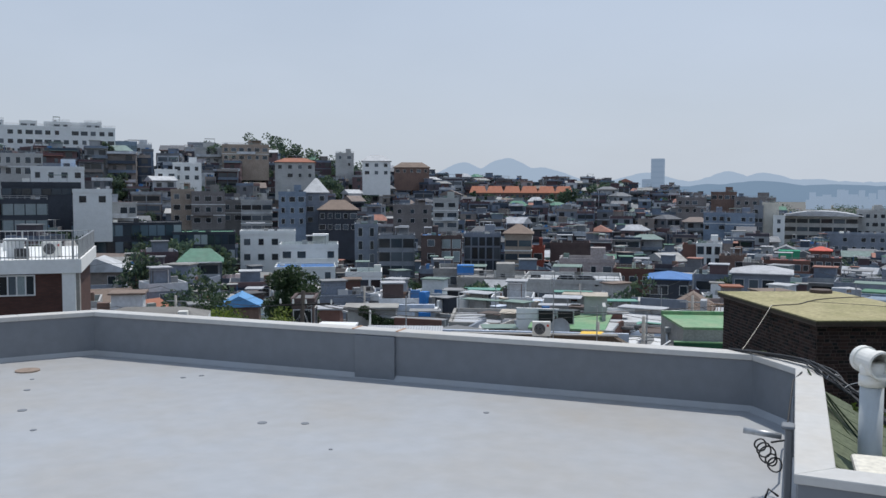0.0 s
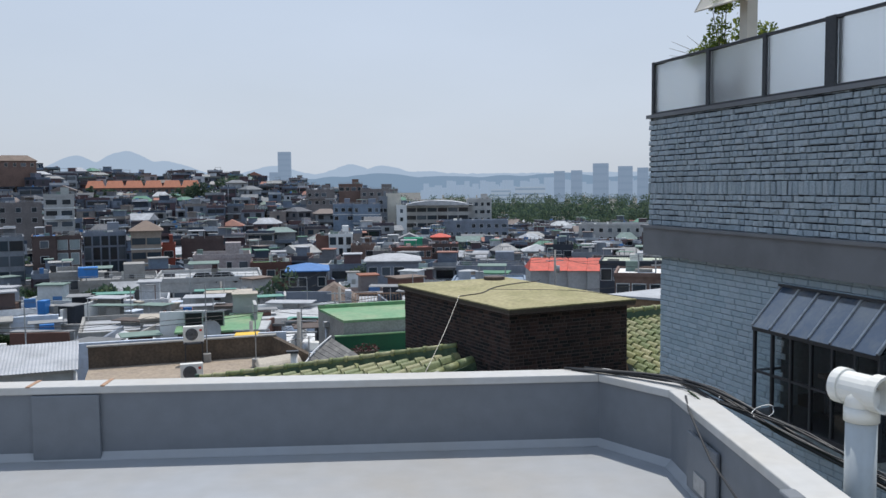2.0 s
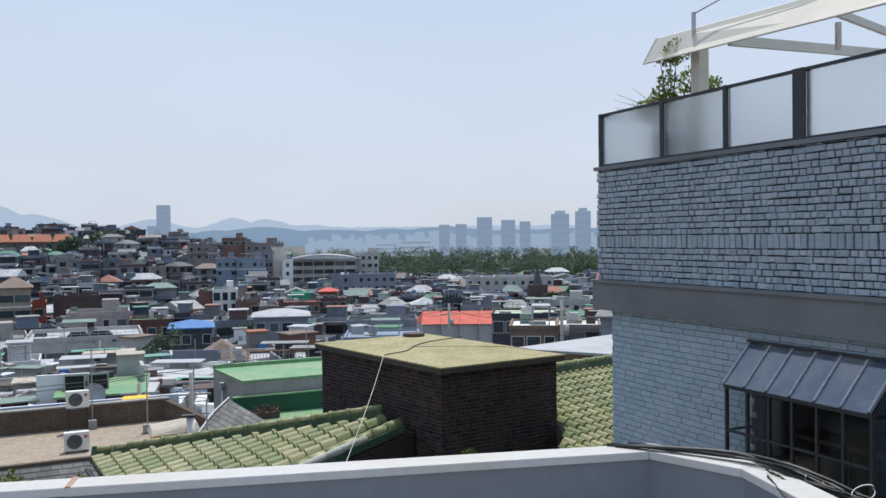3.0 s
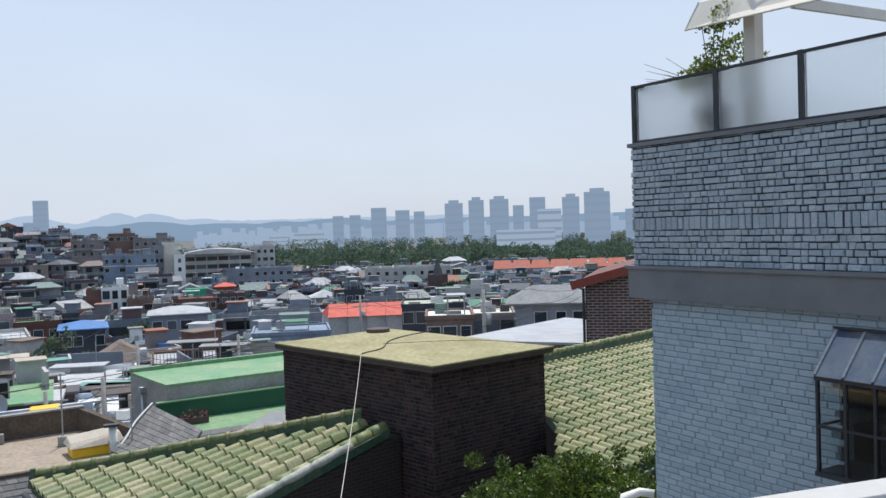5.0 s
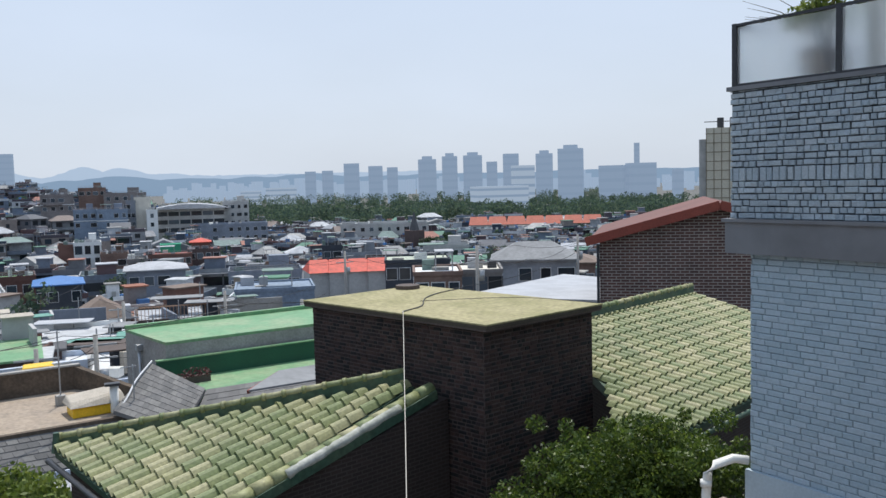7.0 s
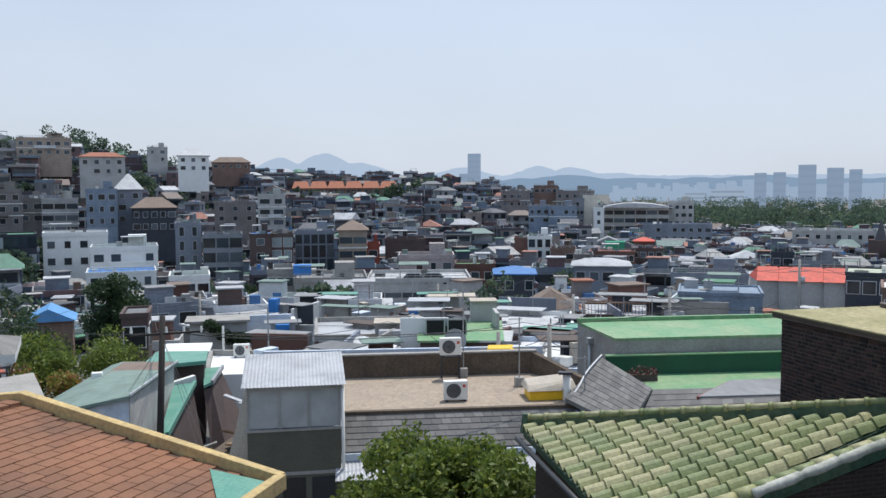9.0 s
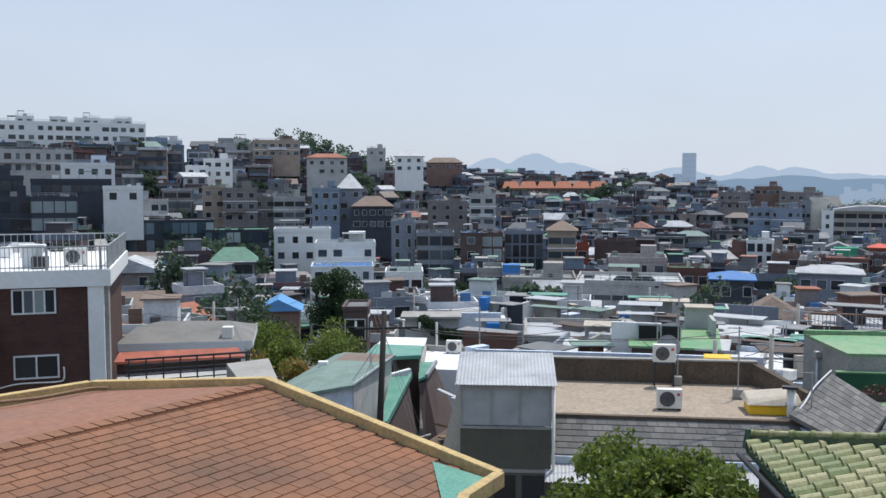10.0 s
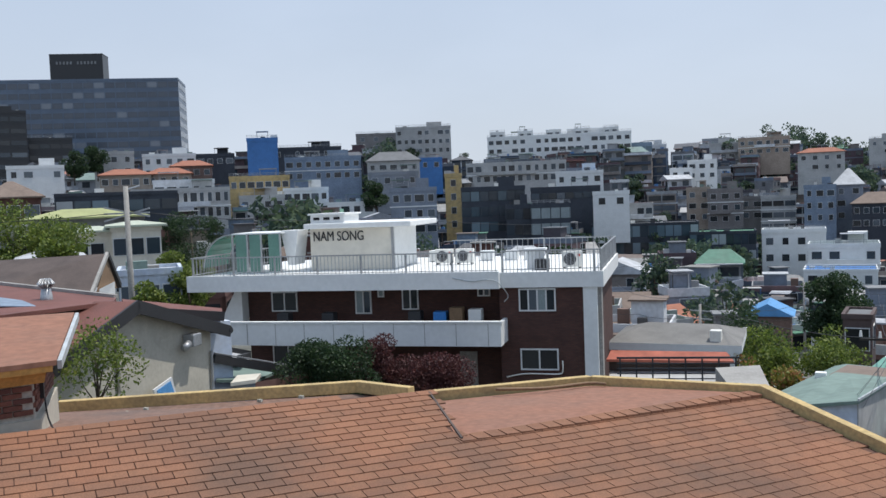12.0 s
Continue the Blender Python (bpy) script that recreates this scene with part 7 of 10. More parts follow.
def framed_window(fr, u0, u1, z0, z1, v, name="window", parent=None, lights=2, glass="win", label="white-framed sliding window", curtain=None):
    """A sliding window set on the wall plane v, its frame proud."""
    if parent is None:
        t = thing(name, fr.p(u0, v, z0), label, "window")
    else:
        t = new(name)
        t.parent = parent
        t.location = Vector(fr.p(u0, v, z0)) - base_of(parent)
        t = tagged(t)
    f = Geo()
    w = 0.05
    fr.box(u0, u1, v - 0.05, v + 0.02, z0, z0 + w, f)
    fr.box(u0, u1, v - 0.05, v + 0.02, z1 - w, z1, f)
    for k in range(lights + 1):
        a = u0 + (u1 - u0 - w) * k / lights
        fr.box(a, a + w, v - 0.048, v + 0.02, z0 + w, z1 - w, f)
    part("window_frame", f, M["frame_white"], t)
    for k in range(lights):
        a = u0 + (u1 - u0 - w) * k / lights + w
        b = u0 + (u1 - u0 - w) * (k + 1) / lights
        part("window_pane", fr.box(a, b, v - 0.02, v - 0.005, z0 + w, z1 - w), M[glass if (k + (curtain or 0)) % 2 == 0 else "win_bright"], t)
    return t


def ac_unit(fr, u, v, z, label="white outdoor air-conditioning unit with a round fan grille"):
    t = thing("air_conditioner_unit", fr.p(u, v, z), label, "air conditioner", "outdoor air-conditioning units")
    part("casing", fr.box(u - 0.42, u + 0.42, v - 0.15, v + 0.15, z + 0.06, z + 0.72), M["pvc"], t, bevel=0.02)
    c = Vector(fr.p(u - 0.08, v - 0.152, z + 0.39))
    d = Vector((fr.v[0], fr.v[1], 0))
    part("fan_recess", Geo().tube([c, c - d * 0.006], 0.25, 20), M["iron"], t)
    g = Geo()
    for r in (0.08, 0.14, 0.20, 0.255):
        pts = [c - d * 0.02 + Vector((fr.u[0] * math.cos(a) * r, fr.u[1] * math.cos(a) * r, math.sin(a) * r)) for a in [i * math.pi / 9 for i in range(19)]]
        g.tube(pts, 0.008, 5)
    part("fan_grille", g, M["zinc"], t)
    part("badge", fr.box(u + 0.24, u + 0.34, v - 0.157, v - 0.15, z + 0.5, z + 0.6), M["red_roof_bright"], t)
    for a in (-0.32, 0.32):
        part("foot", fr.box(u + a - 0.04, u + a + 0.04, v - 0.17, v + 0.17, z, z + 0.06), M["iron"], t)
    return t


def corrugated(fr, u0, u1, v0, v1, za, zb, pitch=0.12, h=0.02, th=0.012, along="v"):
    """Corrugated sheet sloping from za at v0 to zb at v1, ribs up the slope."""
    g = Geo()
    n = max(2, int((u1 - u0) / pitch) * 2)
    for k in range(n + 1):
        u = u0 + (u1 - u0) * k / n
        o = h if k % 2 else 0
        for v, z in ((v0, za), (v1, zb)):
            g.v.append(fr.p(u, v, z + o))
        for v, z in ((v0, za), (v1, zb)):
            g.v.append(fr.p(u, v, z + o - th))
    for k in range(n):
        a, b = 4 * k, 4 * k + 4
        g.f += [(a, b, b + 1, a + 1), (a + 2, a + 3, b + 3, b + 2), (a, a + 2, b + 2, b), (a + 1, b + 1, b + 3, a + 3)]
        g.mi += [0] * 4
    return g


def potted_row(fr, u0, u1, v, z, n, seed):
    rnd = random.Random(seed)
    for k in range(n):
        x, y, _ = fr.p(u0 + (u1 - u0) * (k + 0.5) / n, v, z)
        t = thing("potted_plant", (x, y, z), "leafy green plant in a dark pot on the roof terrace", "plant", "potted plants")
        part("pot", Geo().tube([(x, y, z), (x, y, z + 0.3)], 0.13, 10, r2=0.17), M["dark_roof"], t)
        v_, f_ = leaf_cloud(np.random.default_rng(seed + k), [(x - t.location.x, y - t.location.y, 0.5, 0.28)], 140, 0.14, 0.2)
        c = new("foliage", np_mesh("foliage", v_, f_, M["leaf"]))
        c.parent = t


def build_green_hall():
    # upper block: front corner, long front to the right
    fr = Frame(0.17, 38.35, 15.2)
    t = thing("green_roofed_hall", (0.17, 38.35, -9), "grey rendered hall with a weathered green painted flat roof", "building")
    side = Frame(-1.25, 42.35, 15.2)
    lo = [(0.17, 38.35, -9), fr.p(13, 0, -9), fr.p(13.5, 4.3, -9), (-1.25, 42.35, -9)]
    part("wall", Geo().hexa(lo, [(p[0], p[1], -4.24) for p in lo]), M["concrete"], t)
    part("roof_deck", Geo().hexa([(p[0], p[1], -4.235) for p in lo], [(p[0], p[1], -4.13) for p in lo]), M["green_paint"], t)
    part("rear_kerb", Geo().beam((-1.25, 42.3, -4.06), fr.p(13.5, 4.25, -4.06), 0.22, 0.18), M["green_paint"], t)
    part("down_pipe", Geo().tube([(-0.75, 40.6, -4.7), (-0.75, 40.6, -8)], 0.06, 8), M["zinc"], t, smooth=True)
    part("rain_head", Geo().box(-0.75, 40.6, -4.75, -4.5, 0.25, 0.25, 0.3), M["zinc"], t, bevel=0.02)
    # dark green recessed band and lower green deck
    t = thing("green_lower_roof", (0.8, 37.5, -9), "sunken green roof deck with a dark green upstand", "building")
    part("upstand", Geo().hexa([(-0.2, 38.0, -5.6), fr.p(13, -0.32, -5.6), fr.p(13, -0.02, -5.6), (0.1, 38.3, -5.6)], [(-0.2, 38.0, -4.78), fr.p(13, -0.32, -4.78), fr.p(13, -0.02, -4.78), (0.1, 38.3, -4.78)]), M["dark_green"], t)
    part("upstand_cap", Geo().beam((-0.2, 38.1, -4.76), fr.p(13, -0.25, -4.76), 0.25, 0.05), M["green_paint"], t)
    d = [(1.3, 35.75), fr.p(13, -2.4, 0)[:2], fr.p(13, -0.33, 0)[:2], (-0.2, 38.0)]
    part("deck", Geo().prism(d, -9, -5.5), M["green_paint"], t)
    # grey shingle hips round it
    def sh(name, a, b, c, dd, rows, cols, label):
        a, b, c, dd = map(Vector, (a, b, c, dd))
        r = thing(name, tuple(a), label, "roof")
        part("deck", Geo().slab(a, b, c, dd, 0.12), M["grey_shingle"], r)
        nrm = (b - a).cross(dd - a).normalized()
        nrm = nrm if nrm.z > 0 else -nrm
        g = Geo()
        for i in range(rows):
            for j in range(cols):
                o = 0.5 * (i % 2)
                u0, u1 = (j + o) / cols, min(1, (j + o + 0.965) / cols)
                v0, v1 = i / rows, (i + 1.0) / rows
                if u0 >= 1:
                    continue
                P = lambda u, v, up: a * (1 - u) * (1 - v) + b * u * (1 - v) + c * u * v + dd * (1 - u) * v + nrm * up
                g.hexa([P(u0, v0, 0.001), P(u1, v0, 0.001), P(u1, v1, 0.001), P(u0, v1, 0.001)], [P(u0, v0, 0.02), P(u1, v0, 0.02), P(u1, v1, 0.004), P(u0, v1, 0.004)])
        part("shingles", g, M["grey_shingle"], r, kind="stuff")
        return r
    sh("shingle_roof", (-1.65, 34.4, -5.55), (0.25, 31.6, -5.75), (1.35, 35.7, -5.42), (-0.35, 38.0, -4.80), 10, 12, "grey asphalt-shingle hip roof beside the green deck")
    sh("shingle_roof", (0.3, 31.6, -6.3), (9.5, 34.2, -6.3), (9.0, 37.6, -5.45), (1.38, 35.68, -5.45), 9, 22, "grey asphalt-shingle roof below the green deck")
    part("wall", Geo().prism([(-1.55, 34.6), (0.3, 31.9), (9.3, 34.4), (8.8, 37.5), (1.2, 35.6), (-0.3, 37.7)], -9.5, -5.9), M["bluewhite"], t)
    wire_run("white_rope", [(-0.35, 38.0, -4.72), (-0.9, 36.4, -5.02), (-1.2, 35.2, -5.32), (-1.5, 34.6, -5.6)], 0.035, M["cloth"], "white cord lying down the shingle hip")
    ch = thing("flue_pipe", (-1.61, 35.2, -6.2), "white flue pipe with a dark cowl", "flue")
    part("pipe", Geo().tube([(-1.61, 35.2, -6.3), (-1.61, 35.2, -4.86)], 0.14, 12), M["pvc"], ch, smooth=True)
    part("cowl", Geo().box(-1.66, 35.1, -4.86, -4.78, 0.48, 0.3, 0.1), M["iron"], ch)
    g = Geo().slab((2.2, 30.6, -4.45), (6.8, 32.0, -4.5), (6.6, 33.2, -4.3), (3.4, 32.3, -4.3), 0.06)
    solo("lean_to_sheet", g, M["roof0"], "white sheet roof with a red edge below the shingles", "roof", loc=(2.2, 30.6, -4.5))
    solo("sheet_edge", Geo().beam((2.2, 30.6, -4.50), (3.4, 32.3, -4.36), 0.05, 0.1), M["red_trim"], "red wooden edge board of the sheet roof", "edge board", loc=(2.2, 30.6, -4.5))
    fx, fy = 1.1, 37.3
    fl = thing("flower_box", (fx, fy, -5.5), "planter box with red flowers on the green deck", "planter")
    part("box", Geo().box(fx, fy, -5.5, -5.25, 1.1, 0.3, 0.3), M["dark_roof"], fl)
    v_, f_ = leaf_cloud(np.random.default_rng(3), [(0, 0, 0.35, 0.3), (0.35, 0.1, 0.3, 0.25), (-0.35, -0.1, 0.3, 0.25)], 200, 0.12, 0.3)
    c = new("flowers", np_mesh("flowers", v_, f_, M["leaf_red"]))
    c.parent = fl


def build_terrace():
    fr = Frame(-8.97, 32.48, 15.3)
    t = thing("terrace_house", (-8.97, 32.48, -9), "low house with a flaking screed terrace and mouldy parapet", "house")
    part("terrace_floor", fr.box(0, 8.4, 0, 5.2, -9, -5.8), M["sandy"], t)
    part("rear_parapet", fr.box(0, 7.7, 5.2, 5.4, -5.9, -4.92), M["brown_concrete"], t)
    part("parapet_cap", fr.box(-0.05, 7.75, 5.15, 5.45, -4.92, -4.86), M["concrete"], t)
    lo = [fr.p(7.5, 5.2, -5.9), fr.p(8.9, 2.8, -5.9), fr.p(9.1, 2.9, -5.9), fr.p(7.7, 5.4, -5.9)]
    part("side_parapet", Geo().hexa(lo, [(p[0], p[1], z) for p, z in zip(lo, (-4.92, -5.5, -5.5, -4.92))]), M["brown_concrete"], t)
    part("front_kerb", fr.box(0, 8.6, -0.22, 0.0, -6.1, -5.74), M["brown_concrete"], t)
    # shingled front slope
    a, b, c, d = fr.p(0, -1.35, -6.75), fr.p(9.4, -1.3, -6.75), fr.p(8.7, -0.22, -5.86), fr.p(0, -0.22, -5.86)
    part("front_slope", Geo().slab(a, b, c, d, 0.1), M["grey_shingle"], t)
    A, B, C, D = map(Vector, (a, b, c, d))
    g = Geo()
    for i in range(6):
        for j in range(27):
            o = 0.5 * (i % 2)
            u0, u1, v0, v1 = (j + o) / 27, min(1, (j + o + 0.95) / 27), i / 6, (i + 1) / 6
            if u0 >= 1:
                continue
            P = lambda u, v, up: A * (1 - u) * (1 - v) + B * u * (1 - v) + C * u * v + D * (1 - u) * v + Vector((0, 0, up))
            g.hexa([P(u0, v0, 0.001), P(u1, v0, 0.001), P(u1, v1, 0.001), P(u0, v1, 0.001)], [P(u0, v0, 0.03), P(u1, v0, 0.03), P(u1, v1, 0.006), P(u0, v1, 0.006)])
    part("shingles", g, M["grey_shingle"], t, kind="stuff")
    part("eave_board", fr.box(0, 9.4, -1.42, -1.35, -7.0, -6.78), M["bluewhite"], t)
    part("front_wall", fr.box(0, 9.3, -1.2, -0.3, -9.5, -6.9), M["concrete"], t)
    aw = solo("corrugated_awning", corrugated(fr, -0.2, 6.6, -2.3, -1.35, -7.35, -7.0), M["white_metal"], "pale corrugated sheet awning under the shingled eave", "awning", loc=fr.p(0, -2, -7.3))
    for k in range(5):
        framed_window(fr, 0.5 + k * 1.3, 1.6 + k * 1.3, -8.9, -7.5, -1.22, lights=2, label="dark window under the corrugated awning")
    ac_unit(fr, 3.95, 1.1, -5.8)
    ac_unit(fr, 4.2, 4.6, -4.9, "white outdoor air-conditioning unit on the terrace parapet")
    st = thing("unit_stand", fr.p(4.2, 4.6, -5.8), "steel stand carrying an air-conditioning unit", "stand")
    for a, b2 in ((3.85, 4.45), (4.55, 4.45), (3.85, 4.75), (4.55, 4.75)):
        part("leg", fr.box(a - 0.02, a + 0.02, b2 - 0.02, b2 + 0.02, -5.8, -4.94), M["iron"], st)
    part("rack_top", fr.box(3.78, 4.62, 4.42, 4.78, -4.94, -4.90), M["iron"], st)
    for k, (u, v, hh) in enumerate(((6.6, 3.0, 2.6), (8.35, 0.3, 1.6), (4.75, 4.9, 3.4))):
        p = thing("antenna_pole", fr.p(u, v, -5.8), "thin steel aerial pole in a concrete foot", "pole", "poles on the terrace")
        part("mast", Geo().tube([fr.p(u, v, -5.8), fr.p(u, v, -5.8 + hh)], 0.025, 8), M["zinc"], p)
        part("foot", fr.box(u - 0.16, u + 0.16, v - 0.16, v + 0.16, -5.8, -5.45), M["concrete"], p, bevel=0.02)
        part("cross_bar", Geo().beam(fr.p(u - 0.4, v, -5.86 + hh), fr.p(u + 0.1, v, -5.86 + hh), 0.03), M["zinc"], p)
    bx = thing("covered_crate", fr.p(7.3, 1.2, -5.8), "dusty tarpaulin over a yellow plastic crate", "crate")
    part("crate", fr.box(6.5, 8.1, 0.7, 1.6, -5.8, -5.45), M["yellow"], bx, bevel=0.03)
    lo = [fr.p(6.4, 0.6, -5.46), fr.p(8.2, 0.6, -5.46), fr.p(8.2, 1.9, -5.46), fr.p(6.4, 1.9, -5.46)]
    hi = [fr.p(6.5, 0.9, -5.30), fr.p(8.1, 0.9, -5.12), fr.p(8.1, 1.7, -5.05), fr.p(6.5, 1.7, -5.2)]
    part("tarpaulin", Geo().hexa(lo, hi), M["tarp"], bx, bevel=0.04)
    rf = solo("loose_sheet", fr.box(8.6, 9.3, -0.5, 0.2, -5.74, -5.70), M["white_metal"], "white sheet lying on the shingle slope", "sheet", loc=fr.p(8.6, -0.5, -5.74))
    # blue-white wall behind, yellow cover
    f2 = Frame(-14.2, 39.2, 13.5)
    solo("blue_wall", f2.box(0, 11.8, 0, 0.2, -9, -5.15), M["bluewhite"], "patchy blue-white washed wall behind the terrace", "wall", loc=f2.p(0, 0, -9))
    yc = thing("yellow_cover", f2.p(9.3, -0.4, -6.2), "bright yellow tarpaulin cover on a frame", "cover")
    part("cover", Geo().hexa([f2.p(9.2, -0.6, -5.7), f2.p(10.9, -0.6, -5.7), f2.p(10.9, 0.6, -5.7), f2.p(9.2, 0.6, -5.7)], [f2.p(9.4, -0.4, -5.12), f2.p(10.3, -0.4, -5.12), f2.p(10.6, 0.4, -5.12), f2.p(9.5, 0.4, -5.12)]), M["yellow"], yc, bevel=0.05)
    part("stand", f2.box(9.3, 10.7, -0.5, 0.5, -9, -5.71), M["concrete"], yc)


def build_lift_house():
    fr = Frame(-11.25, 29.93, 18.3)
    t = thing("glazed_stair_house", (-11.25, 29.93, -9), "olive sheet-clad stair house with milky glazed upper windows", "building")
    part("cladding", fr.box(0, 2.86, 0, 2.2, -9.5, -5.80), M["olive_metal"], t)
    g = Geo()
    for k in range(24):
        fr.box(k * 0.119 + 0.02, k * 0.119 + 0.05, -0.018, 0.0, -7.1, -5.86, g)
    part("cladding_ribs", g, M["olive_metal"], t, kind="stuff")
    part("sill_band", fr.box(-0.04, 2.9, -0.05, 2.22, -5.86, -5.78), M["zinc"], t)
    part("inner_core", fr.box(0.12, 2.74, 0.15, 2.1, -5.78, -4.5), M["pane_grey"], t)
    for k, (a, b) in enumerate(((0.06, 0.95), (1.0, 1.85), (1.9, 2.8))):
        part("window_pane", fr.box(a, b, 0.02, 0.035, -5.76, -4.56), M["pane_grey"], t)
    for a in (0.0, 0.95, 1.85, 2.80):
        part("mullion", fr.box(a, a + 0.06, -0.01, 0.06, -5.78, -4.5), M["zinc"], t)
    part("corner_pipe", Geo().tube([fr.p(2.93, -0.05, -4.5), fr.p(2.93, -0.05, -9)], 0.05, 10), M["pvc"], t, smooth=True)
    part("head_rail", fr.box(-0.02, 2.88, -0.03, 2.2, -4.56, -4.48), M["zinc"], t)
    part("roof_sheet", corrugated(fr, -0.15, 3.02, -0.25, 2.4, -4.42, -3.88, 0.11, 0.018), M["white_metal"], t)
    part("gable_fill", Geo().hexa([fr.p(0, -0.1, -4.48), fr.p(2.86, -0.1, -4.48), fr.p(2.86, 2.3, -4.48), fr.p(0, 2.3, -4.48)], [fr.p(0, -0.1, -4.42), fr.p(2.86, -0.1, -4.42), fr.p(2.86, 2.3, -3.94), fr.p(0, 2.3, -3.94)]), M["white_metal"], t)
    for k in range(3):
        part("lower_window", fr.box(0.15 + k * 0.9, 0.85 + k * 0.9, -0.03, 0.0, -8.8, -7.35), M["win"], t)
    part("lintel", fr.box(-0.02, 2.88, -0.04, 0.0, -7.25, -7.15), M["zinc"], t)


def build_left_group():
    # white and grey gabled house with a side wall towards us
    t = thing("grey_gable_house", (-15.3, 28.0, -9), "pale grey rendered house with a worn grey-green sheet roof", "house")
    eave, corner, verge, back = (-16.07, 28.03, -4.81), (-14.05, 28.06, -4.34), (-17.45, 38.12, -5.42), (-20.83, 39.74, -5.85)
    low = (-19.54, 32.33, -5.76)
    part("roof_sheet", Geo().slab(eave, corner, verge, back, 0.10), M["roof6"], t)
    part("roof_wing", Geo().slab(low, eave, back, (-22.21, 41.26, -6.34), 0.10), M["roof6"], t)
    def foot(p, dx=0.0, dy=0.0, dz=0.0):
        return (p[0] + dx, p[1] + dy, p[2] + dz)
    a, b, c, d = foot(eave, 0.3, 0.2, -0.1), foot(corner, -0.12, 0.15, -0.1), foot(verge, -0.15, -0.1, -0.1), foot(back, 0.3, -0.3, -0.1)
    part("front_wall", Geo().hexa([(a[0], a[1], -9), (b[0], b[1], -9), (b[0] - 0.3, b[1] + 0.4, -9), (a[0] - 0.3, a[1] + 0.4, -9)], [a, b, (b[0] - 0.3, b[1] + 0.4, b[2] - 0.05), (a[0] - 0.3, a[1] + 0.4, a[2] - 0.05)]), M["bluewhite"], t)
    part("side_wall", Geo().hexa([(b[0] + 0.02, b[1] + 0.02, -9), (c[0], c[1], -9), (c[0] - 0.3, c[1], -9), (b[0] - 0.28, b[1] + 0.02, -9)], [foot(b, 0.02, 0.02), c, foot(c, -0.3), foot(b, -0.28, 0.02)]), M["wall10"], t)
    part("verge_trim", Geo().beam(foot(corner, 0, 0, 0.02), foot(verge, 0, 0, 0.02), 0.05, 0.07), M["pvc_grey"], t)
    part("roof_patch", Geo().slab((-19.43, 35.94, -5.55), (-16.84, 35.07, -5.23), (-17.34, 37.73, -5.34), (-20.30, 38.89, -5.69), 0.04), M["roof10"], t)
    part("roof_vent", Geo().box(*(-19.67, 35.79, -5.68)[:2], -5.75, -5.45, 0.4, 0.3, 0.4), M["white"], t, bevel=0.02)
    # mint roofs stepping down
    t = thing("mint_roof_house", (-17.5, 38, -9), "dark brick house with mint green painted roof terraces", "house")
    part("upper_block", Geo().prism([(-18.28, 39.50, -6.05)[:2], (-17.31, 40.28, -6.15)[:2], (-18.92, 44.05, -6.97)[:2], (-20.09, 43.51, -6.93)[:2]], -9.5, -5.95), M["wall11"], t)
    part("upper_roof", Geo().slab((-19.23, 38.33, -5.73), (-16.95, 39.68, -5.69), (-18.00, 42.28, -5.77), (-20.11, 41.49, -5.71), 0.16), M["mint"], t)
    part("white_roof", Geo().slab((-20.25, 41.64, -5.82), (-18.03, 42.48, -5.83), (-19.11, 45.28, -5.95), (-21.14, 44.55, -5.92), 0.12), M["white"], t)
    part("white_band", Geo().beam((-17.85, 38.37, -6.49), (-17.21, 39.12, -6.34), 0.25, 0.28), M["white"], t)
    part("lower_roof", Geo().slab((-14.61, 30.82, -6.49), (-14.59, 31.28, -6.42), (-17.03, 38.65, -6.40), (-17.74, 38.20, -6.45), 0.15), M["mint"], t)
    part("lower_wall", Geo().hexa([(-14.8, 31.4, -9.4), (-14.4, 31.6, -9.4), (-16.6, 38.6, -9.4), (-17.2, 38.4, -9.4)], [(-14.67, 31.02, -6.79), (-14.65, 31.36, -6.72), (-17.03, 38.54, -6.68), (-17.67, 38.23, -6.75)]), M["wall11"], t)
    part("kerb", Geo().beam((-14.57, 31.29, -6.44), (-17.03, 38.76, -6.43), 0.12, 0.20), M["mint"], t)
    part("rear_roof", Geo().slab((-16.80, 39.08, -6.63), (-16.57, 39.41, -6.54), (-17.42, 42.53, -6.54), (-18.20, 42.19, -6.57), 0.12), M["mint"], t)
    part("rear_kerb", Geo().beam((-16.57, 39.41, -6.56), (-17.42, 42.53, -6.54), 0.12, 0.18), M["zinc"], t)
    part("rear_wall", Geo().hexa([(-16.2, 38.4, -9.4), (-15.6, 38.6, -9.4), (-16.0, 42.0, -9.4), (-16.8, 42.0, -9.4)], [(-16.85, 39.18, -6.85), (-16.64, 39.49, -6.78), (-17.47, 42.51, -6.77), (-18.15, 42.21, -6.80)]), M["wall11"], t)
    # white flat roof with an air conditioner and pipes
    t = thing("white_roof_house", (-16, 46, -9), "low building with a white painted flat roof", "house")
    z = -7.42
    ring = [(-19.11, 44.53), (-16.73, 45.19), (-17.5, 49.64), (-21.02, 49.36)]
    part("roof_deck", Geo().prism(ring, -10, z), M["white"], t)
    for i in (1, 2, 3):
        p, q = ring[i], ring[(i + 1) % 4]
        part("kerb", Geo().beam((*p, z + 0.12), (*q, z + 0.12), 0.22, 0.35), M["concrete"], t)
    ac_unit(Frame(*Vector(ring[2]).lerp(Vector(ring[3]), 0.5), 15), 0, -0.4, z)
    part("vent_pipe", Geo().tube([(*Vector(ring[2]).lerp(Vector(ring[3]), 0.8), z), (*Vector(ring[2]).lerp(Vector(ring[3]), 0.8), z + 1.6)], 0.07, 8), M["pvc"], t)
    rnd = random.Random(21)
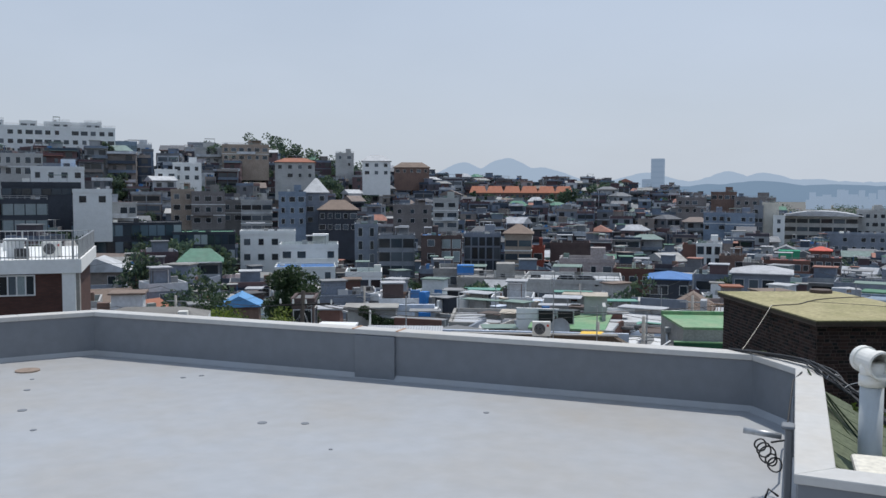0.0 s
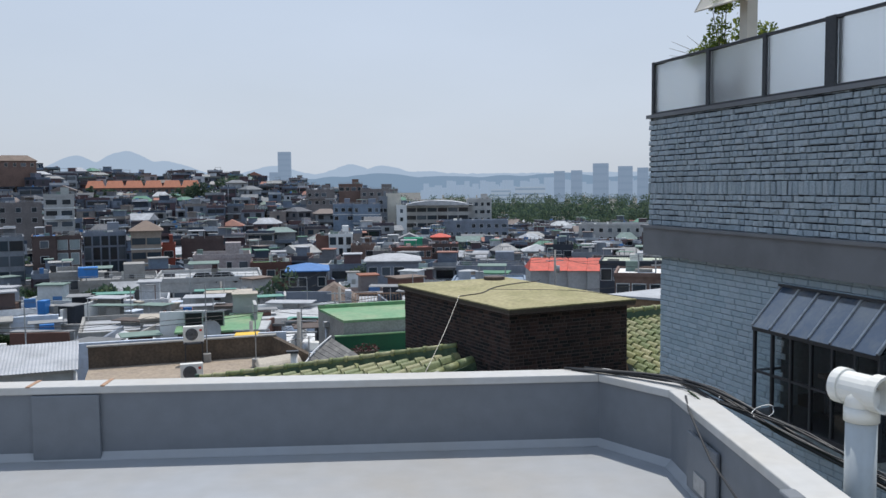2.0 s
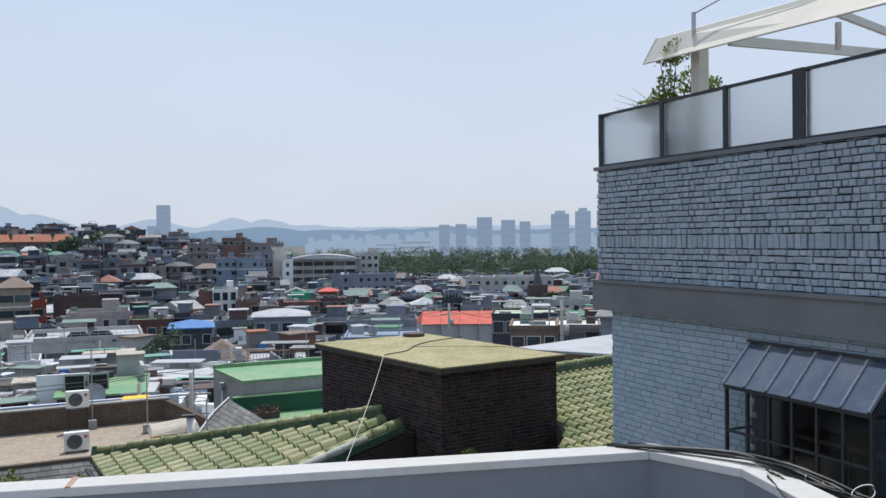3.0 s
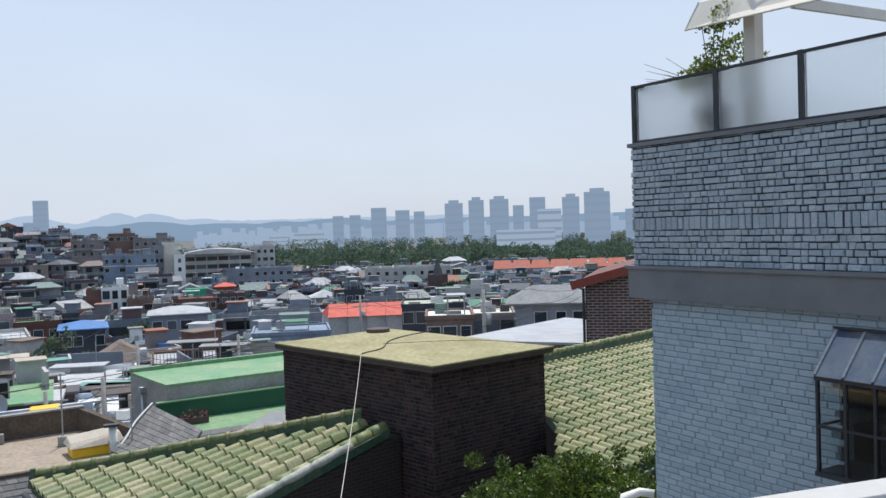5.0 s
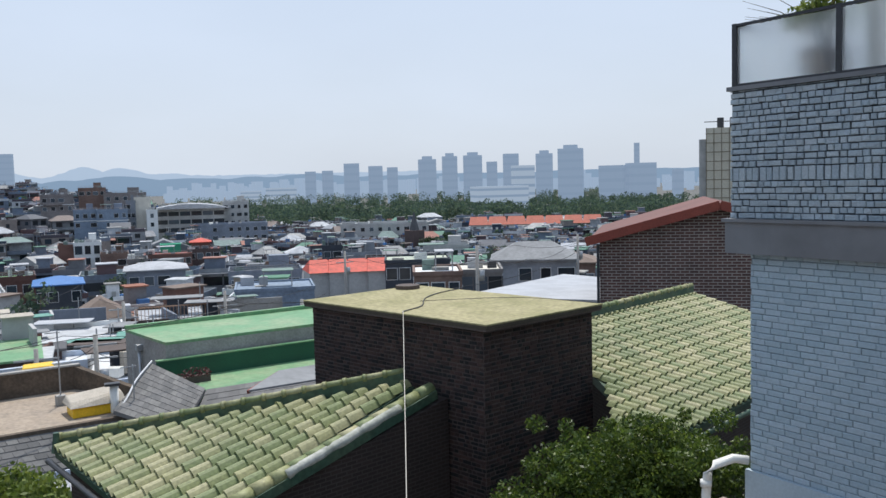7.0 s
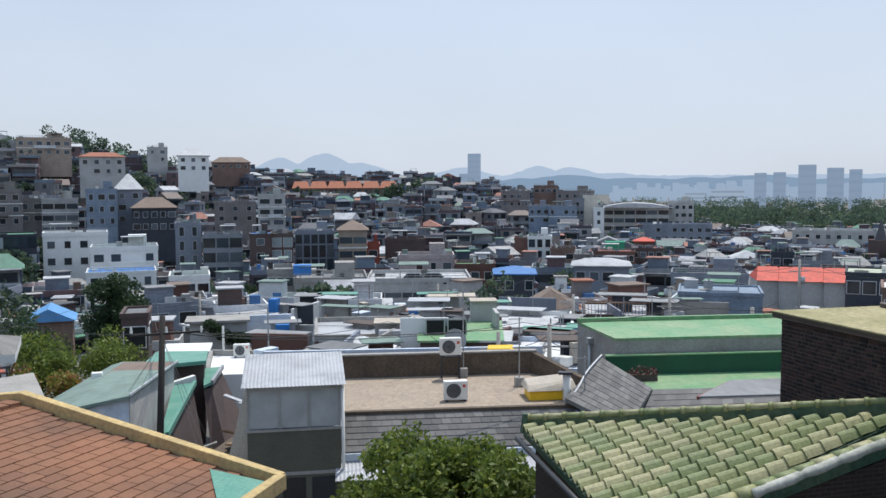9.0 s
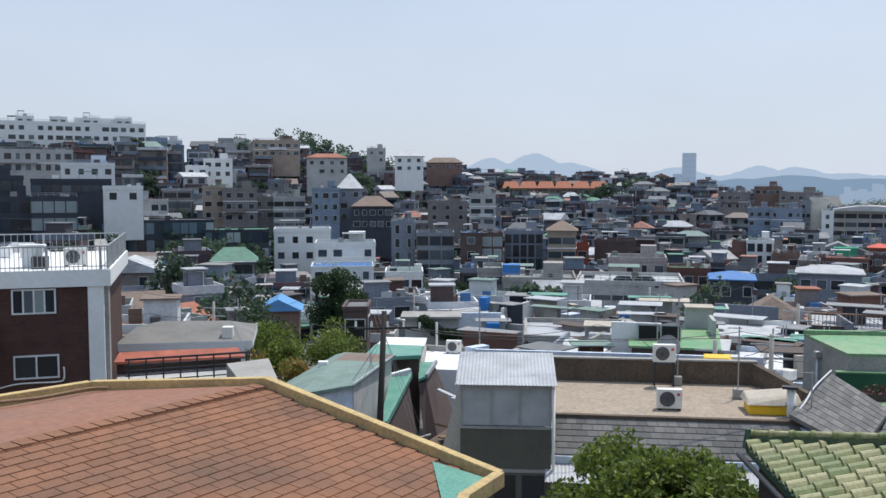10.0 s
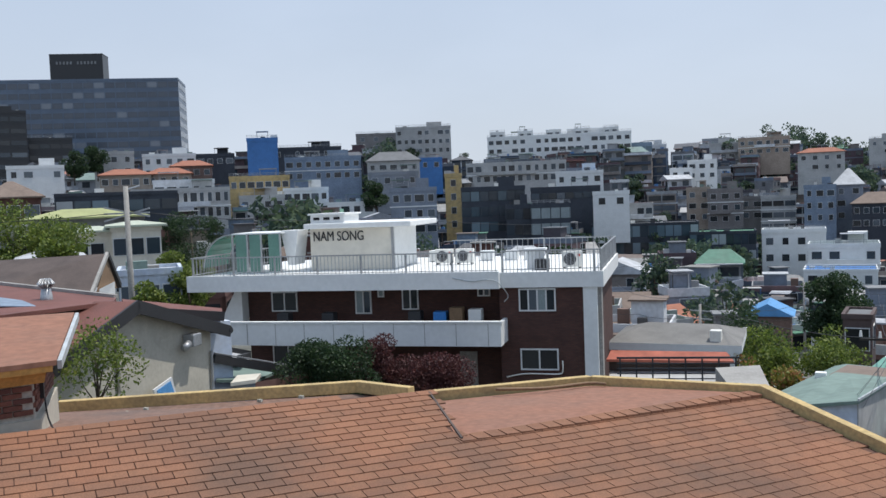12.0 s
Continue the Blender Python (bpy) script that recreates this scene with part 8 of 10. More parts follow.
    for k in range(26):
        x, y = rnd.uniform(-14.2, -12.0), rnd.uniform(31.5, 41)
        z = -7.6 + rnd.uniform(-0.6, 0.5)
        d2 = Vector((rnd.uniform(-1, 1), rnd.uniform(-1, 1), rnd.uniform(-0.4, 0.6))).normalized() * rnd.uniform(0.5, 1.6)
        solo("scrap_board", Geo().beam((x, y, z), tuple(Vector((x, y, z)) + d2), rnd.uniform(0.05, 0.35), 0.05), M[rnd.choice(["wood", "zinc", "white_metal", "iron", "red_trim", "concrete"])],
             "weathered board or sheet heaped in the back yard", "scrap", "scrap in the yard", loc=(x, y, z))
    solo("yard_heap", Geo().prism([(-14.6, 31), (-11.6, 30.6), (-11.4, 41), (-14.4, 42)], -9.5, -8.0), M["brown_concrete"], "dark cluttered yard floor between the houses", "yard")
    # grey canvas hung beside the stair house
    solo("hung_canvas", Geo().hexa([(-12.5, 30.4, -8.4), (-11.4, 30.2, -8.4), (-11.4, 30.6, -8.4), (-12.5, 30.8, -8.4)], [(-11.9, 31.4, -4.9), (-11.3, 31.2, -4.7), (-11.3, 31.5, -4.7), (-11.9, 31.7, -4.9)]), M["tarp"],
         "grey canvas sheet sloping beside the stair house", "canvas", loc=(-12, 30.5, -8.4))
    # grey-walled flats with a hedge
    f = Frame(-25.97, 57.32, 21.9)
    t = thing("grey_terrace_house", f.p(0, 0, -12), "grey rendered house with a sunken terrace and an ivy hedge", "house")
    part("wall", f.box(0, 3.6, 0, 2.2, -14, -7.0), M["wall10"], t)
    part("roof_slab", f.box(-0.3, 3.8, -0.3, 2.4, -7.0, -6.85), M["concrete"], t)
    part("terrace_floor", f.box(3.601, 6.6, 0, 2.6, -14, -9.1), M["concrete"], t)
    part("rear_wall", f.box(3.62, 6.6, 2.6, 2.9, -9.1, -7.0), M["bluewhite"], t)
    part("side_wall", f.box(5.9, 6.6, -0.25, 0.0, -14, -7.6), M["wall10"], t)
    part("return_wall", f.box(6.602, 6.8, 0.0, 2.9, -14, -7.3), M["wall10"], t)
    part("wall_cap", f.box(6.55, 6.85, 0.0, 2.95, -7.3, -7.22), M["white"], t)
    hd = thing("hedge", f.p(1.3, -0.45, -8.75), "clipped dark ivy hedge along the grey wall", "hedge")
    v_, f_ = leaf_cloud(np.random.default_rng(9), [(k * 0.36, k * 0.14, 0.75 + (0.9 - 0.3 * k if k < 3 else 0), 0.5) for k in range(12)], 5200, 0.15, 0.4)
    cc = new("foliage", np_mesh("foliage", v_, f_, M["leaf_dark"]))
    cc.parent = hd
    block("brick_house", "dark red-brown brick house with flat roofs beside the big tree", -29.79, 57.64, -6.19, 1.6, 3.5, 2, 24, M["wall11"], M["roof2"], cols=1, head=False, parapet=0.2)
    # hip-roofed pale hall and the fenced terrace
    t = thing("hip_roof_hall", (-27, 36, -10), "pale low hall with a grey hipped roof and white eave", "house")
    part("wall", Geo().prism([(-29.5, 35.2), (-25.2, 38.1), (-27.8, 42.3), (-32.2, 39.4)], -11, -5.5), M["white"], t)
    e = [(-29.9, 34.9, -5.3), (-24.9, 38.3, -5.35), (-27.6, 42.6, -5.35), (-32.6, 39.3, -5.3)]
    rg = [(-30.1, 38.2, -4.72), (-27.4, 39.9, -4.78)]
    v = e + [(p[0], p[1], p[2] - 0.35) for p in e] + rg
    part("roof", Geo().add(v, [(0, 1, 9, 8), (2, 3, 8, 9), (1, 2, 9), (3, 0, 8)]), M["grey_shingle"], t)
    part("eave", Geo().add(v, [(0, 4, 5, 1), (1, 5, 6, 2), (2, 6, 7, 3), (3, 7, 4, 0), (7, 6, 5, 4)]), M["white"], t)
    part("chimney", Geo().box(-26.2, 38.2, -5.3, -4.75, 0.5, 0.5, 0.5), M["pvc"], t, bevel=0.02)
    f = Frame(-24.6, 29.9, 43)
    t = thing("terrace_annex", f.p(0, 0, -10), "low annex with a red tile strip and a terrace railing", "house")
    part("wall", f.box(-0.4, 4.4, 0, 4.5, -11, -5.75), M["wall10"], t)
    part("tile_strip", Geo().slab(f.p(-0.5, 2.2, -5.16), f.p(4.6, 2.2, -5.26), f.p(4.4, 2.9, -5.0), f.p(-0.3, 2.9, -4.9), 0.1), M["salmon_roof"], t)
    part("rear_wall", f.box(-0.4, 4.5, 2.7, 2.9, -5.75, -5.1), M["dark_roof"], t)
    rl = thing("terrace_railing", f.p(0, 0.1, -5.7), "dark timber and steel terrace railing", "railing")
    for k in range(8):
        part("post", f.box(k * 0.62, k * 0.62 + 0.06, 0.05, 0.11, -5.75, -4.72), M["iron"], rl)
    for z in (-5.55, -5.35, -5.15, -4.95, -4.75):
        part("rail", f.box(-0.1, 4.5, 0.06, 0.10, z, z + (0.08 if z == -4.75 else 0.04)), M["iron"], rl)
    solo("white_ledge", Geo().prism([(-21.7, 32.0), (-17.6, 27.8), (-16.9, 28.6), (-20.8, 33.5)], -9.5, -5.0), M["concrete"], "pale rendered ledge with a flat top beside the annex", "wall", loc=(-21, 32, -9))
    # the timber utility pole
    px, py = -13.55, 29.2
    p = thing("utility_pole", (px, py, -9), "dark timber utility pole with a crossarm and stay wires", "utility pole")
    part("shaft", Geo().tube([(px - 0.35, py, -9.5), (px, py, -2.17)], 0.13, 12, r2=0.085), M["pole_dark"], p, smooth=True)
    part("crossarm", Geo().beam((px - 0.9, py - 0.3, -2.75), (px + 1.2, py + 0.3, -2.65), 0.06, 0.06), M["pole_dark"], p)
    for k in range(5):
        q = -0.9 + k * 0.5
        part("insulator", Geo().tube([(px + q, py + q * 0.25, -2.68), (px + q, py + q * 0.25, -2.5)], 0.05, 8, r2=0.03), M["pvc"], p)
    for k, tgt in enumerate(((-16.9, 29.5, -7.5), (-15.9, 28.6, -8), (-12.4, 30, -8), (-13, 32, -7.8), (-17.4, 30.5, -7.5), (-11.9, 29.6, -7.9))):
        wire_run("stay_wire", [(px, py, -2.9), tgt], 0.006, M["zinc"], "thin stay wire from the utility pole", n=4)
    for k, tgt in enumerate(((-52, 60, -6), (-40, 80, -8), (6, 60, -6.5), (-10, 75, -9), (20, 46, -3), (-30, 60, -7))):
        wire_run("overhead_cable", [(px, py + 0.05 * k, -2.6), tuple(Vector((px, py, -2.6)).lerp(Vector(tgt), 0.5)), tgt], 0.014, M["black"], "black overhead cable between the utility poles", sag=0.5, n=16)


def build_middle_distance():
    # things just behind the terrace
    def roof_slab(name, label, pts, top, base, mroof, mwall, kerb=True):
        t = thing(name, (pts[0][0], pts[0][1], base), label, "house")
        part("wall", Geo().prism(pts, base, top - 0.1), mwall, t)
        part("roof_deck", Geo().prism([tuple(Vector(p) + (Vector(p) - Vector(pts[0]).lerp(Vector(pts[2]), 0.5)).normalized() * 0.25) for p in pts], top - 0.1, top), mroof, t)
        if kerb:
            g = Geo()
            for i in range(len(pts)):
                a, b = pts[i], pts[(i + 1) % len(pts)]
                part("kerb", Geo().beam((*a, top + 0.12), (*b, top + 0.12), 0.18, 0.35), mwall, t)
        return t
    def quad_at(b0, b1, r0, r1):
        return [polar(b0, r0), polar(b1, r0), polar(b1, r1), polar(b0, r1)]
    roof_slab("flat_roof_house", "low house with a long white sheet roof", quad_at(-17.0, -11.2, 56, 63), -7.2, -13, M["white_metal"], M["concrete"])
    roof_slab("flat_roof_house", "brown brick penthouse with a weathered green roof", quad_at(-10.8, -6.0, 47, 53), -5.75, -12, M["green_paint"], M["wall11"], False)
    roof_slab("flat_roof_house", "low house with a white painted roof deck", quad_at(-5.8, 0.5, 47, 56), -7.4, -12, M["cloth"], M["bluewhite"])
    roof_slab("flat_roof_house", "grey house with a pale terrace roof", quad_at(-19.5, -15.5, 48, 55), -8.2, -12, M["roof6"], M["wall10"])
    roof_slab("flat_roof_house", "white rendered house with terraces", quad_at(-7.0, -1.5, 58, 66), -7.3, -14, M["roof3"], M["white"])
    roof_slab("flat_roof_house", "low building with a rusty rail round its white roof", quad_at(-0.6, 4.6, 71, 79), -8.2, -14, M["white_metal"], M["dark_roof"])
    fr = Frame(*polar(-0.6, 70.9), 2)
    rl = thing("rusty_railing", fr.p(0, 0, -8), "rusty brown balustrade round a roof terrace", "railing")
    for k in range(26):
        part("baluster", fr.box(k * 0.25, k * 0.25 + 0.04, 0, 0.05, -8.0, -7.0), M["rust_joint"], rl)
    part("top_rail", fr.box(0, 6.5, -0.02, 0.07, -7.05, -6.97), M["rust_joint"], rl)
    potted_row(fr, 0.5, 6, -0.5, -9.2, 5, 60)
    # odds and ends on the near roofs
    rnd2 = random.Random(44)
    for k in range(150):
        b, r = rnd2.uniform(-20, 9), rnd2.uniform(47, 76)
        x, y = polar(b, r)
        z = -7.25 if r < 56 else -8.0
        if -10.8 < b < -6.0 and r < 54:
            z = -5.75
        q = rnd2.random()
        if q < 0.35:
            solo("roof_box", Geo().box(x, y, z, z + rnd2.uniform(0.3, 1.1), rnd2.uniform(0.4, 1.6), rnd2.uniform(0.3, 1.0), rnd2.uniform(0, 3)), M[rnd2.choice(["pvc", "iron", "concrete", "clutter_blue", "tarp", "white_metal", "dark_roof", "bluewhite"])],
                 "small box or locker standing on a flat roof", "box", "clutter on the flat roofs", loc=(x, y, z), bevel=0.02)
        elif q < 0.55:
            solo("roof_pipe", Geo().tube([(x, y, z), (x, y, z + rnd2.uniform(0.8, 2.6))], 0.04, 6), M["zinc"], "thin steel pipe standing on a flat roof", "pipe", "clutter on the flat roofs", loc=(x, y, z))
        elif q < 0.75:
            a = rnd2.uniform(-0.4, 0.4)
            solo("sheet_canopy", Geo().box(x, y, z + 1.1, z + 1.16, rnd2.uniform(1.5, 4), rnd2.uniform(1, 2.4), a), M[rnd2.choice(["white_metal", "roof6", "roof2", "mint", "tarp", "roof0", "dark_roof"])],
                 "flat sheet canopy over a roof corner", "canopy", "sheet canopies on the roofs", loc=(x, y, z))
            solo("canopy_wall", Geo().box(x, y, z - 2, z + 1.1, rnd2.uniform(1, 1.6), rnd2.uniform(0.6, 1.2), a), M[rnd2.choice(["wall1", "wall10", "wall6", "concrete"])], "low wall under a sheet canopy", "wall", "clutter on the flat roofs", loc=(x, y, z))
        else:
            solo("roof_wall", Geo().box(x, y, z - 3, z + rnd2.uniform(0.4, 1.0), rnd2.uniform(2, 6), 0.18, rnd2.choice([0.1, 1.6]) + rnd2.uniform(-0.2, 0.2)), M[rnd2.choice(["wall10", "wall9", "white", "concrete", "wall1"])], "low parapet wall between two flat roofs", "wall", "clutter on the flat roofs", loc=(x, y, z))
    # white garden canopy and parasol
    x, y = -12.9, 50.6
    t = thing("garden_canopy", (x, y, -9), "white canvas pavilion canopy on a roof terrace", "canopy")
    n = 4
    P = [(x - 1.7, y - 1.5), (x + 1.7, y - 1.5), (x + 1.7, y + 1.5), (x - 1.7, y + 1.5)]
    part("canvas", Geo().add([(p[0], p[1], -7.15) for p in P] + [(x, y, -6.35)] + [(p[0], p[1], -7.45) for p in P], [(0, 1, 4), (1, 2, 4), (2, 3, 4), (3, 0, 4), (0, 5, 6, 1), (1, 6, 7, 2), (2, 7, 8, 3), (3, 8, 5, 0)]), M["cloth"], t)
    for p in P:
        part("leg", Geo().box(p[0], p[1], -9.2, -7.2, 0.06, 0.06), M["zinc"], t)
    x, y = -10.5, 49.8
    t = thing("parasol", (x, y, -9), "grey-white canvas parasol on a roof terrace", "parasol")
    rim = [(x + 1.4 * math.cos(k * math.pi / 4), y + 1.4 * math.sin(k * math.pi / 4), -7.3) for k in range(8)]
    part("canopy", Geo().add(rim + [(x, y, -6.72)], [(k, (k + 1) % 8, 8) for k in range(8)]), M["pane_grey"], t)
    part("pole", Geo().tube([(x, y, -9.2), (x, y, -6.7)], 0.03, 8), M["zinc"], t)
    solo("canopy_deck", Geo().prism([(-16.5, 46), (-7.5, 47), (-7.5, 53), (-16.5, 53)], -12, -9.1), M["concrete"], "grey roof deck with a canopy and parasol", "roof terrace", loc=(-12, 50, -12))
    # satellite dish and black units on the green roof
    x, y, z = -7.05, 45.9, -5.75
    t = thing("satellite_dish", (x, y, -7.5), "grey satellite dish on a steel pole", "satellite dish")
    g = Geo()
    n = 16
    for r, dd in ((0.0, 0.14), (0.3, 0.09), (0.55, 0.0), (0.55, -0.02)):
        g.v += [(x + r * math.cos(k * 6.2832 / n), y - 0.1 + dd * 0.8, z + 0.1 + r * math.sin(k * 6.2832 / n)) for k in range(n)]
    for i in range(3):
        g.f += [(i * n + k, i * n + (k + 1) % n, (i + 1) * n + (k + 1) % n, (i + 1) * n + k) for k in range(n)]
    g.mi = [0] * len(g.f)
    part("dish", g, M["pane_grey"], t)
    part("mast", Geo().tube([(x, y + 0.05, -8), (x, y + 0.05, z + 0.5)], 0.03, 8), M["zinc"], t)
    for b in (-9.9, -8.6):
        x, y = polar(b, 48.5)
        f = Frame(x, y, 8)
        t = thing("chiller_unit", (x, y, -5.75), "black-faced rooftop cooling unit", "air conditioner", "cooling units on the green roof")
        part("casing", f.box(-0.45, 0.45, 0, 0.6, -5.75, -5.0), M["iron"], t, bevel=0.02)
        part("frame", f.box(-0.5, 0.5, -0.03, 0.0, -5.8, -4.95), M["zinc"], t)
        part("dark_face", f.box(-0.43, 0.43, -0.045, -0.031, -5.72, -5.02), M["void"], t)
    # lamp-post-like poles with cables
    for k, (b, r, zt) in enumerate(((-3.2, 46, -4.8), (-1.4, 64, -5.6), (-6.2, 46, -5.2), (4.4, 70, -6.0), (12, 90, -5.0), (19.5, 60, -2.6), (-24, 88, -8), (-36, 72, -6.8), (-17, 78, -7.4), (26.5, 85, -3.6), (-44, 96, -5.0), (-30.5, 100, -8.0), (8.6, 55, -5.0), (-9.5, 88, -7.5), (-12.7, 72, -7.3))):
        x, y = polar(b, r)
        t = thing("utility_pole", (x, y, zt - 6), "grey concrete utility pole with crossarms and cables", "utility pole", "utility poles")
        part("shaft", Geo().tube([(x, y, zt - 9), (x, y, zt)], 0.16, 10, r2=0.10), M["concrete"], t, smooth=True)
        for q in (0.5, 1.1):
            part("crossarm", Geo().beam((x - 0.9, y, zt - q), (x + 0.9, y + 0.2, zt - q), 0.08), M["zinc"], t)
        part("transformer", Geo().tube([(x + 0.3, y, zt - 2.3), (x + 0.3, y, zt - 1.6)], 0.2, 10), M["zinc"], t, smooth=True)
        for j in range(3):
            b2 = b + (6 if (k + j) % 2 else -7)
            x2, y2 = polar(b2, r * (1.0 + 0.12 * j))
            wire_run("overhead_cable", [(x, y, zt - 0.5 - j * 0.3), ((x + x2) / 2, (y + y2) / 2, zt - 1.0 - 0.3 * j), (x2, y2, zt - 0.6 - j * 0.4)], 0.016, M["black"], "black overhead cable between the utility poles", sag=0.3, n=12)
    # big dark tree and shrubs on the slope
    x, y = -37.11, 67.30
    tree("broadleaf_tree", (x, y, -12.9), 7.9, 3.0, 12000, 0.24, M["leaf_dark"], "dense dark green rounded tree among the houses", seed=11, nblob=22)
    for k, (xx, yy, zz, h, sp, m, lb) in enumerate(((-27.0, 50.0, -9.0, 2.6, 2.4, "leaf", "light green shrub behind the pole"), (-27.6, 44.0, -8.6, 2.7, 2.6, "leaf", "green garden shrubs on the bank"), (-24.9, 41.0, -8.4, 2.4, 1.7, "leaf", "bushy green shrub on the bank"),
                                                  (-25.9, 39.0, -8.4, 2.5, 1.4, "leaf_orange", "yellow and orange-leaved shrub beside the annex"), (-22.4, 37.5, -8.4, 2.2, 1.5, "leaf_orange", "yellow-green shrub beside the grey house"),
                                                  (-33.5, 52, -9.5, 3.6, 2.6, "leaf_dark", "dark shrub behind the hall"))):
        tree("garden_shrub", (xx, yy, zz), h, sp, 2200, 0.20, M[m], lb, seed=50 + k, nblob=12, trunk_h=0.3, category="shrub", twigs=3)
    tree("garden_shrub", (-24.86, 45.50, -9.15), 2.6, 1.7, 5000, 0.14, M["leaf"], "rounded light green garden tree behind the grey house", seed=58, nblob=14, trunk_h=0.5, category="shrub", twigs=3)
    # blue-roofed brick house with a gable
    x, y = -53.62, 84.13
    f = Frame(x, y, 30)
    t = thing("blue_roof_house", (x, y, -13), "tan brick gabled house with a bright blue sheet roof", "house")
    TAKEN.append((x, y, 4))
    part("wall", f.box(-2.2, 2.2, 0, 5, -18, -11.4), M["wall3b"], t)
    v = [f.p(-2.6, -0.4, -11.5), f.p(2.6, -0.4, -11.5), f.p(2.6, 5.4, -11.5), f.p(-2.6, 5.4, -11.5), f.p(0, -0.4, -10.2), f.p(0, 5.4, -10.2)]
    part("roof", Geo().add(v, [(0, 4, 5, 3), (1, 2, 5, 4), (0, 1, 4), (2, 3, 5)]), M["bluesheet_light"], t)




def build_gable_house():
    # brown brick gable with a red verge, behind the second tile roof
    fr = Frame(14.14, 30.77, -33.3)
    t = thing("brick_gable_house", fr.p(0, 0, -9), "brown brick gable house with dark red verge boards", "house")
    W = 11.0
    ridge_u, zr, ze = 3.95, 0.62, -0.42
    g = Geo()
    n = 8
    front = [fr.p(0.05, 0, -9), fr.p(W, 0, -9), fr.p(W, 0, -1.2), fr.p(ridge_u, 0, zr - 0.05), fr.p(0.05, 0, ze - 0.15)]
    back = [fr.p(0.05, 9, -9), fr.p(W, 9, -9), fr.p(W, 9, -1.2), fr.p(ridge_u, 9, zr - 0.05), fr.p(0.05, 9, ze - 0.15)]
    g.add(front + back, [(0, 1, 2, 3, 4), (9, 8, 7, 6, 5), (0, 4, 9, 5), (1, 6, 7, 2), (3, 2, 7, 8), (4, 3, 8, 9)])
    part("wall", g, M["gable_brick"], t)
    part("roof", Geo().slab(fr.p(-0.35, -0.3, ze - 0.12), fr.p(ridge_u, -0.3, zr + 0.02), fr.p(ridge_u, 9.2, zr + 0.02), fr.p(-0.35, 9.2, ze - 0.12), 0.1), M["red_roof"], t)
    part("roof", Geo().slab(fr.p(ridge_u, -0.3, zr + 0.02), fr.p(W + 0.4, -0.3, -1.3), fr.p(W + 0.4, 9.2, -1.3), fr.p(ridge_u, 9.2, zr + 0.02), 0.1), M["red_roof"], t)
    part("verge_board", Geo().beam(fr.p(-0.4, -0.34, ze - 0.17), fr.p(ridge_u, -0.34, zr - 0.05), 0.10, 0.30), M["red_trim"], t)
    part("verge_board", Geo().beam(fr.p(ridge_u, -0.34, zr - 0.05), fr.p(W + 0.4, -0.34, -1.38), 0.10, 0.30), M["red_trim"], t)
    part("down_pipe", Geo().tube([fr.p(0.0, -0.1, -0.7), fr.p(0.0, -0.1, -8)], 0.05, 8), M["iron"], t)
    w = framed_window(fr, 5.0, 5.9, -2.05, -1.35, 0.0, "side_window", t)
    # tan tiled tower behind
    x, y = 36.2, 52.2
    f = Frame(34.95, 52.94, -38)
    t = thing("tiled_tower", f.p(0, 0, -12), "cream tiled tower block with roof vents", "building")
    part("shaft", f.box(0, 6, 0, 6, -14, 4.6), M["tower_tile"], t)
    g = Geo()
    for k in range(13):
        f.box(-0.02, 6.02, -0.03, 6.02, -3 + k * 0.6, -2.95 + k * 0.6, g)
        f.box(0.0 + k * 0.48, 0.05 + k * 0.48, -0.03, 0, -14, 4.6, g)
    part("tile_joints", g, M["tile_joint"], t, kind="stuff")
    part("side_strip", f.box(-0.45, -0.02, 0.5, 3, -14, 3.9), M["wall10"], t)
    for k in range(2):
        part("roof_vent", Geo().tube([f.p(0.9 + k * 0.8, 1, 4.6), f.p(0.9 + k * 0.8, 1, 5.3)], 0.22, 10), M["iron"], t)
    part("roof_rail", Geo().beam(f.p(-0.1, 0, 5.0), f.p(6, 0, 5.0), 0.05), M["iron"], t)
    # white low roof with a brown side
    t = thing("white_sheet_roof_shed", (12.0, 36.0, -6), "long shed with a white sheet roof and brown side", "shed")
    pts = [(11.2, 36.9, -3.0), (16.2, 33.0, -3.05), (22.0, 42.5, -3.5), (20.9, 46.3, -3.55)]
    part("roof", Geo().slab(*pts, 0.10), M["white_metal"], t)
    part("wall", Geo().hexa([(11.4, 36.8, -9), (16.1, 33.2, -9), (21.8, 42.5, -9), (20.8, 46.0, -9)], [(11.4, 36.8, -3.12), (16.1, 33.2, -3.17), (21.8, 42.5, -3.62), (20.8, 46.0, -3.67)]), M["wood"], t)
    lm("low_house", "low brown house with white pillars and a white sheet roof", 16.03, 19.04, 76, -5.62, -7.34, 6, M["wall3b"], M["white"], cols=3, head=False, parapet=0.25, win_w=1.0)
    lm("low_house", "low house with a cream flat roof and wide eaves", 18.92, 21.66, 80, -5.57, -6.92, 6, M["wall4"], M["cream"], cols=3, head=False, parapet=0.25, glassy=True, fh=2.6)
    lm("low_house", "low dark house with a pale green flat roof", 14.67, 18.80, 104, -4.90, -5.80, 7, M["wall6"], M["palegreen"], cols=5, head=False, parapet=0.25)
    lm("low_house", "low house with a grey hipped sheet roof", 21.53, 26.67, 98, -5.11, -6.00, 7, M["wall0"], M["roof0"], cols=4, head=False, parapet=0.2, hip=1.8)
    lm("low_house", "dark green netted roof structure among trees", 23.45, 25.33, 133, -4.25, -5.16, 7, M["sheet_green"], M["roof1"], cols=0, rows=[9], head=False, parapet=0.2)
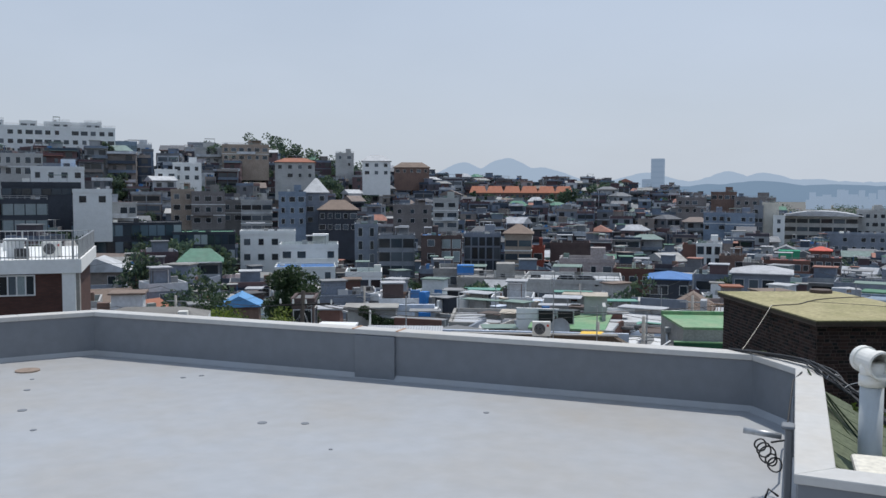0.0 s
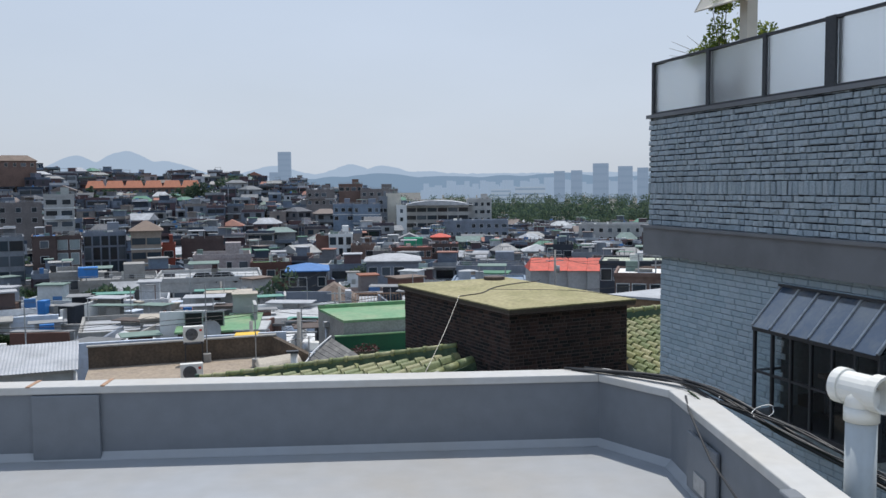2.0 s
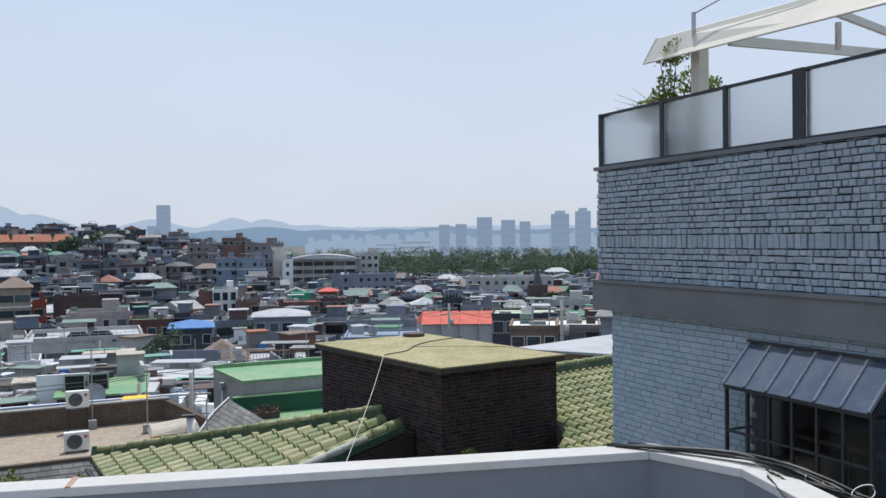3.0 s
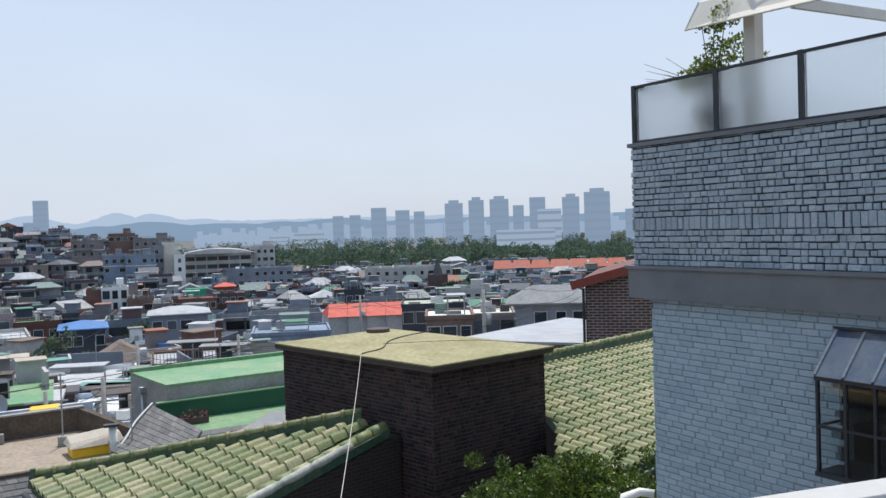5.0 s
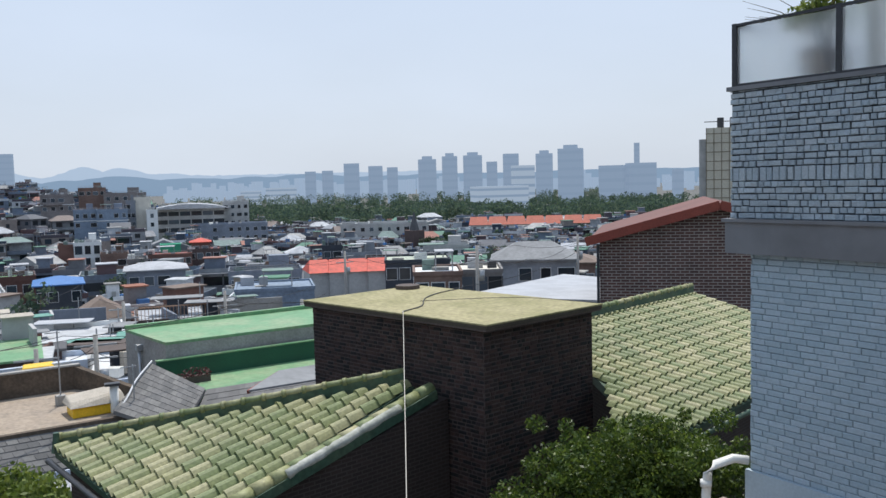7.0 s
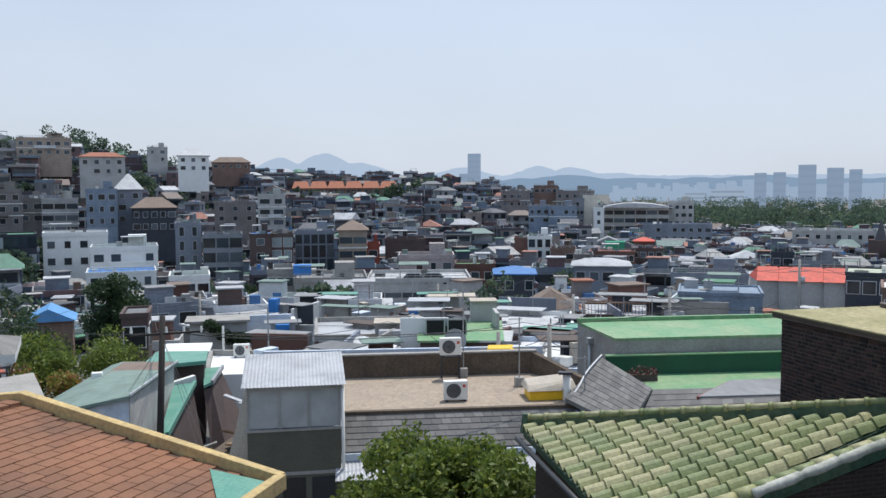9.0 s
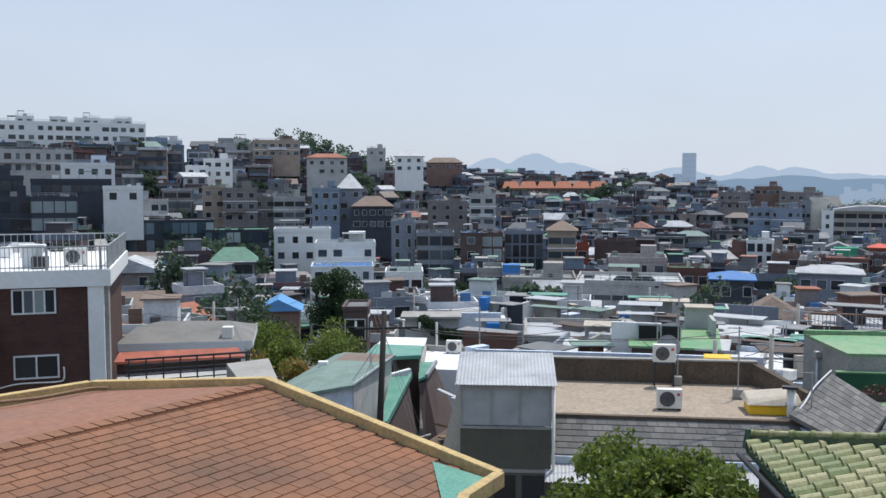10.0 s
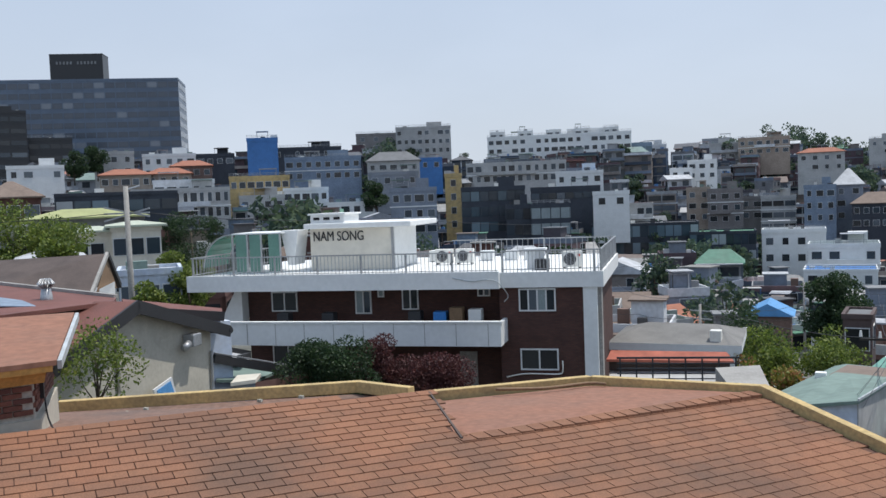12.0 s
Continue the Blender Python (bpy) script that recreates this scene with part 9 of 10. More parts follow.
    lm("low_house", "wide plain blue-grey walled house", 5.25, 10.07, 92, -6.28, -7.11, 7, M["bluegrey"], M["bluegrey"], cols=2, rows=[9], head=False, parapet=0.25)
    lm("low_house", "dark two-storey house with a flat roof", 11.18, 12.45, 189, -3.88, -5.04, 8, M["wall6"], M["roof5"], cols=2, head=False)
    lm("low_house", "grey flats with a long roof terrace", 12.40, 14.95, 184, -4.39, -5.22, 8, M["wall0"], M["roof2"], cols=4)
    lm("low_house", "pale grey flats with a stepped roof", 17.73, 20.70, 214, -4.08, -5.06, 9, M["wall10"], M["roof9"], cols=5)
    lm("low_house", "dark brick houses in a row with flat roofs", 13.77, 17.58, 154, -4.81, -5.53, 8, M["wall11"], M["roof2"], cols=6, head=False)
    lm("low_house", "brown house with a dark sheet roof", 24.88, 28.05, 113, -5.36, -6.43, 8, M["wall3b"], M["roof10"], cols=4, head=False, hip=1.2)


M["gable_brick"] = brick_mat("purple_brown_brickwork", (0.11, 0.052, 0.042), (0.075, 0.04, 0.036), (0.30, 0.27, 0.24), radians(-33.3), course=0.10, length=0.30, joint=0.016)
M["tower_tile"] = mat("cream_ceramic_tile", (0.50, 0.47, 0.38), 0.4, stain_amt=0.2)
M["tile_joint"] = mat("brown_tile_joint", (0.22, 0.19, 0.14), 0.8)
M["ns_brick"] = brick_mat("dark_red_brown_brickwork", (0.07, 0.028, 0.022), (0.10, 0.04, 0.03), (0.055, 0.035, 0.03), radians(39))


def build_signed_building():
    fr = Frame(-25.7, 29.41, 39.1 + 180)      # u to the left along the front
    def bx(u0, u1, v0, v1, z0, z1, g=None):
        # v grows into the building
        return fr.box(u0, u1, -v1, -v0, z0, z1, g)
    class Sub(Frame):
        def p(self, u, v, z):
            return fr.p(u, -v, z)
    f = Sub(0, 0, 0)
    t = thing("brick_apartment_house", fr.p(8, -5, -12), "dark brick apartment house with white balcony and roof slabs", "building")
    part("right_block", bx(0.2, 3.6, 0.15, 10, -12, -1.93), M["ns_brick"], t)
    part("left_block", bx(3.6, 15.4, 1.25, 10, -12, -1.93), M["ns_brick"], t)
    part("corner_column", bx(-0.35, 0.2, 0.05, 0.75, -12, -1.93), M["white"], t)
    part("corner_fin", bx(-0.5, -0.3, 0.35, 1.0, -12, -1.93), M["concrete"], t)
    part("return_wall", bx(-0.3, 0.2, 0.76, 10, -12, -1.93), M["ns_brick"], t)
    part("roof_slab", bx(3.5, 17.5, -0.42, 10.4, -1.92, -1.32), M["white"], t)
    part("roof_slab", bx(-0.62, 3.5, -0.02, 10.4, -1.92, -1.30), M["white"], t)
    part("roof_upstand", bx(3.5, 17.5, -0.42, -0.22, -1.32, -1.22), M["white"], t)
    part("balcony_front", bx(3.3, 15.2, -1.33, -1.18, -4.1, -3.17), M["white"], t)
    part("balcony_side", bx(3.3, 3.45, -1.18, 0.15, -4.1, -3.17), M["white"], t)
    part("balcony_cap", bx(3.25, 15.25, -1.38, -1.12, -3.17, -3.10), M["white"], t)
    part("balcony_floor", bx(3.45, 15.2, -1.17, 1.24, -4.1, -3.95), M["concrete"], t)
    g = Geo()
    for k in range(9):
        bx(3.8 + k * 1.3, 3.82 + k * 1.3, -1.34, -1.33, -4.08, -3.2, g)
    part("panel_joints", g, M["concrete"], t, kind="stuff")
    part("stair_slope", Geo().hexa([f.p(15.4, 0.6, -4.1), f.p(16.9, 0.6, -4.1), f.p(16.9, 1.2, -4.1), f.p(15.4, 1.2, -4.1)], [f.p(15.4, 0.6, -1.95), f.p(15.7, 0.6, -1.95), f.p(15.7, 1.2, -1.95), f.p(15.4, 1.2, -1.95)]), M["white"], t)
    def win(u0, u1, z0, z1, v, lights=2, curtain=0, glass="win"):
        w = thing("sliding_window", f.p(u0, v, z0), "white-framed sliding window in dark brick", "window", "windows of the brick apartment house")
        w.parent = t
        w.location = Vector(f.p(u0, v, z0)) - t.location
        del w["label"], w["category"], w["group"]
        w.name = "window"
        gg = Geo()
        q = 0.06
        bx(u0, u1, v - 0.06, v - 0.001, z0, z0 + q, gg)
        bx(u0, u1, v - 0.06, v - 0.001, z1 - q, z1, gg)
        for k in range(lights + 1):
            a = u0 + (u1 - u0 - q) * k / lights
            bx(a, a + q, v - 0.058, v - 0.001, z0 + q, z1 - q, gg)
        part("window_frame", gg, M["frame_white"], w)
        for k in range(lights):
            a, b = u0 + (u1 - u0 - q) * k / lights + q, u0 + (u1 - u0 - q) * (k + 1) / lights
            part("window_pane", bx(a, b, v - 0.03, v - 0.002, z0 + q, z1 - q), M["win_bright" if (k + curtain) % 3 == 2 else glass], w)
    win(1.3, 2.8, -2.9, -1.97, 0.15, 4, 1)
    win(1.25, 2.8, -5.3, -4.42, 0.15, 2)
    win(13.0, 14.25, -3.0, -2.1, 1.25, 2)
    win(9.5, 10.25, -3.12, -2.08, 1.25, 2, 1)
    win(7.35, 8.1, -2.95, -2.03, 1.25, 2)
    win(4.2, 4.75, -2.4, -2.05, 1.25, 2)
    win(12.8, 14.3, -5.4, -4.5, 1.25, 2)
    win(8.9, 9.2, -2.4, -2.06, 1.25, 1, 2)
    part("door", bx(4.85, 5.6, 1.19, 1.249, -6.4, -4.75), M["concrete"], t)
    # roof railing
    rl = thing("roof_railing", fr.p(8, 0, -1.3), "grey steel baluster railing round the white roof", "railing")
    g = Geo()
    def run(a, b, zb, n):
        A, B = Vector(a), Vector(b)
        part("handrail", Geo().beam(A + Vector((0, 0, 0.86)), B + Vector((0, 0, 0.86)), 0.06, 0.05), M["zinc"], rl)
        part("lower_rail", Geo().beam(A + Vector((0, 0, 0.12)), B + Vector((0, 0, 0.12)), 0.03, 0.03), M["zinc"], rl)
        for k in range(n):
            p = A.lerp(B, (k + 0.5) / n)
            big = k % 12 == 0
            part("post" if big else "baluster", Geo().box(p.x, p.y, p.z, p.z + 0.86, 0.07 if big else 0.02, 0.07 if big else 0.02), M["zinc"], rl)
    run(f.p(17.3, -0.3, -1.30), f.p(3.55, -0.3, -1.30), 0, 84)
    run(f.p(3.5, 0.1, -1.30), f.p(-0.5, 0.1, -1.30), 0, 26)
    run(f.p(-0.52, 0.1, -1.30), f.p(-0.52, 10.2, -1.30), 0, 50)
    run(f.p(-0.4, 10.2, -1.30), f.p(8, 10.2, -1.30), 0, 30)
    run(f.p(17.3, -0.3, -1.30), f.p(17.3, 8, -1.30), 0, 26)
    # penthouse with the sign
    ph = thing("rooftop_penthouse", f.p(11, 4, -1.3), "cream rendered rooftop penthouse with a projecting flat roof", "building")
    part("wall", bx(8.95, 13.0, 3.0, 6.5, -1.3, 0.62), M["cream"], ph)
    part("side_cladding", bx(8.90, 8.95, 3.05, 6.5, -1.3, 0.60), M["white"], ph)
    part("roof_slab", bx(8.0, 13.15, 2.6, 7.2, 0.62, 0.86), M["white"], ph, bevel=0.03)
    part("corner_post", bx(8.93, 9.05, 2.96, 3.02, -1.3, 0.62), M["zinc"], ph)
    cap = part("tank_house", bx(11.3, 12.95, 3.0, 5.0, 0.86, 1.24), M["white"], ph)
    part("cap_slab", bx(11.2, 13.05, 2.9, 5.1, 1.24, 1.32), M["white"], ph)
    for k in range(3):
        part("vent_slot", bx(11.5 + k * 0.5, 11.8 + k * 0.5, 2.98, 3.0, 1.02, 1.14), M["void"], ph)
    # the lettering, in relief
    cu = bpy.data.curves.new("sign_lettering", "FONT")
    cu.body = "NAM SONG"
    cu.size, cu.extrude, cu.align_x, cu.align_y = 0.60, 0.02, "LEFT", "BOTTOM"
    cu.space_character = 1.0
    tmp = bpy.data.objects.new("tmp_text", cu)
    scene.collection.objects.link(tmp)
    me = bpy.data.meshes.new_from_object(tmp.evaluated_get(bpy.context.evaluated_depsgraph_get()))
    bpy.data.objects.remove(tmp)
    me.name = "sign_lettering"
    me.materials.clear()
    me.materials.append(M["black"])
    xs = [v.co.x for v in me.vertices]
    sc = 2.45 / (max(xs) - min(xs))
    o, du = Vector(f.p(12.82, 2.97, -0.08)), Vector((-fr.u[0], -fr.u[1], 0))
    dn = Vector((fr.v[0], fr.v[1], 0))
    for v in me.vertices:
        c = v.co.copy()
        p = o + du * ((c.x - min(xs)) * sc) + Vector((0, 0, 1)) * c.y * 1.05 + dn * (c.z + 0.0)
        v.co = p - o
    sg = new("sign_lettering", me)
    sg.location = o
    tagged(sg, "black raised letters reading NAM SONG on the penthouse", "sign")
    # green polycarbonate stair cover
    gv = thing("polycarbonate_shelter", f.p(16, 2, -1.3), "green polycarbonate shelter with an arched roof and steel frame", "shelter")
    for k in range(6):
        a0, a1 = k / 6 * math.pi / 2, (k + 1) / 6 * math.pi / 2
        pr = []
        for a in (a0, a1):
            for vv in (2.0, 4.4):
                pr.append(f.p(16.5 + 1.5 * math.cos(a), vv, -1.0 + 1.5 * math.sin(a)))
        part("arched_sheet", Geo().add([pr[0], pr[1], pr[3], pr[2]] + [(p[0], p[1], p[2] - 0.03) for p in (pr[0], pr[1], pr[3], pr[2])], [(0, 1, 2, 3), (7, 6, 5, 4), (0, 4, 5, 1), (2, 6, 7, 3)]), M["green_glass"], gv)
        part("rib", Geo().beam(pr[0], pr[2], 0.06), M["zinc"], gv)
        part("rib", Geo().beam(pr[1], pr[3], 0.06), M["zinc"], gv)
    part("flat_top", bx(14.0, 16.5, 2.0, 4.4, 0.48, 0.54), M["white"], gv)
    for a in (14.05, 15.0, 15.7, 16.45):
        part("post", bx(a, a + 0.07, 2.0, 2.07, -1.3, 0.5), M["zinc"], gv)
        if a < 16.4:
            part("glazing", bx(a + 0.08, a + 0.62, 2.02, 2.04, -1.25, 0.46), M["green_glass2"], gv)
    part("leaning_panel", Geo().hexa([f.p(13.6, 2.4, -1.0), f.p(13.9, 2.4, -1.0), f.p(13.9, 3.6, -1.0), f.p(13.6, 3.6, -1.0)], [f.p(13.35, 2.4, 0.6), f.p(14.2, 2.4, 0.6), f.p(14.2, 3.6, 0.6), f.p(13.35, 3.6, 0.6)]), M["white"], gv)
    # rooftop equipment
    for u, v in ((7.1, 5.0), (6.1, 5.0), (0.75, 1.6)):
        ff = Frame(*f.p(u, v, 0)[:2], 39.1)
        ac_unit(ff, 0, 0, -1.3)
    e = thing("vent_box", f.p(2, 0.9, -1.3), "black vent box with a white cap on the roof", "vent")
    part("box", bx(1.65, 2.2, 0.8, 1.3, -1.3, -0.85), M["iron"], e)
    part("cap", bx(1.9, 2.6, 1.3, 1.7, -1.3, -0.50), M["white"], e)
    part("cap_slab", bx(1.8, 2.7, 1.2, 1.8, -0.50, -0.42), M["white"], e)
    for u in (7.8, 3.0, 4.0, 5.2):
        solo("roof_kerb_block", bx(u, u + 0.6, 7.0, 7.6, -1.3, -0.85 + 0.1 * (u % 1)), M["white"], "white rendered block on the roof", "roof block", loc=f.p(u, 7, -1.3))
    # balcony things
    for k, (u, m, h) in enumerate(((5.9, "clutter_blue", 0.55), (4.4, "white", 0.75), (10.9, "iron", 0.5), (13.0, "iron", 0.5), (5.2, "wood", 0.9), (7.0, "iron", 0.6))):
        b = solo("balcony_chest", bx(u, u + 0.55, 0.2, 0.7, -3.95, -3.2 + h * 0.5), M[m], "small chest or seat behind the balcony wall", "storage box", loc=f.p(u, 0.2, -3.95), bevel=0.02)
    wire_run("loose_cable", [f.p(5.4, -0.45, -1.45), f.p(4.6, -0.47, -1.6), f.p(4.2, -0.47, -1.55), f.p(3.6, -0.5, -1.6), f.p(3.2, -0.1, -2.2), f.p(3.4, 0.1, -2.5)], 0.02, M["pvc_grey"], "loose cable hanging from the white roof slab")
    wire_run("conduit", [f.p(3.4, 0.1, -5.6), f.p(2.6, 0.1, -5.45), f.p(1.3, 0.1, -5.45), f.p(1.1, 0.1, -5.3), f.p(1.1, 0.1, -4.9)], 0.03, M["pvc"], "white conduit on the brick wall")


M["green_glass2"] = mat("green_tinted_glazing", (0.12, 0.24, 0.20), 0.15, stain_amt=0.2, bump=0)


def build_shingle_roof():
    def za(x):
        return -1.6 - 0.17 * (x + 10.97)
    t = thing("terracotta_shingle_roof", (-8, 10, -9), "terracotta asphalt-shingle roof with an ochre curb", "roof")
    ring = [(-10.03, 17.29), (-10.97, 11.69), (-12.65, 12.36), (-13.3, 10.17), (-13.57, 8.55), (-13.91, 6.45), (-14.6, 1.0), (-4.6, 1.0), (-4.6, 9.5), (-5.60, 15.5), (-5.43, 16.4)]
    top = [(x, y, za(x) - 0.012) for x, y in ring]
    bot = [(x, y, za(x) - 0.20) for x, y in ring]
    n = len(ring)
    g = Geo().add(top + bot, [tuple(range(n - 1, -1, -1)), tuple(range(n, 2 * n))] + [(i, (i + 1) % n, n + (i + 1) % n, n + i) for i in range(n)])
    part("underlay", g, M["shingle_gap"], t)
    part("wall", Geo().prism([(-10.0, 17.0), (-13.5, 16.6), (-18.5, 8.5), (-15, 1.2), (-4.9, 1.2), (-4.9, 9.5), (-5.9, 16.0)], -9.5, -2.9), M["beige"], t)
    # shingle tabs
    def inside(x, y):
        c = False
        for i in range(n):
            x1, y1, x2, y2 = *ring[i], *ring[i - 1]
            if (y1 > y) != (y2 > y) and x < (x2 - x1) * (y - y1) / (y2 - y1) + x1:
                c = not c
        return c
    ax = Vector((0.165, 0.986))       # along the courses
    up = Vector((-0.986, 0.165))      # up the slope
    tabs = []
    w, e = 0.333, 0.20
    o = Vector((-4.6, 1.0))
    for i in range(-4, 54):
        for j in range(-6, 56):
            c = o + up * (i * e) + ax * (j * w + (w * 0.5 if i % 2 else 0) + (w * 0.12 * math.sin(i * 1.7)))
            if inside(c.x, c.y):
                tabs.append((c, i))
    tabs.sort(key=lambda q: (q[0] - Vector((-9.0, 10.5))).length)
    rnd = random.Random(9)
    def tab(g, c, i):
        a = ax * (w * 0.5 - 0.006)
        q = 0.5 * e
        pts = [c - a - up * q, c + a - up * q, c + a + up * q, c - a + up * q]
        j = [rnd.uniform(0, 0.004) for _ in range(4)]
        lo = [(p.x, p.y, za(p.x) - 0.005) for p in pts]
        hi = [(pts[0].x, pts[0].y, za(pts[0].x) + 0.012 + j[0]), (pts[1].x, pts[1].y, za(pts[1].x) + 0.012 + j[1]), (pts[2].x, pts[2].y, za(pts[2].x) + 0.001), (pts[3].x, pts[3].y, za(pts[3].x) + 0.001)]
        g.add(lo + hi, [(7, 6, 5, 4), (4, 5, 1, 0), (5, 6, 2, 1), (7, 4, 0, 3)])
    for c, i in tabs[:300]:
        g = Geo()
        tab(g, c, i)
        part("shingle", g, M["shingle"], t)
    g = Geo()
    for c, i in tabs[300:]:
        tab(g, c, i)
    part("shingle_field", g, M["shingle"], t, kind="stuff")
    # caps along the ridge
    A, B = Vector((-10.97, 11.69, -1.6)), Vector((-10.03, 17.29, -1.72))
    for k in range(24):
        p, q = A.lerp(B, k / 24), A.lerp(B, (k + 0.93) / 24)
        s = Vector((0.13, -0.02, -0.02))
        part("ridge_cap", Geo().hexa([p - s + Vector((0, 0, -0.04)), p + s + Vector((0, 0, -0.02)), q + s + Vector((0, 0, -0.02)), q - s + Vector((0, 0, -0.04))],
                                     [p - s + Vector((0, 0, 0.0)), p + s + Vector((0, 0, 0.03)), q + s + Vector((0, 0, 0.02)), q - s + Vector((0, 0, 0.0))]), M["shingle"], t)
    # back planes
    part("back_slope", Geo().add([(-10.97, 11.69, -1.60), (-10.03, 17.29, -1.72), (-13.30, 16.75, -2.0), (-14.45, 13.75, -2.0), (-12.65, 12.36, -1.75)], [(0, 1, 2, 3, 4)]), M["shingle_flat"], t)
    part("gable_step", Geo().add([(-10.97, 11.69, -1.6), (-12.65, 12.36, -1.32), (-12.65, 12.36, -1.76), (-10.97, 11.69, -1.62)], [(0, 1, 2, 3)]), M["shingle_flat"], t)
    part("step_flashing", Geo().beam((-10.93, 11.72, -1.585), (-12.65, 12.40, -1.32), 0.03, 0.03), M["dark_roof"], t)
    part("rear_slope", Geo().add([(-12.65, 12.36, -1.33), (-13.3, 10.17, -1.22), (-13.57, 8.55, -1.18), (-13.91, 6.45, -1.12), (-14.6, 1.0, -1.0), (-19.5, 3, -2.0), (-18.75, 8.3, -1.98), (-16.0, 13.0, -1.98), (-14.45, 13.75, -2.0)], [tuple(range(9))]), M["rear_shingle"], t)
    def curb(name, pts, w=0.16, h=0.22):
        for a, b in zip(pts[:-1], pts[1:]):
            a, b = Vector(a), Vector(b)
            part(name, Geo().beam(a - Vector((0, 0, h * 0.5)), b - Vector((0, 0, h * 0.5)) + (b - a).normalized() * 0.06, w, h), M["ochre"], t, bevel=0.012)
    curb("curb", [(-5.36, 16.46, -2.40), (-9.98, 17.42, -1.60), (-13.34, 16.85, -1.83)])
    curb("curb", [(-13.42, 16.8, -1.83), (-14.62, 13.85, -1.83)])
    curb("curb", [(-14.35, 13.2, -1.62), (-16.05, 13.1, -1.74), (-18.85, 8.28, -1.78)])
    curb("curb", [(-5.36, 16.46, -2.40), (-5.50, 15.4, -2.40), (-4.5, 9.4, -2.55)])
    solo("mint_flashing", Geo().slab((-5.75, 15.2, -2.44), (-5.55, 15.2, -2.47), (-5.52, 16.3, -2.47), (-6.4, 16.4, -2.36), 0.01), M["mint"], "mint green painted patch in the roof corner", "roof patch", loc=(-5.7, 15.2, -2.45))
    wire_run("roof_cable", [(-13.9, 14.8, -1.85), (-13.4, 15.6, -1.88), (-13.2, 16.5, -1.9), (-12.9, 16.7, -1.9)], 0.03, M["wood"], "old rope lying along the ochre curb")
    for k in range(26):
        x, y = rnd.uniform(-18.0, -14.8), rnd.uniform(8.6, 12.8)
        solo("mortar_dab", Geo().box(x, y, -1.98 + 0.0, -1.93, 0.10, 0.05, 0.4), M["lime"], kind="structure") if k % 3 == 0 else None
    wire_run("roof_cable", [(-12.3, 5.4, -1.33), (-11.6, 6.6, -1.46), (-10.8, 7.3, -1.60), (-9.9, 7.7, -1.76)], 0.016, M["black"], "black cable lying over the shingles")


M["shingle_flat"] = mat("terracotta_granule_sheet", (0.27, 0.13, 0.085), 0.95, grain=8, grain_amt=0.16, stain=0.8, stain_amt=0.5, stain_col=(0.20, 0.12, 0.09), bump=0.3)
M["rear_shingle"] = mat("worn_brown_granule_sheet", (0.20, 0.12, 0.09), 0.95, grain=8, grain_amt=0.25, stain=0.7, stain_amt=0.7, stain_col=(0.11, 0.085, 0.075), bump=0.4)


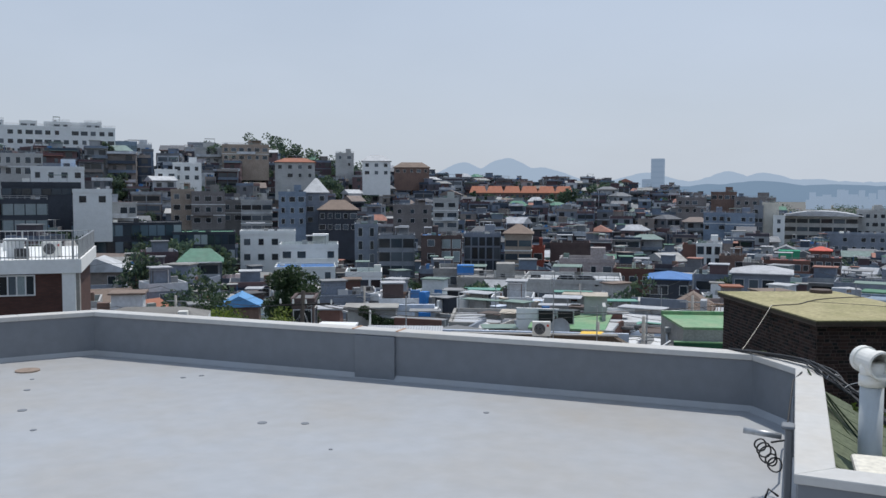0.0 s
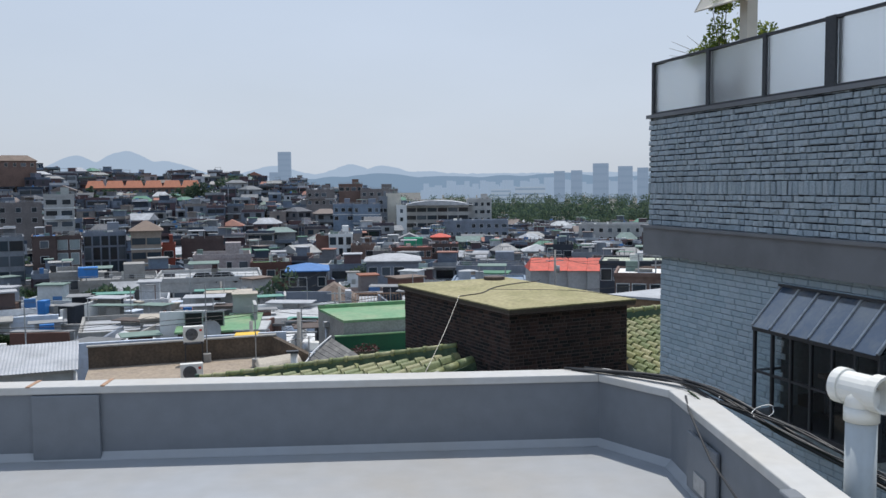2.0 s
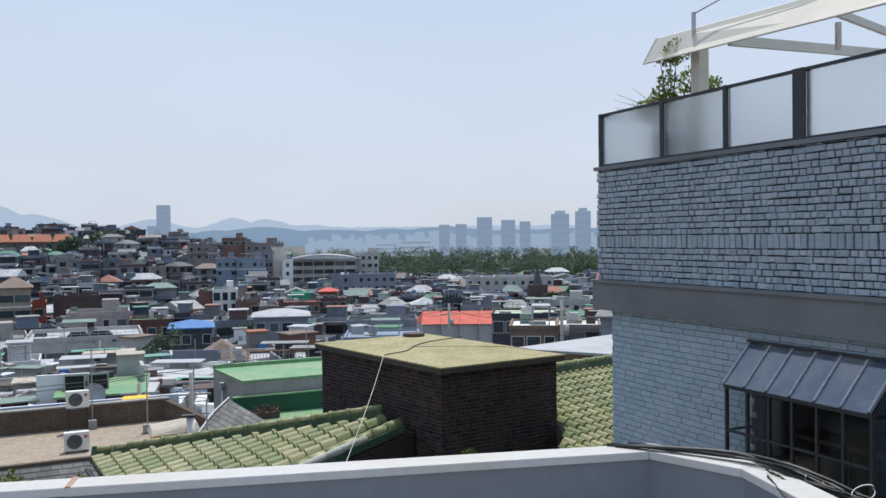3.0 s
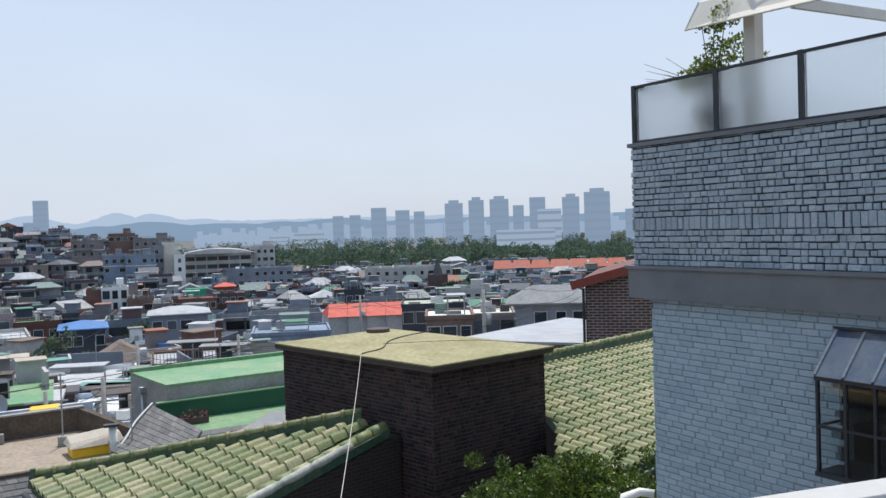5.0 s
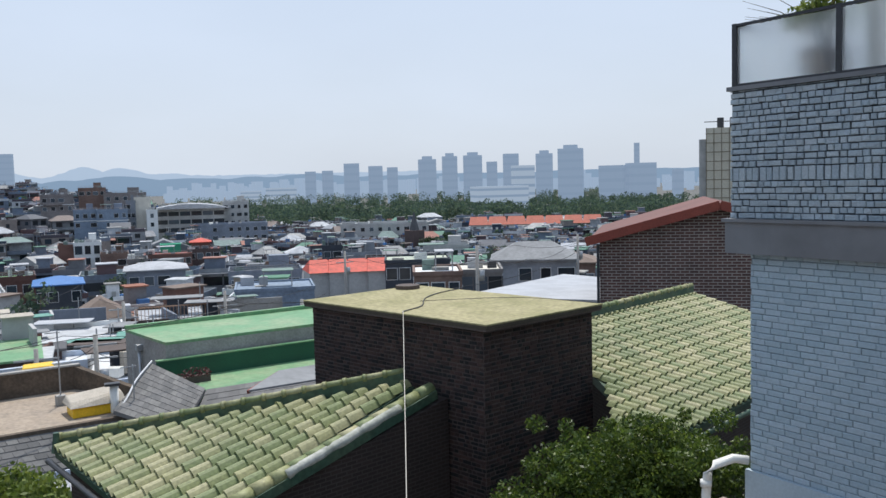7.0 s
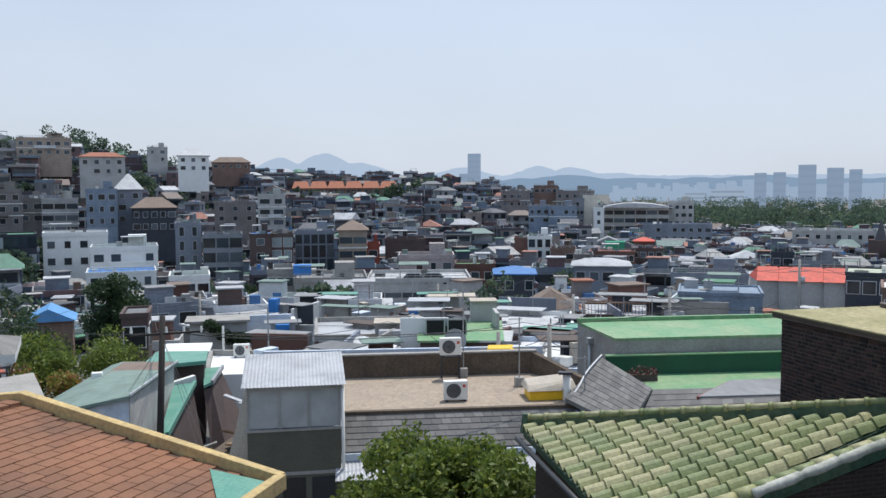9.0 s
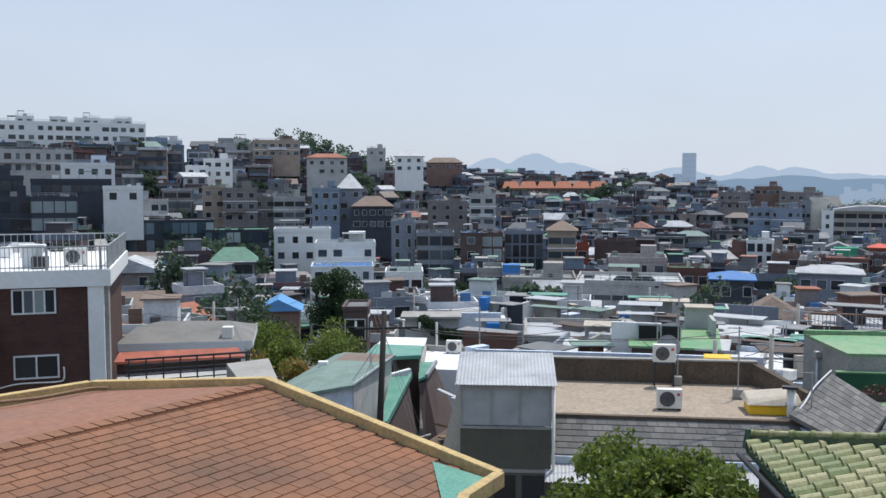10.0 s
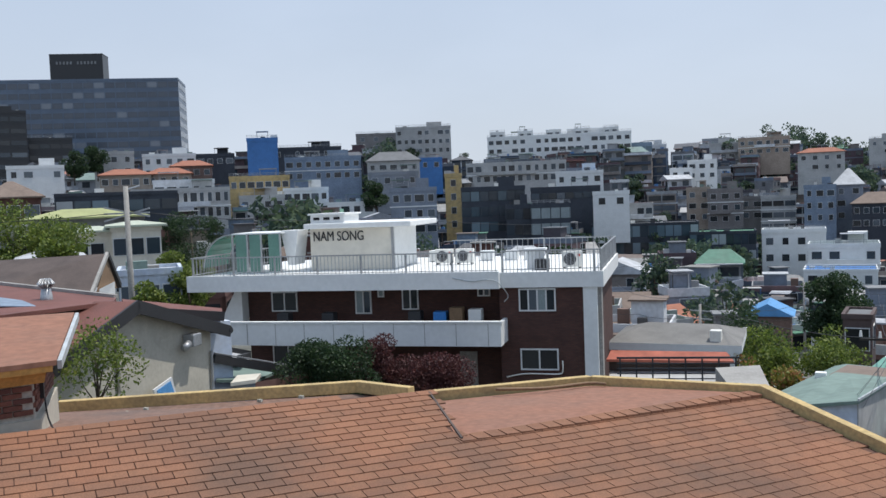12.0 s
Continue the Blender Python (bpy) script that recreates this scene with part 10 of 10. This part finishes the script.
def build_left_houses():
    # beige gabled house
    fr = Frame(-25.8, 10.16, 125.2)
    t = thing("beige_gable_house", fr.p(0, 0, -9), "beige rendered gable house with a dark fascia", "house")
    pr = [(-2.4, -9), (6.3, -9), (6.3, -2.35), (2.27, -1.0), (-2.4, -2.65)]
    front = [fr.p(u, 0, z) for u, z in pr]
    back = [fr.p(u, 3.0, z) for u, z in pr]
    part("wall", Geo().add(front + back, [(0, 1, 2, 3, 4), (9, 8, 7, 6, 5), (1, 6, 7, 2), (0, 4, 9, 5), (3, 2, 7, 8), (4, 3, 8, 9)]), M["beige"], t)
    part("roof", Geo().slab(fr.p(2.27, -0.3, -0.86), fr.p(6.95, -0.3, -2.30), fr.p(6.95, 1.2, -2.30), fr.p(2.27, 1.2, -0.86), 0.14), M["red_roof"], t)
    part("roof", Geo().slab(fr.p(-2.9, -0.3, -2.64), fr.p(2.27, -0.3, -0.86), fr.p(2.27, 1.2, -0.86), fr.p(-2.9, 1.2, -2.64), 0.14), M["red_roof"], t)
    part("fascia", Geo().beam(fr.p(2.2, -0.34, -1.0), fr.p(6.98, -0.34, -2.46), 0.08, 0.38), M["fascia_dark"], t)
    part("fascia", Geo().beam(fr.p(-2.9, -0.34, -2.80), fr.p(2.3, -0.34, -1.0), 0.08, 0.38), M["fascia_dark"], t)
    part("gutter", Geo().tube([fr.p(6.98, -0.4, -2.42), fr.p(6.98, 2, -2.42)], 0.11, 8), M["fascia_dark"], t)
    part("down_pipe", Geo().tube([fr.p(1.6, -0.07, -1.5), fr.p(1.6, -0.07, -3.4)], 0.06, 8), M["beige"], t)
    part("side_pipe", Geo().tube([fr.p(6.2, -0.07, -3.0), fr.p(6.2, -0.07, -5.2)], 0.05, 8), M["zinc"], t)
    part("vent_unit", fr.box(4.75, 5.2, -0.42, -0.02, -2.62, -2.22), M["zinc"], t, bevel=0.03)
    part("vent_elbow", Geo().tube([fr.p(4.75, -0.25, -2.5), fr.p(4.4, -0.3, -2.6)], 0.12, 10), M["zinc"], t, smooth=True)
    w = thing("mirror_board", fr.p(3.1, -0.3, -4.4), "white-framed reflective board leaning on the beige wall", "board")
    part("frame", Geo().hexa([fr.p(3.0, -0.34, -4.35), fr.p(3.9, -0.34, -4.15), fr.p(3.9, -0.28, -4.15), fr.p(3.0, -0.28, -4.35)], [fr.p(2.75, -0.34, -3.55), fr.p(3.65, -0.34, -3.35), fr.p(3.65, -0.28, -3.35), fr.p(2.75, -0.28, -3.55)]), M["frame_white"], w)
    part("panel", Geo().hexa([fr.p(3.08, -0.36, -4.1), fr.p(3.75, -0.36, -3.95), fr.p(3.75, -0.345, -3.95), fr.p(3.08, -0.345, -4.1)], [fr.p(2.88, -0.36, -3.6), fr.p(3.55, -0.36, -3.45), fr.p(3.55, -0.345, -3.45), fr.p(2.88, -0.345, -3.6)]), M["bluesheet_light"], w)
    part("wall_lamp", Geo().tube([fr.p(5.0, -0.02, -4.25), fr.p(5.0, -0.14, -4.25)], 0.09, 10), M["zinc"], t)
    # red roofs beside and behind the gable
    t = thing("red_sheet_roof", (-31, 9, -3), "weathered red-brown sheet roof with blue-grey patched sheets", "roof")
    part("roof_sheet", Geo().slab((-26.24, 7.73, -0.83), (-28.05, 11.88, -0.90), (-29.86, 12.44, -0.97), (-39.12, 9.48, -0.68), 0.12), M["red_roof"], t)
    part("patch_sheet", Geo().slab((-28.71, 8.07, -0.69), (-28.53, 9.84, -0.88), (-30.46, 9.83, -0.84), (-32.18, 8.54, -0.60), 0.03), M["bluegrey"], t)
    part("ridge_trim", Geo().beam((-39.12, 9.48, -0.62), (-29.86, 12.44, -0.93), 0.16, 0.12), M["concrete"], t)
    t = thing("red_lean_to", (-31, 14, -3), "narrow red-brown sheet roof with a black fascia behind the gable", "roof")
    part("roof_sheet", Geo().slab((-29.78, 12.75, -1.33), (-30.22, 16.07, -1.96), (-33.00, 17.20, -2.06), (-32.22, 13.28, -1.26), 0.10), M["red_roof"], t)
    part("fascia", Geo().beam((-29.68, 12.71, -1.42), (-30.10, 16.09, -2.00), 0.1, 0.32), M["fascia_dark"], t)
    part("wall", Geo().hexa([(-29.9, 12.0, -7), (-30.3, 16.4, -7), (-32.0, 16.4, -7), (-32.0, 12.0, -7)], [(-29.9, 12.0, -2.0), (-30.3, 16.4, -2.2), (-32.0, 16.4, -2.2), (-32.0, 12.0, -2.0)]), M["bluewhite"], t)
    part("sill_slab", Geo().slab((-29.68, 14.05, -1.96), (-30.00, 15.54, -2.31), (-32.06, 16.84, -2.39), (-31.64, 15.12, -2.06), 0.1), M["white"], t)
    # turbine vent on the red roof
    x, y, z = (-30.33, 10.49, -0.96)
    tv = thing("turbine_vent", (x, y, z), "round steel turbine vent on the red roof", "vent")
    part("base", Geo().tube([(x, y, z - 0.2), (x, y, z + 0.45)], 0.24, 12, r2=0.14), M["zinc"], tv, smooth=True)
    g = Geo()
    for k in range(14):
        a = k * 6.2832 / 14
        g.tube([(x + 0.12 * math.cos(a), y + 0.12 * math.sin(a), z + 0.45), (x + 0.24 * math.cos(a + 0.2), y + 0.24 * math.sin(a + 0.2), z + 0.58), (x + 0.12 * math.cos(a + 0.4), y + 0.12 * math.sin(a + 0.4), z + 0.72)], 0.035, 5)
    part("turbine", g, M["zinc"], tv, smooth=True)
    # brown-roofed house further back
    g2 = thing("brown_roof_house", (-38, 11, -6), "house with a dark brown sheet gable roof", "house")
    ra, rb = (-44.12, 9.75, -0.18), (-38.60, 14.63, 0.05)
    part("roof", Geo().slab((-39.17, 9.07, -1.21), (-35.40, 12.99, -1.40), rb, ra, 0.12), M["dark_roof"], g2)
    part("roof", Geo().slab(ra, rb, (-41.37, 15.84, -1.52), (-49.09, 10.30, -1.33), 0.12), M["dark_roof"], g2)
    part("verge_board", Geo().beam((-35.30, 13.01, -1.42), rb, 0.12, 0.16), M["concrete"], g2)
    part("verge_board", Geo().beam(rb, (-41.27, 15.83, -1.54), 0.12, 0.22), M["fascia_dark"], g2)
    part("gable", Geo().add([(-36.32, 13.45, -1.44), (-40.44, 15.45, -1.56), (-38.89, 14.70, -0.17), (-36.71, 13.55, -1.48), (-40.83, 15.56, -1.59), (-39.27, 14.80, -0.19)], [(0, 1, 2), (5, 4, 3), (0, 2, 5, 3), (1, 4, 5, 2), (0, 3, 4, 1)]), M["wood"], g2)
    part("gable_wall", Geo().hexa([(-36.50, 13.54, -2.26), (-39.80, 15.15, -2.72), (-40.19, 15.26, -2.76), (-36.89, 13.64, -2.30)], [(-36.47, 13.68, -1.21), (-39.79, 15.19, -1.21), (-40.17, 15.30, -1.24), (-36.86, 13.78, -1.24)]), M["white"], g2)
    # stepped annex roofs with dark edges between the gable house and the brick apartment
    t = thing("flat_annex", (-30.74, 17.41, -3.84), "low annex with dark-edged flat roofs and a brick wall", "house")
    part("roof_top", Geo().slab((-29.96, 15.64, -4.12), (-29.98, 17.14, -4.36), (-32.13, 19.17, -4.54), (-34.51, 17.46, -4.33), 0.1), M["roof6"], t)
    part("roof_edge", Geo().beam((-30.16, 15.66, -3.42), (-30.41, 18.84, -4.38), 0.25, 0.30), M["fascia_dark"], t)
    part("edge_flashing", Geo().beam((-30.25, 15.71, -3.24), (-30.49, 18.89, -4.19), 0.3, 0.04), M["roof0"], t)
    part("rear_edge", Geo().beam((-34.10, 17.12, -3.70), (-34.49, 18.82, -4.24), 0.25, 0.32), M["fascia_dark"], t)
    part("rear_roof", Geo().slab((-32.21, 16.46, -3.73), (-32.66, 18.02, -4.17), (-34.49, 18.82, -4.24), (-34.10, 17.12, -3.74), 0.1), M["roof9"], t)
    part("side_edge", Geo().beam((-34.49, 18.82, -4.29), (-31.87, 17.32, -3.89), 0.2, 0.28), M["fascia_dark"], t)
    part("brick_wall", Geo().hexa([(-28.76, 16.45, -5.77), (-29.15, 19.52, -6.43), (-29.50, 19.72, -6.53), (-29.12, 16.61, -5.87)], [(-28.73, 16.52, -4.17), (-29.10, 19.61, -4.26), (-29.45, 19.80, -4.33), (-29.09, 16.68, -4.25)]), M["wall8"], t)
    part("lower_wall", Geo().hexa([(-29.14, 14.98, -5.57), (-28.76, 16.45, -5.77), (-29.12, 16.61, -5.87), (-29.51, 15.12, -5.67)], [(-29.11, 15.05, -4.25), (-28.73, 16.52, -4.17), (-29.09, 16.68, -4.25), (-29.49, 15.19, -4.33)]), M["wall9"], t)
    part("wall_cap", Geo().slab((-28.76, 15.66, -4.06), (-28.63, 16.49, -4.06), (-29.37, 17.03, -4.03), (-29.69, 16.30, -4.03), 0.12), M["cream"], t)
    # brick chimney-like house corner with its own shingle roof
    t = thing("brick_corner_house", (-13, 6, -3), "red-brown brick house corner with ochre eaves", "house")
    c0, c1 = Vector((-12.55, 6.55)), Vector((-13.6, 7.1))
    a = [(-12.45, 6.60), (-14.3, 7.20), (-16.2, 4.0), (-15.0, 2.4), (-12.62, 2.4)]
    part("wall_core", Geo().prism(a, -3, -0.10), M["light_mortar"], t)
    part("plinth", Geo().prism([(-12.40, 6.66), (-14.3, 7.26), (-16.3, 4.0), (-15, 2.3), (-12.58, 2.3)], -3, -0.66), M["beige"], t)
    part("roof", Geo().slab((-12.30, 2.2, 0.05), (-12.20, 6.82, 0.04), (-15.07, 7.72, 0.27), (-15.6, 2.2, 0.36), 0.06), M["shingle_flat"], t)
    part("eave_board", Geo().beam((-12.34, 2.2, -0.05), (-12.25, 6.78, -0.05), 0.08, 0.08), M["ochre_wood"], t)
    for k in range(5):
        part("eave_moulding", Geo().beam((-12.40 - 0.03 * k, 2.2, -0.10 - 0.03 * k), (-12.30 - 0.03 * k, 6.72, -0.10 - 0.03 * k), 0.05, 0.03), M["ochre_wood"], t)
    part("verge_board", Geo().beam((-12.22, 6.86, -0.02), (-15.07, 7.76, 0.21), 0.05, 0.10), M["pvc_grey"], t)
    d = Vector((0.0, -1.0, 0))
    rnd = random.Random(14)
    for row in range(7):
        z = -0.60 + row * 0.070
        y = 6.58 - (0.11 if row % 2 else 0)
        while y > 2.6:
            part("brick", Geo().box(-12.45 - (6.60 - y) * 0.040, y - 0.10, z + 0.005, z + 0.062, 0.06, 0.205, 0.0, bottom=False), M["chimney_brick"], t)
            y -= 0.22
        s = 0.0 if row % 2 else 0.1
        while s < 1.8:
            p = Vector((-12.45, 6.60)).lerp(Vector((-14.3, 7.20)), min(1, (s + 0.1) / 1.94))
            part("brick", Geo().box(p.x, p.y, z + 0.005, z + 0.062, 0.205, 0.05, math.atan2(0.6, -1.85), bottom=False), M["chimney_brick"], t)
            s += 0.22
    part("louvre", Geo().box(-12.85, 6.76, -0.50, -0.15, 0.10, 0.08, -0.3), M["black"], t)
    wire_run("black_hose", [(-12.85, 6.8, -0.5), (-12.8, 6.83, -0.8), (-12.7, 6.95, -1.0), (-12.75, 7.35, -1.22), (-12.8, 7.7, -1.25)], 0.011, M["black"], "black hose hanging from the brick wall")
    v_, f_ = leaf_cloud(np.random.default_rng(33), [(0, 0, 0, 0.16), (0.05, 0.08, -0.2, 0.14), (0, 0.05, 0.2, 0.12)], 260, 0.05, 0.2)
    c = new("climbing_plant", np_mesh("climbing_plant", v_, f_, M["leaf"]))
    c.location = (-14.35, 7.35, -0.25)
    tagged(c, "bright green creeper on the corner of the brick house", "plant")
    # the corner house stands on the far half of the shingle roof
    hose = [o for o in bpy.data.objects if o.name.startswith("black_hose")][0]
    base, k = Vector((-1.44, 4.55, 1.72)), 1.165
    for ob in (t, hose, c):
        ob.location = base + (ob.location - base) * k
        ob.scale = (k, k, k)
    # trees
    tree("young_tree", (-24.23, 10.27, -3.73), 2.47, 1.35, 1700, 0.11, M["leaf"], "young sparse green tree before the beige gable", seed=61, nblob=16, category="tree")
    tree("juniper_bush", (-28.66, 19.38, -6.31), 3.21, 2.0, 16000, 0.11, M["leaf_dark"], "dense feathery dark green conifer bush", seed=62, nblob=22, trunk_h=0.8, category="bush")
    tree("red_maple", (-28.57, 21.51, -6.69), 3.42, 1.5, 9000, 0.10, M["leaf_red"], "dark red-leaved maple before the brick apartment house", seed=63, nblob=20, trunk_h=0.9)
    tree("red_maple", (-27.77, 23.59, -6.94), 2.59, 1.9, 9000, 0.10, M["leaf_red"], "low dark red-leaved maple before the brick apartment house", seed=64, nblob=14, trunk_h=0.9)
    # trees between the gable house and the sloping town
    for k, (b, r, top, h, sp, m) in enumerate(((-76.4, 68, 2.33, 6, 3.0, "leaf"), (-74.2, 64, 1.22, 5, 3.2, "leaf"), (-73.2, 63, 1.01, 5, 2.4, "leaf"), (-73.4, 55, 0.15, 3, 1.6, "leaf"), (-76.1, 62, 1.34, 5, 2.4, "leaf"), (-67.2, 83, 2.01, 9, 2.9, "leaf_dark"), (-68.5, 85, 1.79, 8.5, 2.4, "leaf_dark"), (-66.2, 87, 0.96, 8, 2.2, "leaf_dark"), (-67.7, 63, -1.13, 4, 1.8, "leaf"), (-66.2, 55, -1.45, 4, 1.8, "leaf"), (-68.1, 51, -1.99, 4, 1.6, "leaf"), (-66.3, 65, -1.51, 4, 1.5, "leaf"), (-74.1, 233, 17.77, 8, 4, "leaf_dark"), (-75.4, 231, 16.88, 8, 4, "leaf_dark"), (-57.0, 194, 6.77, 9, 3.5, "leaf_dark"))):
        x, y = polar(b, r)
        tree("garden_tree", (x, y, top - h), h, sp, 4200, 0.20 if r < 100 else 0.45, M[m], "%s green garden tree on the slope" % ("dark" if m == "leaf_dark" else "bright"), seed=90 + k, nblob=16, trunk_h=h * 0.25)
    block("villa", "long pale house with a flat yellow-green roof on the slope", -91.18, 26.96, 1.35, 10.29, 9, 2, facing(-91.18, 26.96, 4), M["wall4"], M["yellowgreen"], cols=6, head=False, parapet=0.25, hip=0.9)
    block("villa", "cream house with a pale green flat roof and white eave", -77.89, 24.44, 0.27, 3.56, 6, 2, facing(-77.89, 24.44, 4), M["cream"], M["palegreen"], cols=3, head=False, parapet=0.3, hip=0.4)
    block("villa", "cream two-storey house with a pale green roof", -75.60, 27.05, 0.62, 3.75, 7, 2, facing(-75.60, 27.05, 4), M["cream"], M["palegreen"], cols=3, head=False, parapet=0.3, hip=0.4)
    block("villa", "low bluish pavilion with a pale flat roof", -52.91, 20.87, -1.52, 3.38, 4, 1, facing(-52.91, 20.87, 4), M["bluewhite"], M["white_metal"], cols=3, head=False, parapet=0.25)
    block("villa", "grey stepped house among bright trees", -63.57, 14.96, 1.19, 2.65, 6, 2, facing(-63.57, 14.96, 4), M["wall10"], M["roof0"], cols=3, head=False)
    block("villa", "low grey-blue roofed house among trees", -58.17, 16.60, -0.82, 2.91, 4, 1, facing(-58.17, 16.60, 4), M["bluegrey"], M["roof9"], cols=3, head=False, parapet=0.25, hip=0.5)
    block("villa", "dark modern house with a wide glazed terrace", -116.38, 37.25, 4.29, 14.20, 9, 2, facing(-116.38, 37.25, 4), M["wall6"], M["roof2"], cols=7, head=False, glassy=True, win_mat="win_mix", parapet=0.3)
    block("villa", "brick house with a red-brown gabled roof", -114.17, 24.60, 3.89, 5.72, 9, 2, facing(-114.17, 24.60, 4), M["wall1"], M["roof10"], cols=3, head=False, parapet=0.25, hip=2.0)
    # concrete utility pole on the slope
    x, y = -49.39, 18.71
    t = thing("utility_pole", (x, y, -6), "grey concrete utility pole with crossed arms and a lamp", "utility pole")
    part("shaft", Geo().tube([(x, y, -8), (x, y, 3.13)], 0.20, 12, r2=0.13), M["concrete"], t, smooth=True)
    for dz in (0.0, 0.35, -0.4):
        part("crossarm", Geo().beam((x - 0.4, y - 1.1, 1.67 + dz), (x + 0.4, y + 1.1, 1.67 - dz * 0.6), 0.09), M["zinc"], t)
    part("lamp_arm", Geo().tube([(x, y, 3.13 - 0.2), (x + 0.2, y + 0.7, 3.13)], 0.05, 8), M["zinc"], t)
    wire_run("overhead_cable", [(x, y - 1, 1.67), (-70, 0, 2.0), (-90, -20, 4.0)], 0.02, M["black"], "black overhead cable from the concrete pole", sag=0.3, n=12)
    wire_run("overhead_cable", [(x, y + 1, 1.67), (-55, 40, 0.5), (-62, 66, -1.0)], 0.02, M["black"], "black overhead cable from the concrete pole", sag=0.3, n=12)


def build_near_plants():
    # dense bush at the foot of the grey wall
    rng = np.random.default_rng(71)
    b = thing("hedge_bush", (5.95, 15.6, -5.6), "dense leafy green bush between the stair box and grey wall", "bush")
    blobs = []
    rnd = random.Random(72)
    for k in range(60):
        x = rnd.uniform(-1.9, 1.6)
        y = rnd.uniform(-1.1, 1.1)
        top = 3.75 - abs(x + (-0.2)) * 0.42 - abs(y) * 0.2
        blobs.append((x, y, top - rnd.uniform(0.2, 1.6), rnd.uniform(0.3, 0.5)))
    for k in range(16):
        blobs.append((rnd.uniform(-1.4, 1.6), rnd.uniform(-0.8, 0.8), rnd.uniform(3.0, 3.55), rnd.uniform(0.12, 0.22)))
    v, f = leaf_cloud(rng, blobs, 60000, 0.070, 0.35)
    c = new("foliage", np_mesh("foliage", v, f, M["leaf_bush"]))
    c.parent = b
    g = Geo()
    for k in range(7):
        g.tube([(5.4 + 0.1 * k - 0.3, 15.4, -5.7), (5.4 + (k - 3) * 0.35, 15.4, -3.6)], 0.05, 6, r2=0.02)
    part("stems", g, M["bark"], b)
    # tree before the stair house
    tree("plum_tree", (-4.4, 24.6, -9.0), 4.55, 3.9, 30000, 0.155, M["leaf"], "bright green small-leaved tree before the stair house", seed=73, nblob=85, clump=0.42, trunk_h=1.6, inner=0.2, twigs=30)
    # potted tree on the terrace
    p = wpt(0.80, -0.65, 2.6)
    t = thing("potted_tree", p, "small airy olive-green tree in a pot on the terrace", "tree")
    part("pot", Geo().tube([(p[0], p[1], 2.6), (p[0], p[1], 3.0)], 0.2, 14, r2=0.26), M["dark_roof"], t)
    g = Geo()
    rnd = random.Random(75)
    blobs = []
    for k in range(16):
        a = rnd.uniform(0, 6.28)
        q = rnd.uniform(0.1, 0.60)
        e = Vector((math.cos(a) * q * 1.1, math.sin(a) * q * 1.0, rnd.uniform(0.7, 1.45)))
        g.tube([(p[0], p[1], 2.9), (p[0] + e.x * 0.4, p[1] + e.y * 0.4, 2.6 + e.z * 0.6), (p[0] + e.x, p[1] + e.y, 2.6 + e.z)], 0.014, 5, r2=0.004)
        blobs.append((e.x, e.y, e.z, rnd.uniform(0.10, 0.20)))
    for k in range(9):
        a0 = Vector(wpt(0.8, -0.6, 3.1))
        e = Vector(wpt(0.7 - rnd.uniform(0.35, 0.95), -0.5 + rnd.uniform(-0.3, 0.3), 3.15 + rnd.uniform(0.1, 0.65)))
        g.tube([a0, a0.lerp(e, 0.5) + Vector((0, 0, 0.08)), e], 0.008, 5, r2=0.002)
    part("branch", g, M["bark"], t)
    v, f = leaf_cloud(np.random.default_rng(76), blobs, 1900, 0.060, 0.15)
    c = new("crown", np_mesh("crown", v, f, M["leaf"]))
    c.parent = t


build_green_hall()
build_terrace()
build_lift_house()
build_left_group()
build_middle_distance()
build_gable_house()
build_signed_building()
build_shingle_roof()
build_left_houses()
build_near_plants()


# ---- brickwork laid brick by brick ----
def build_bricks():
    lay_bricks("brick_facing_upper", "grey-painted split-face brick facing with dark joints", wpt(0, -0.012, 1.04)[:2], (UX, UY), (NX, NY), 8.2, 1.04, 2.55, 0.0735, 0.165, 2, M["gbrick"],
               joint=0.0125, proud=0.026, rough=0.0085, near=(3.0, 1.8), seed=2, soldier=(1.48,))
    lay_bricks("brick_facing_lower", "pale blue-grey painted smooth brick facing", wpt(0, -0.012, -2.0, True)[:2], (UX, UY), (NX, NY), 6.5, -2.0, 0.625, 0.0733, 0.215, 0, M["gbrick_low"],
               joint=0.006, proud=0.012, rough=0.003, near=(1.5, -0.5), seed=3, holes=((2.6, 4.5, -0.96, 0.44),))
    core = inset(BOX, 0.20)
    for k, (i, j) in enumerate(((3, 0), (0, 1))):
        a, b = Vector(core[i]), Vector(core[j])
        d = (b - a)
        L = d.length
        d.normalize()
        out = Vector((d.y, -d.x))
        lay_bricks("brick_facing_box", "dark brown brick facing of the stair box", tuple(a), tuple(d), tuple(out), L, -5.2, -0.90, 0.072, 0.2, 3, M["bbrick"], joint=0.015, proud=0.010, rough=0.006,
                   near=(L * (0.9 if k == 0 else 0.1), -1.2), limit=300 if k == 0 else 150, seed=5 + k)


build_bricks()
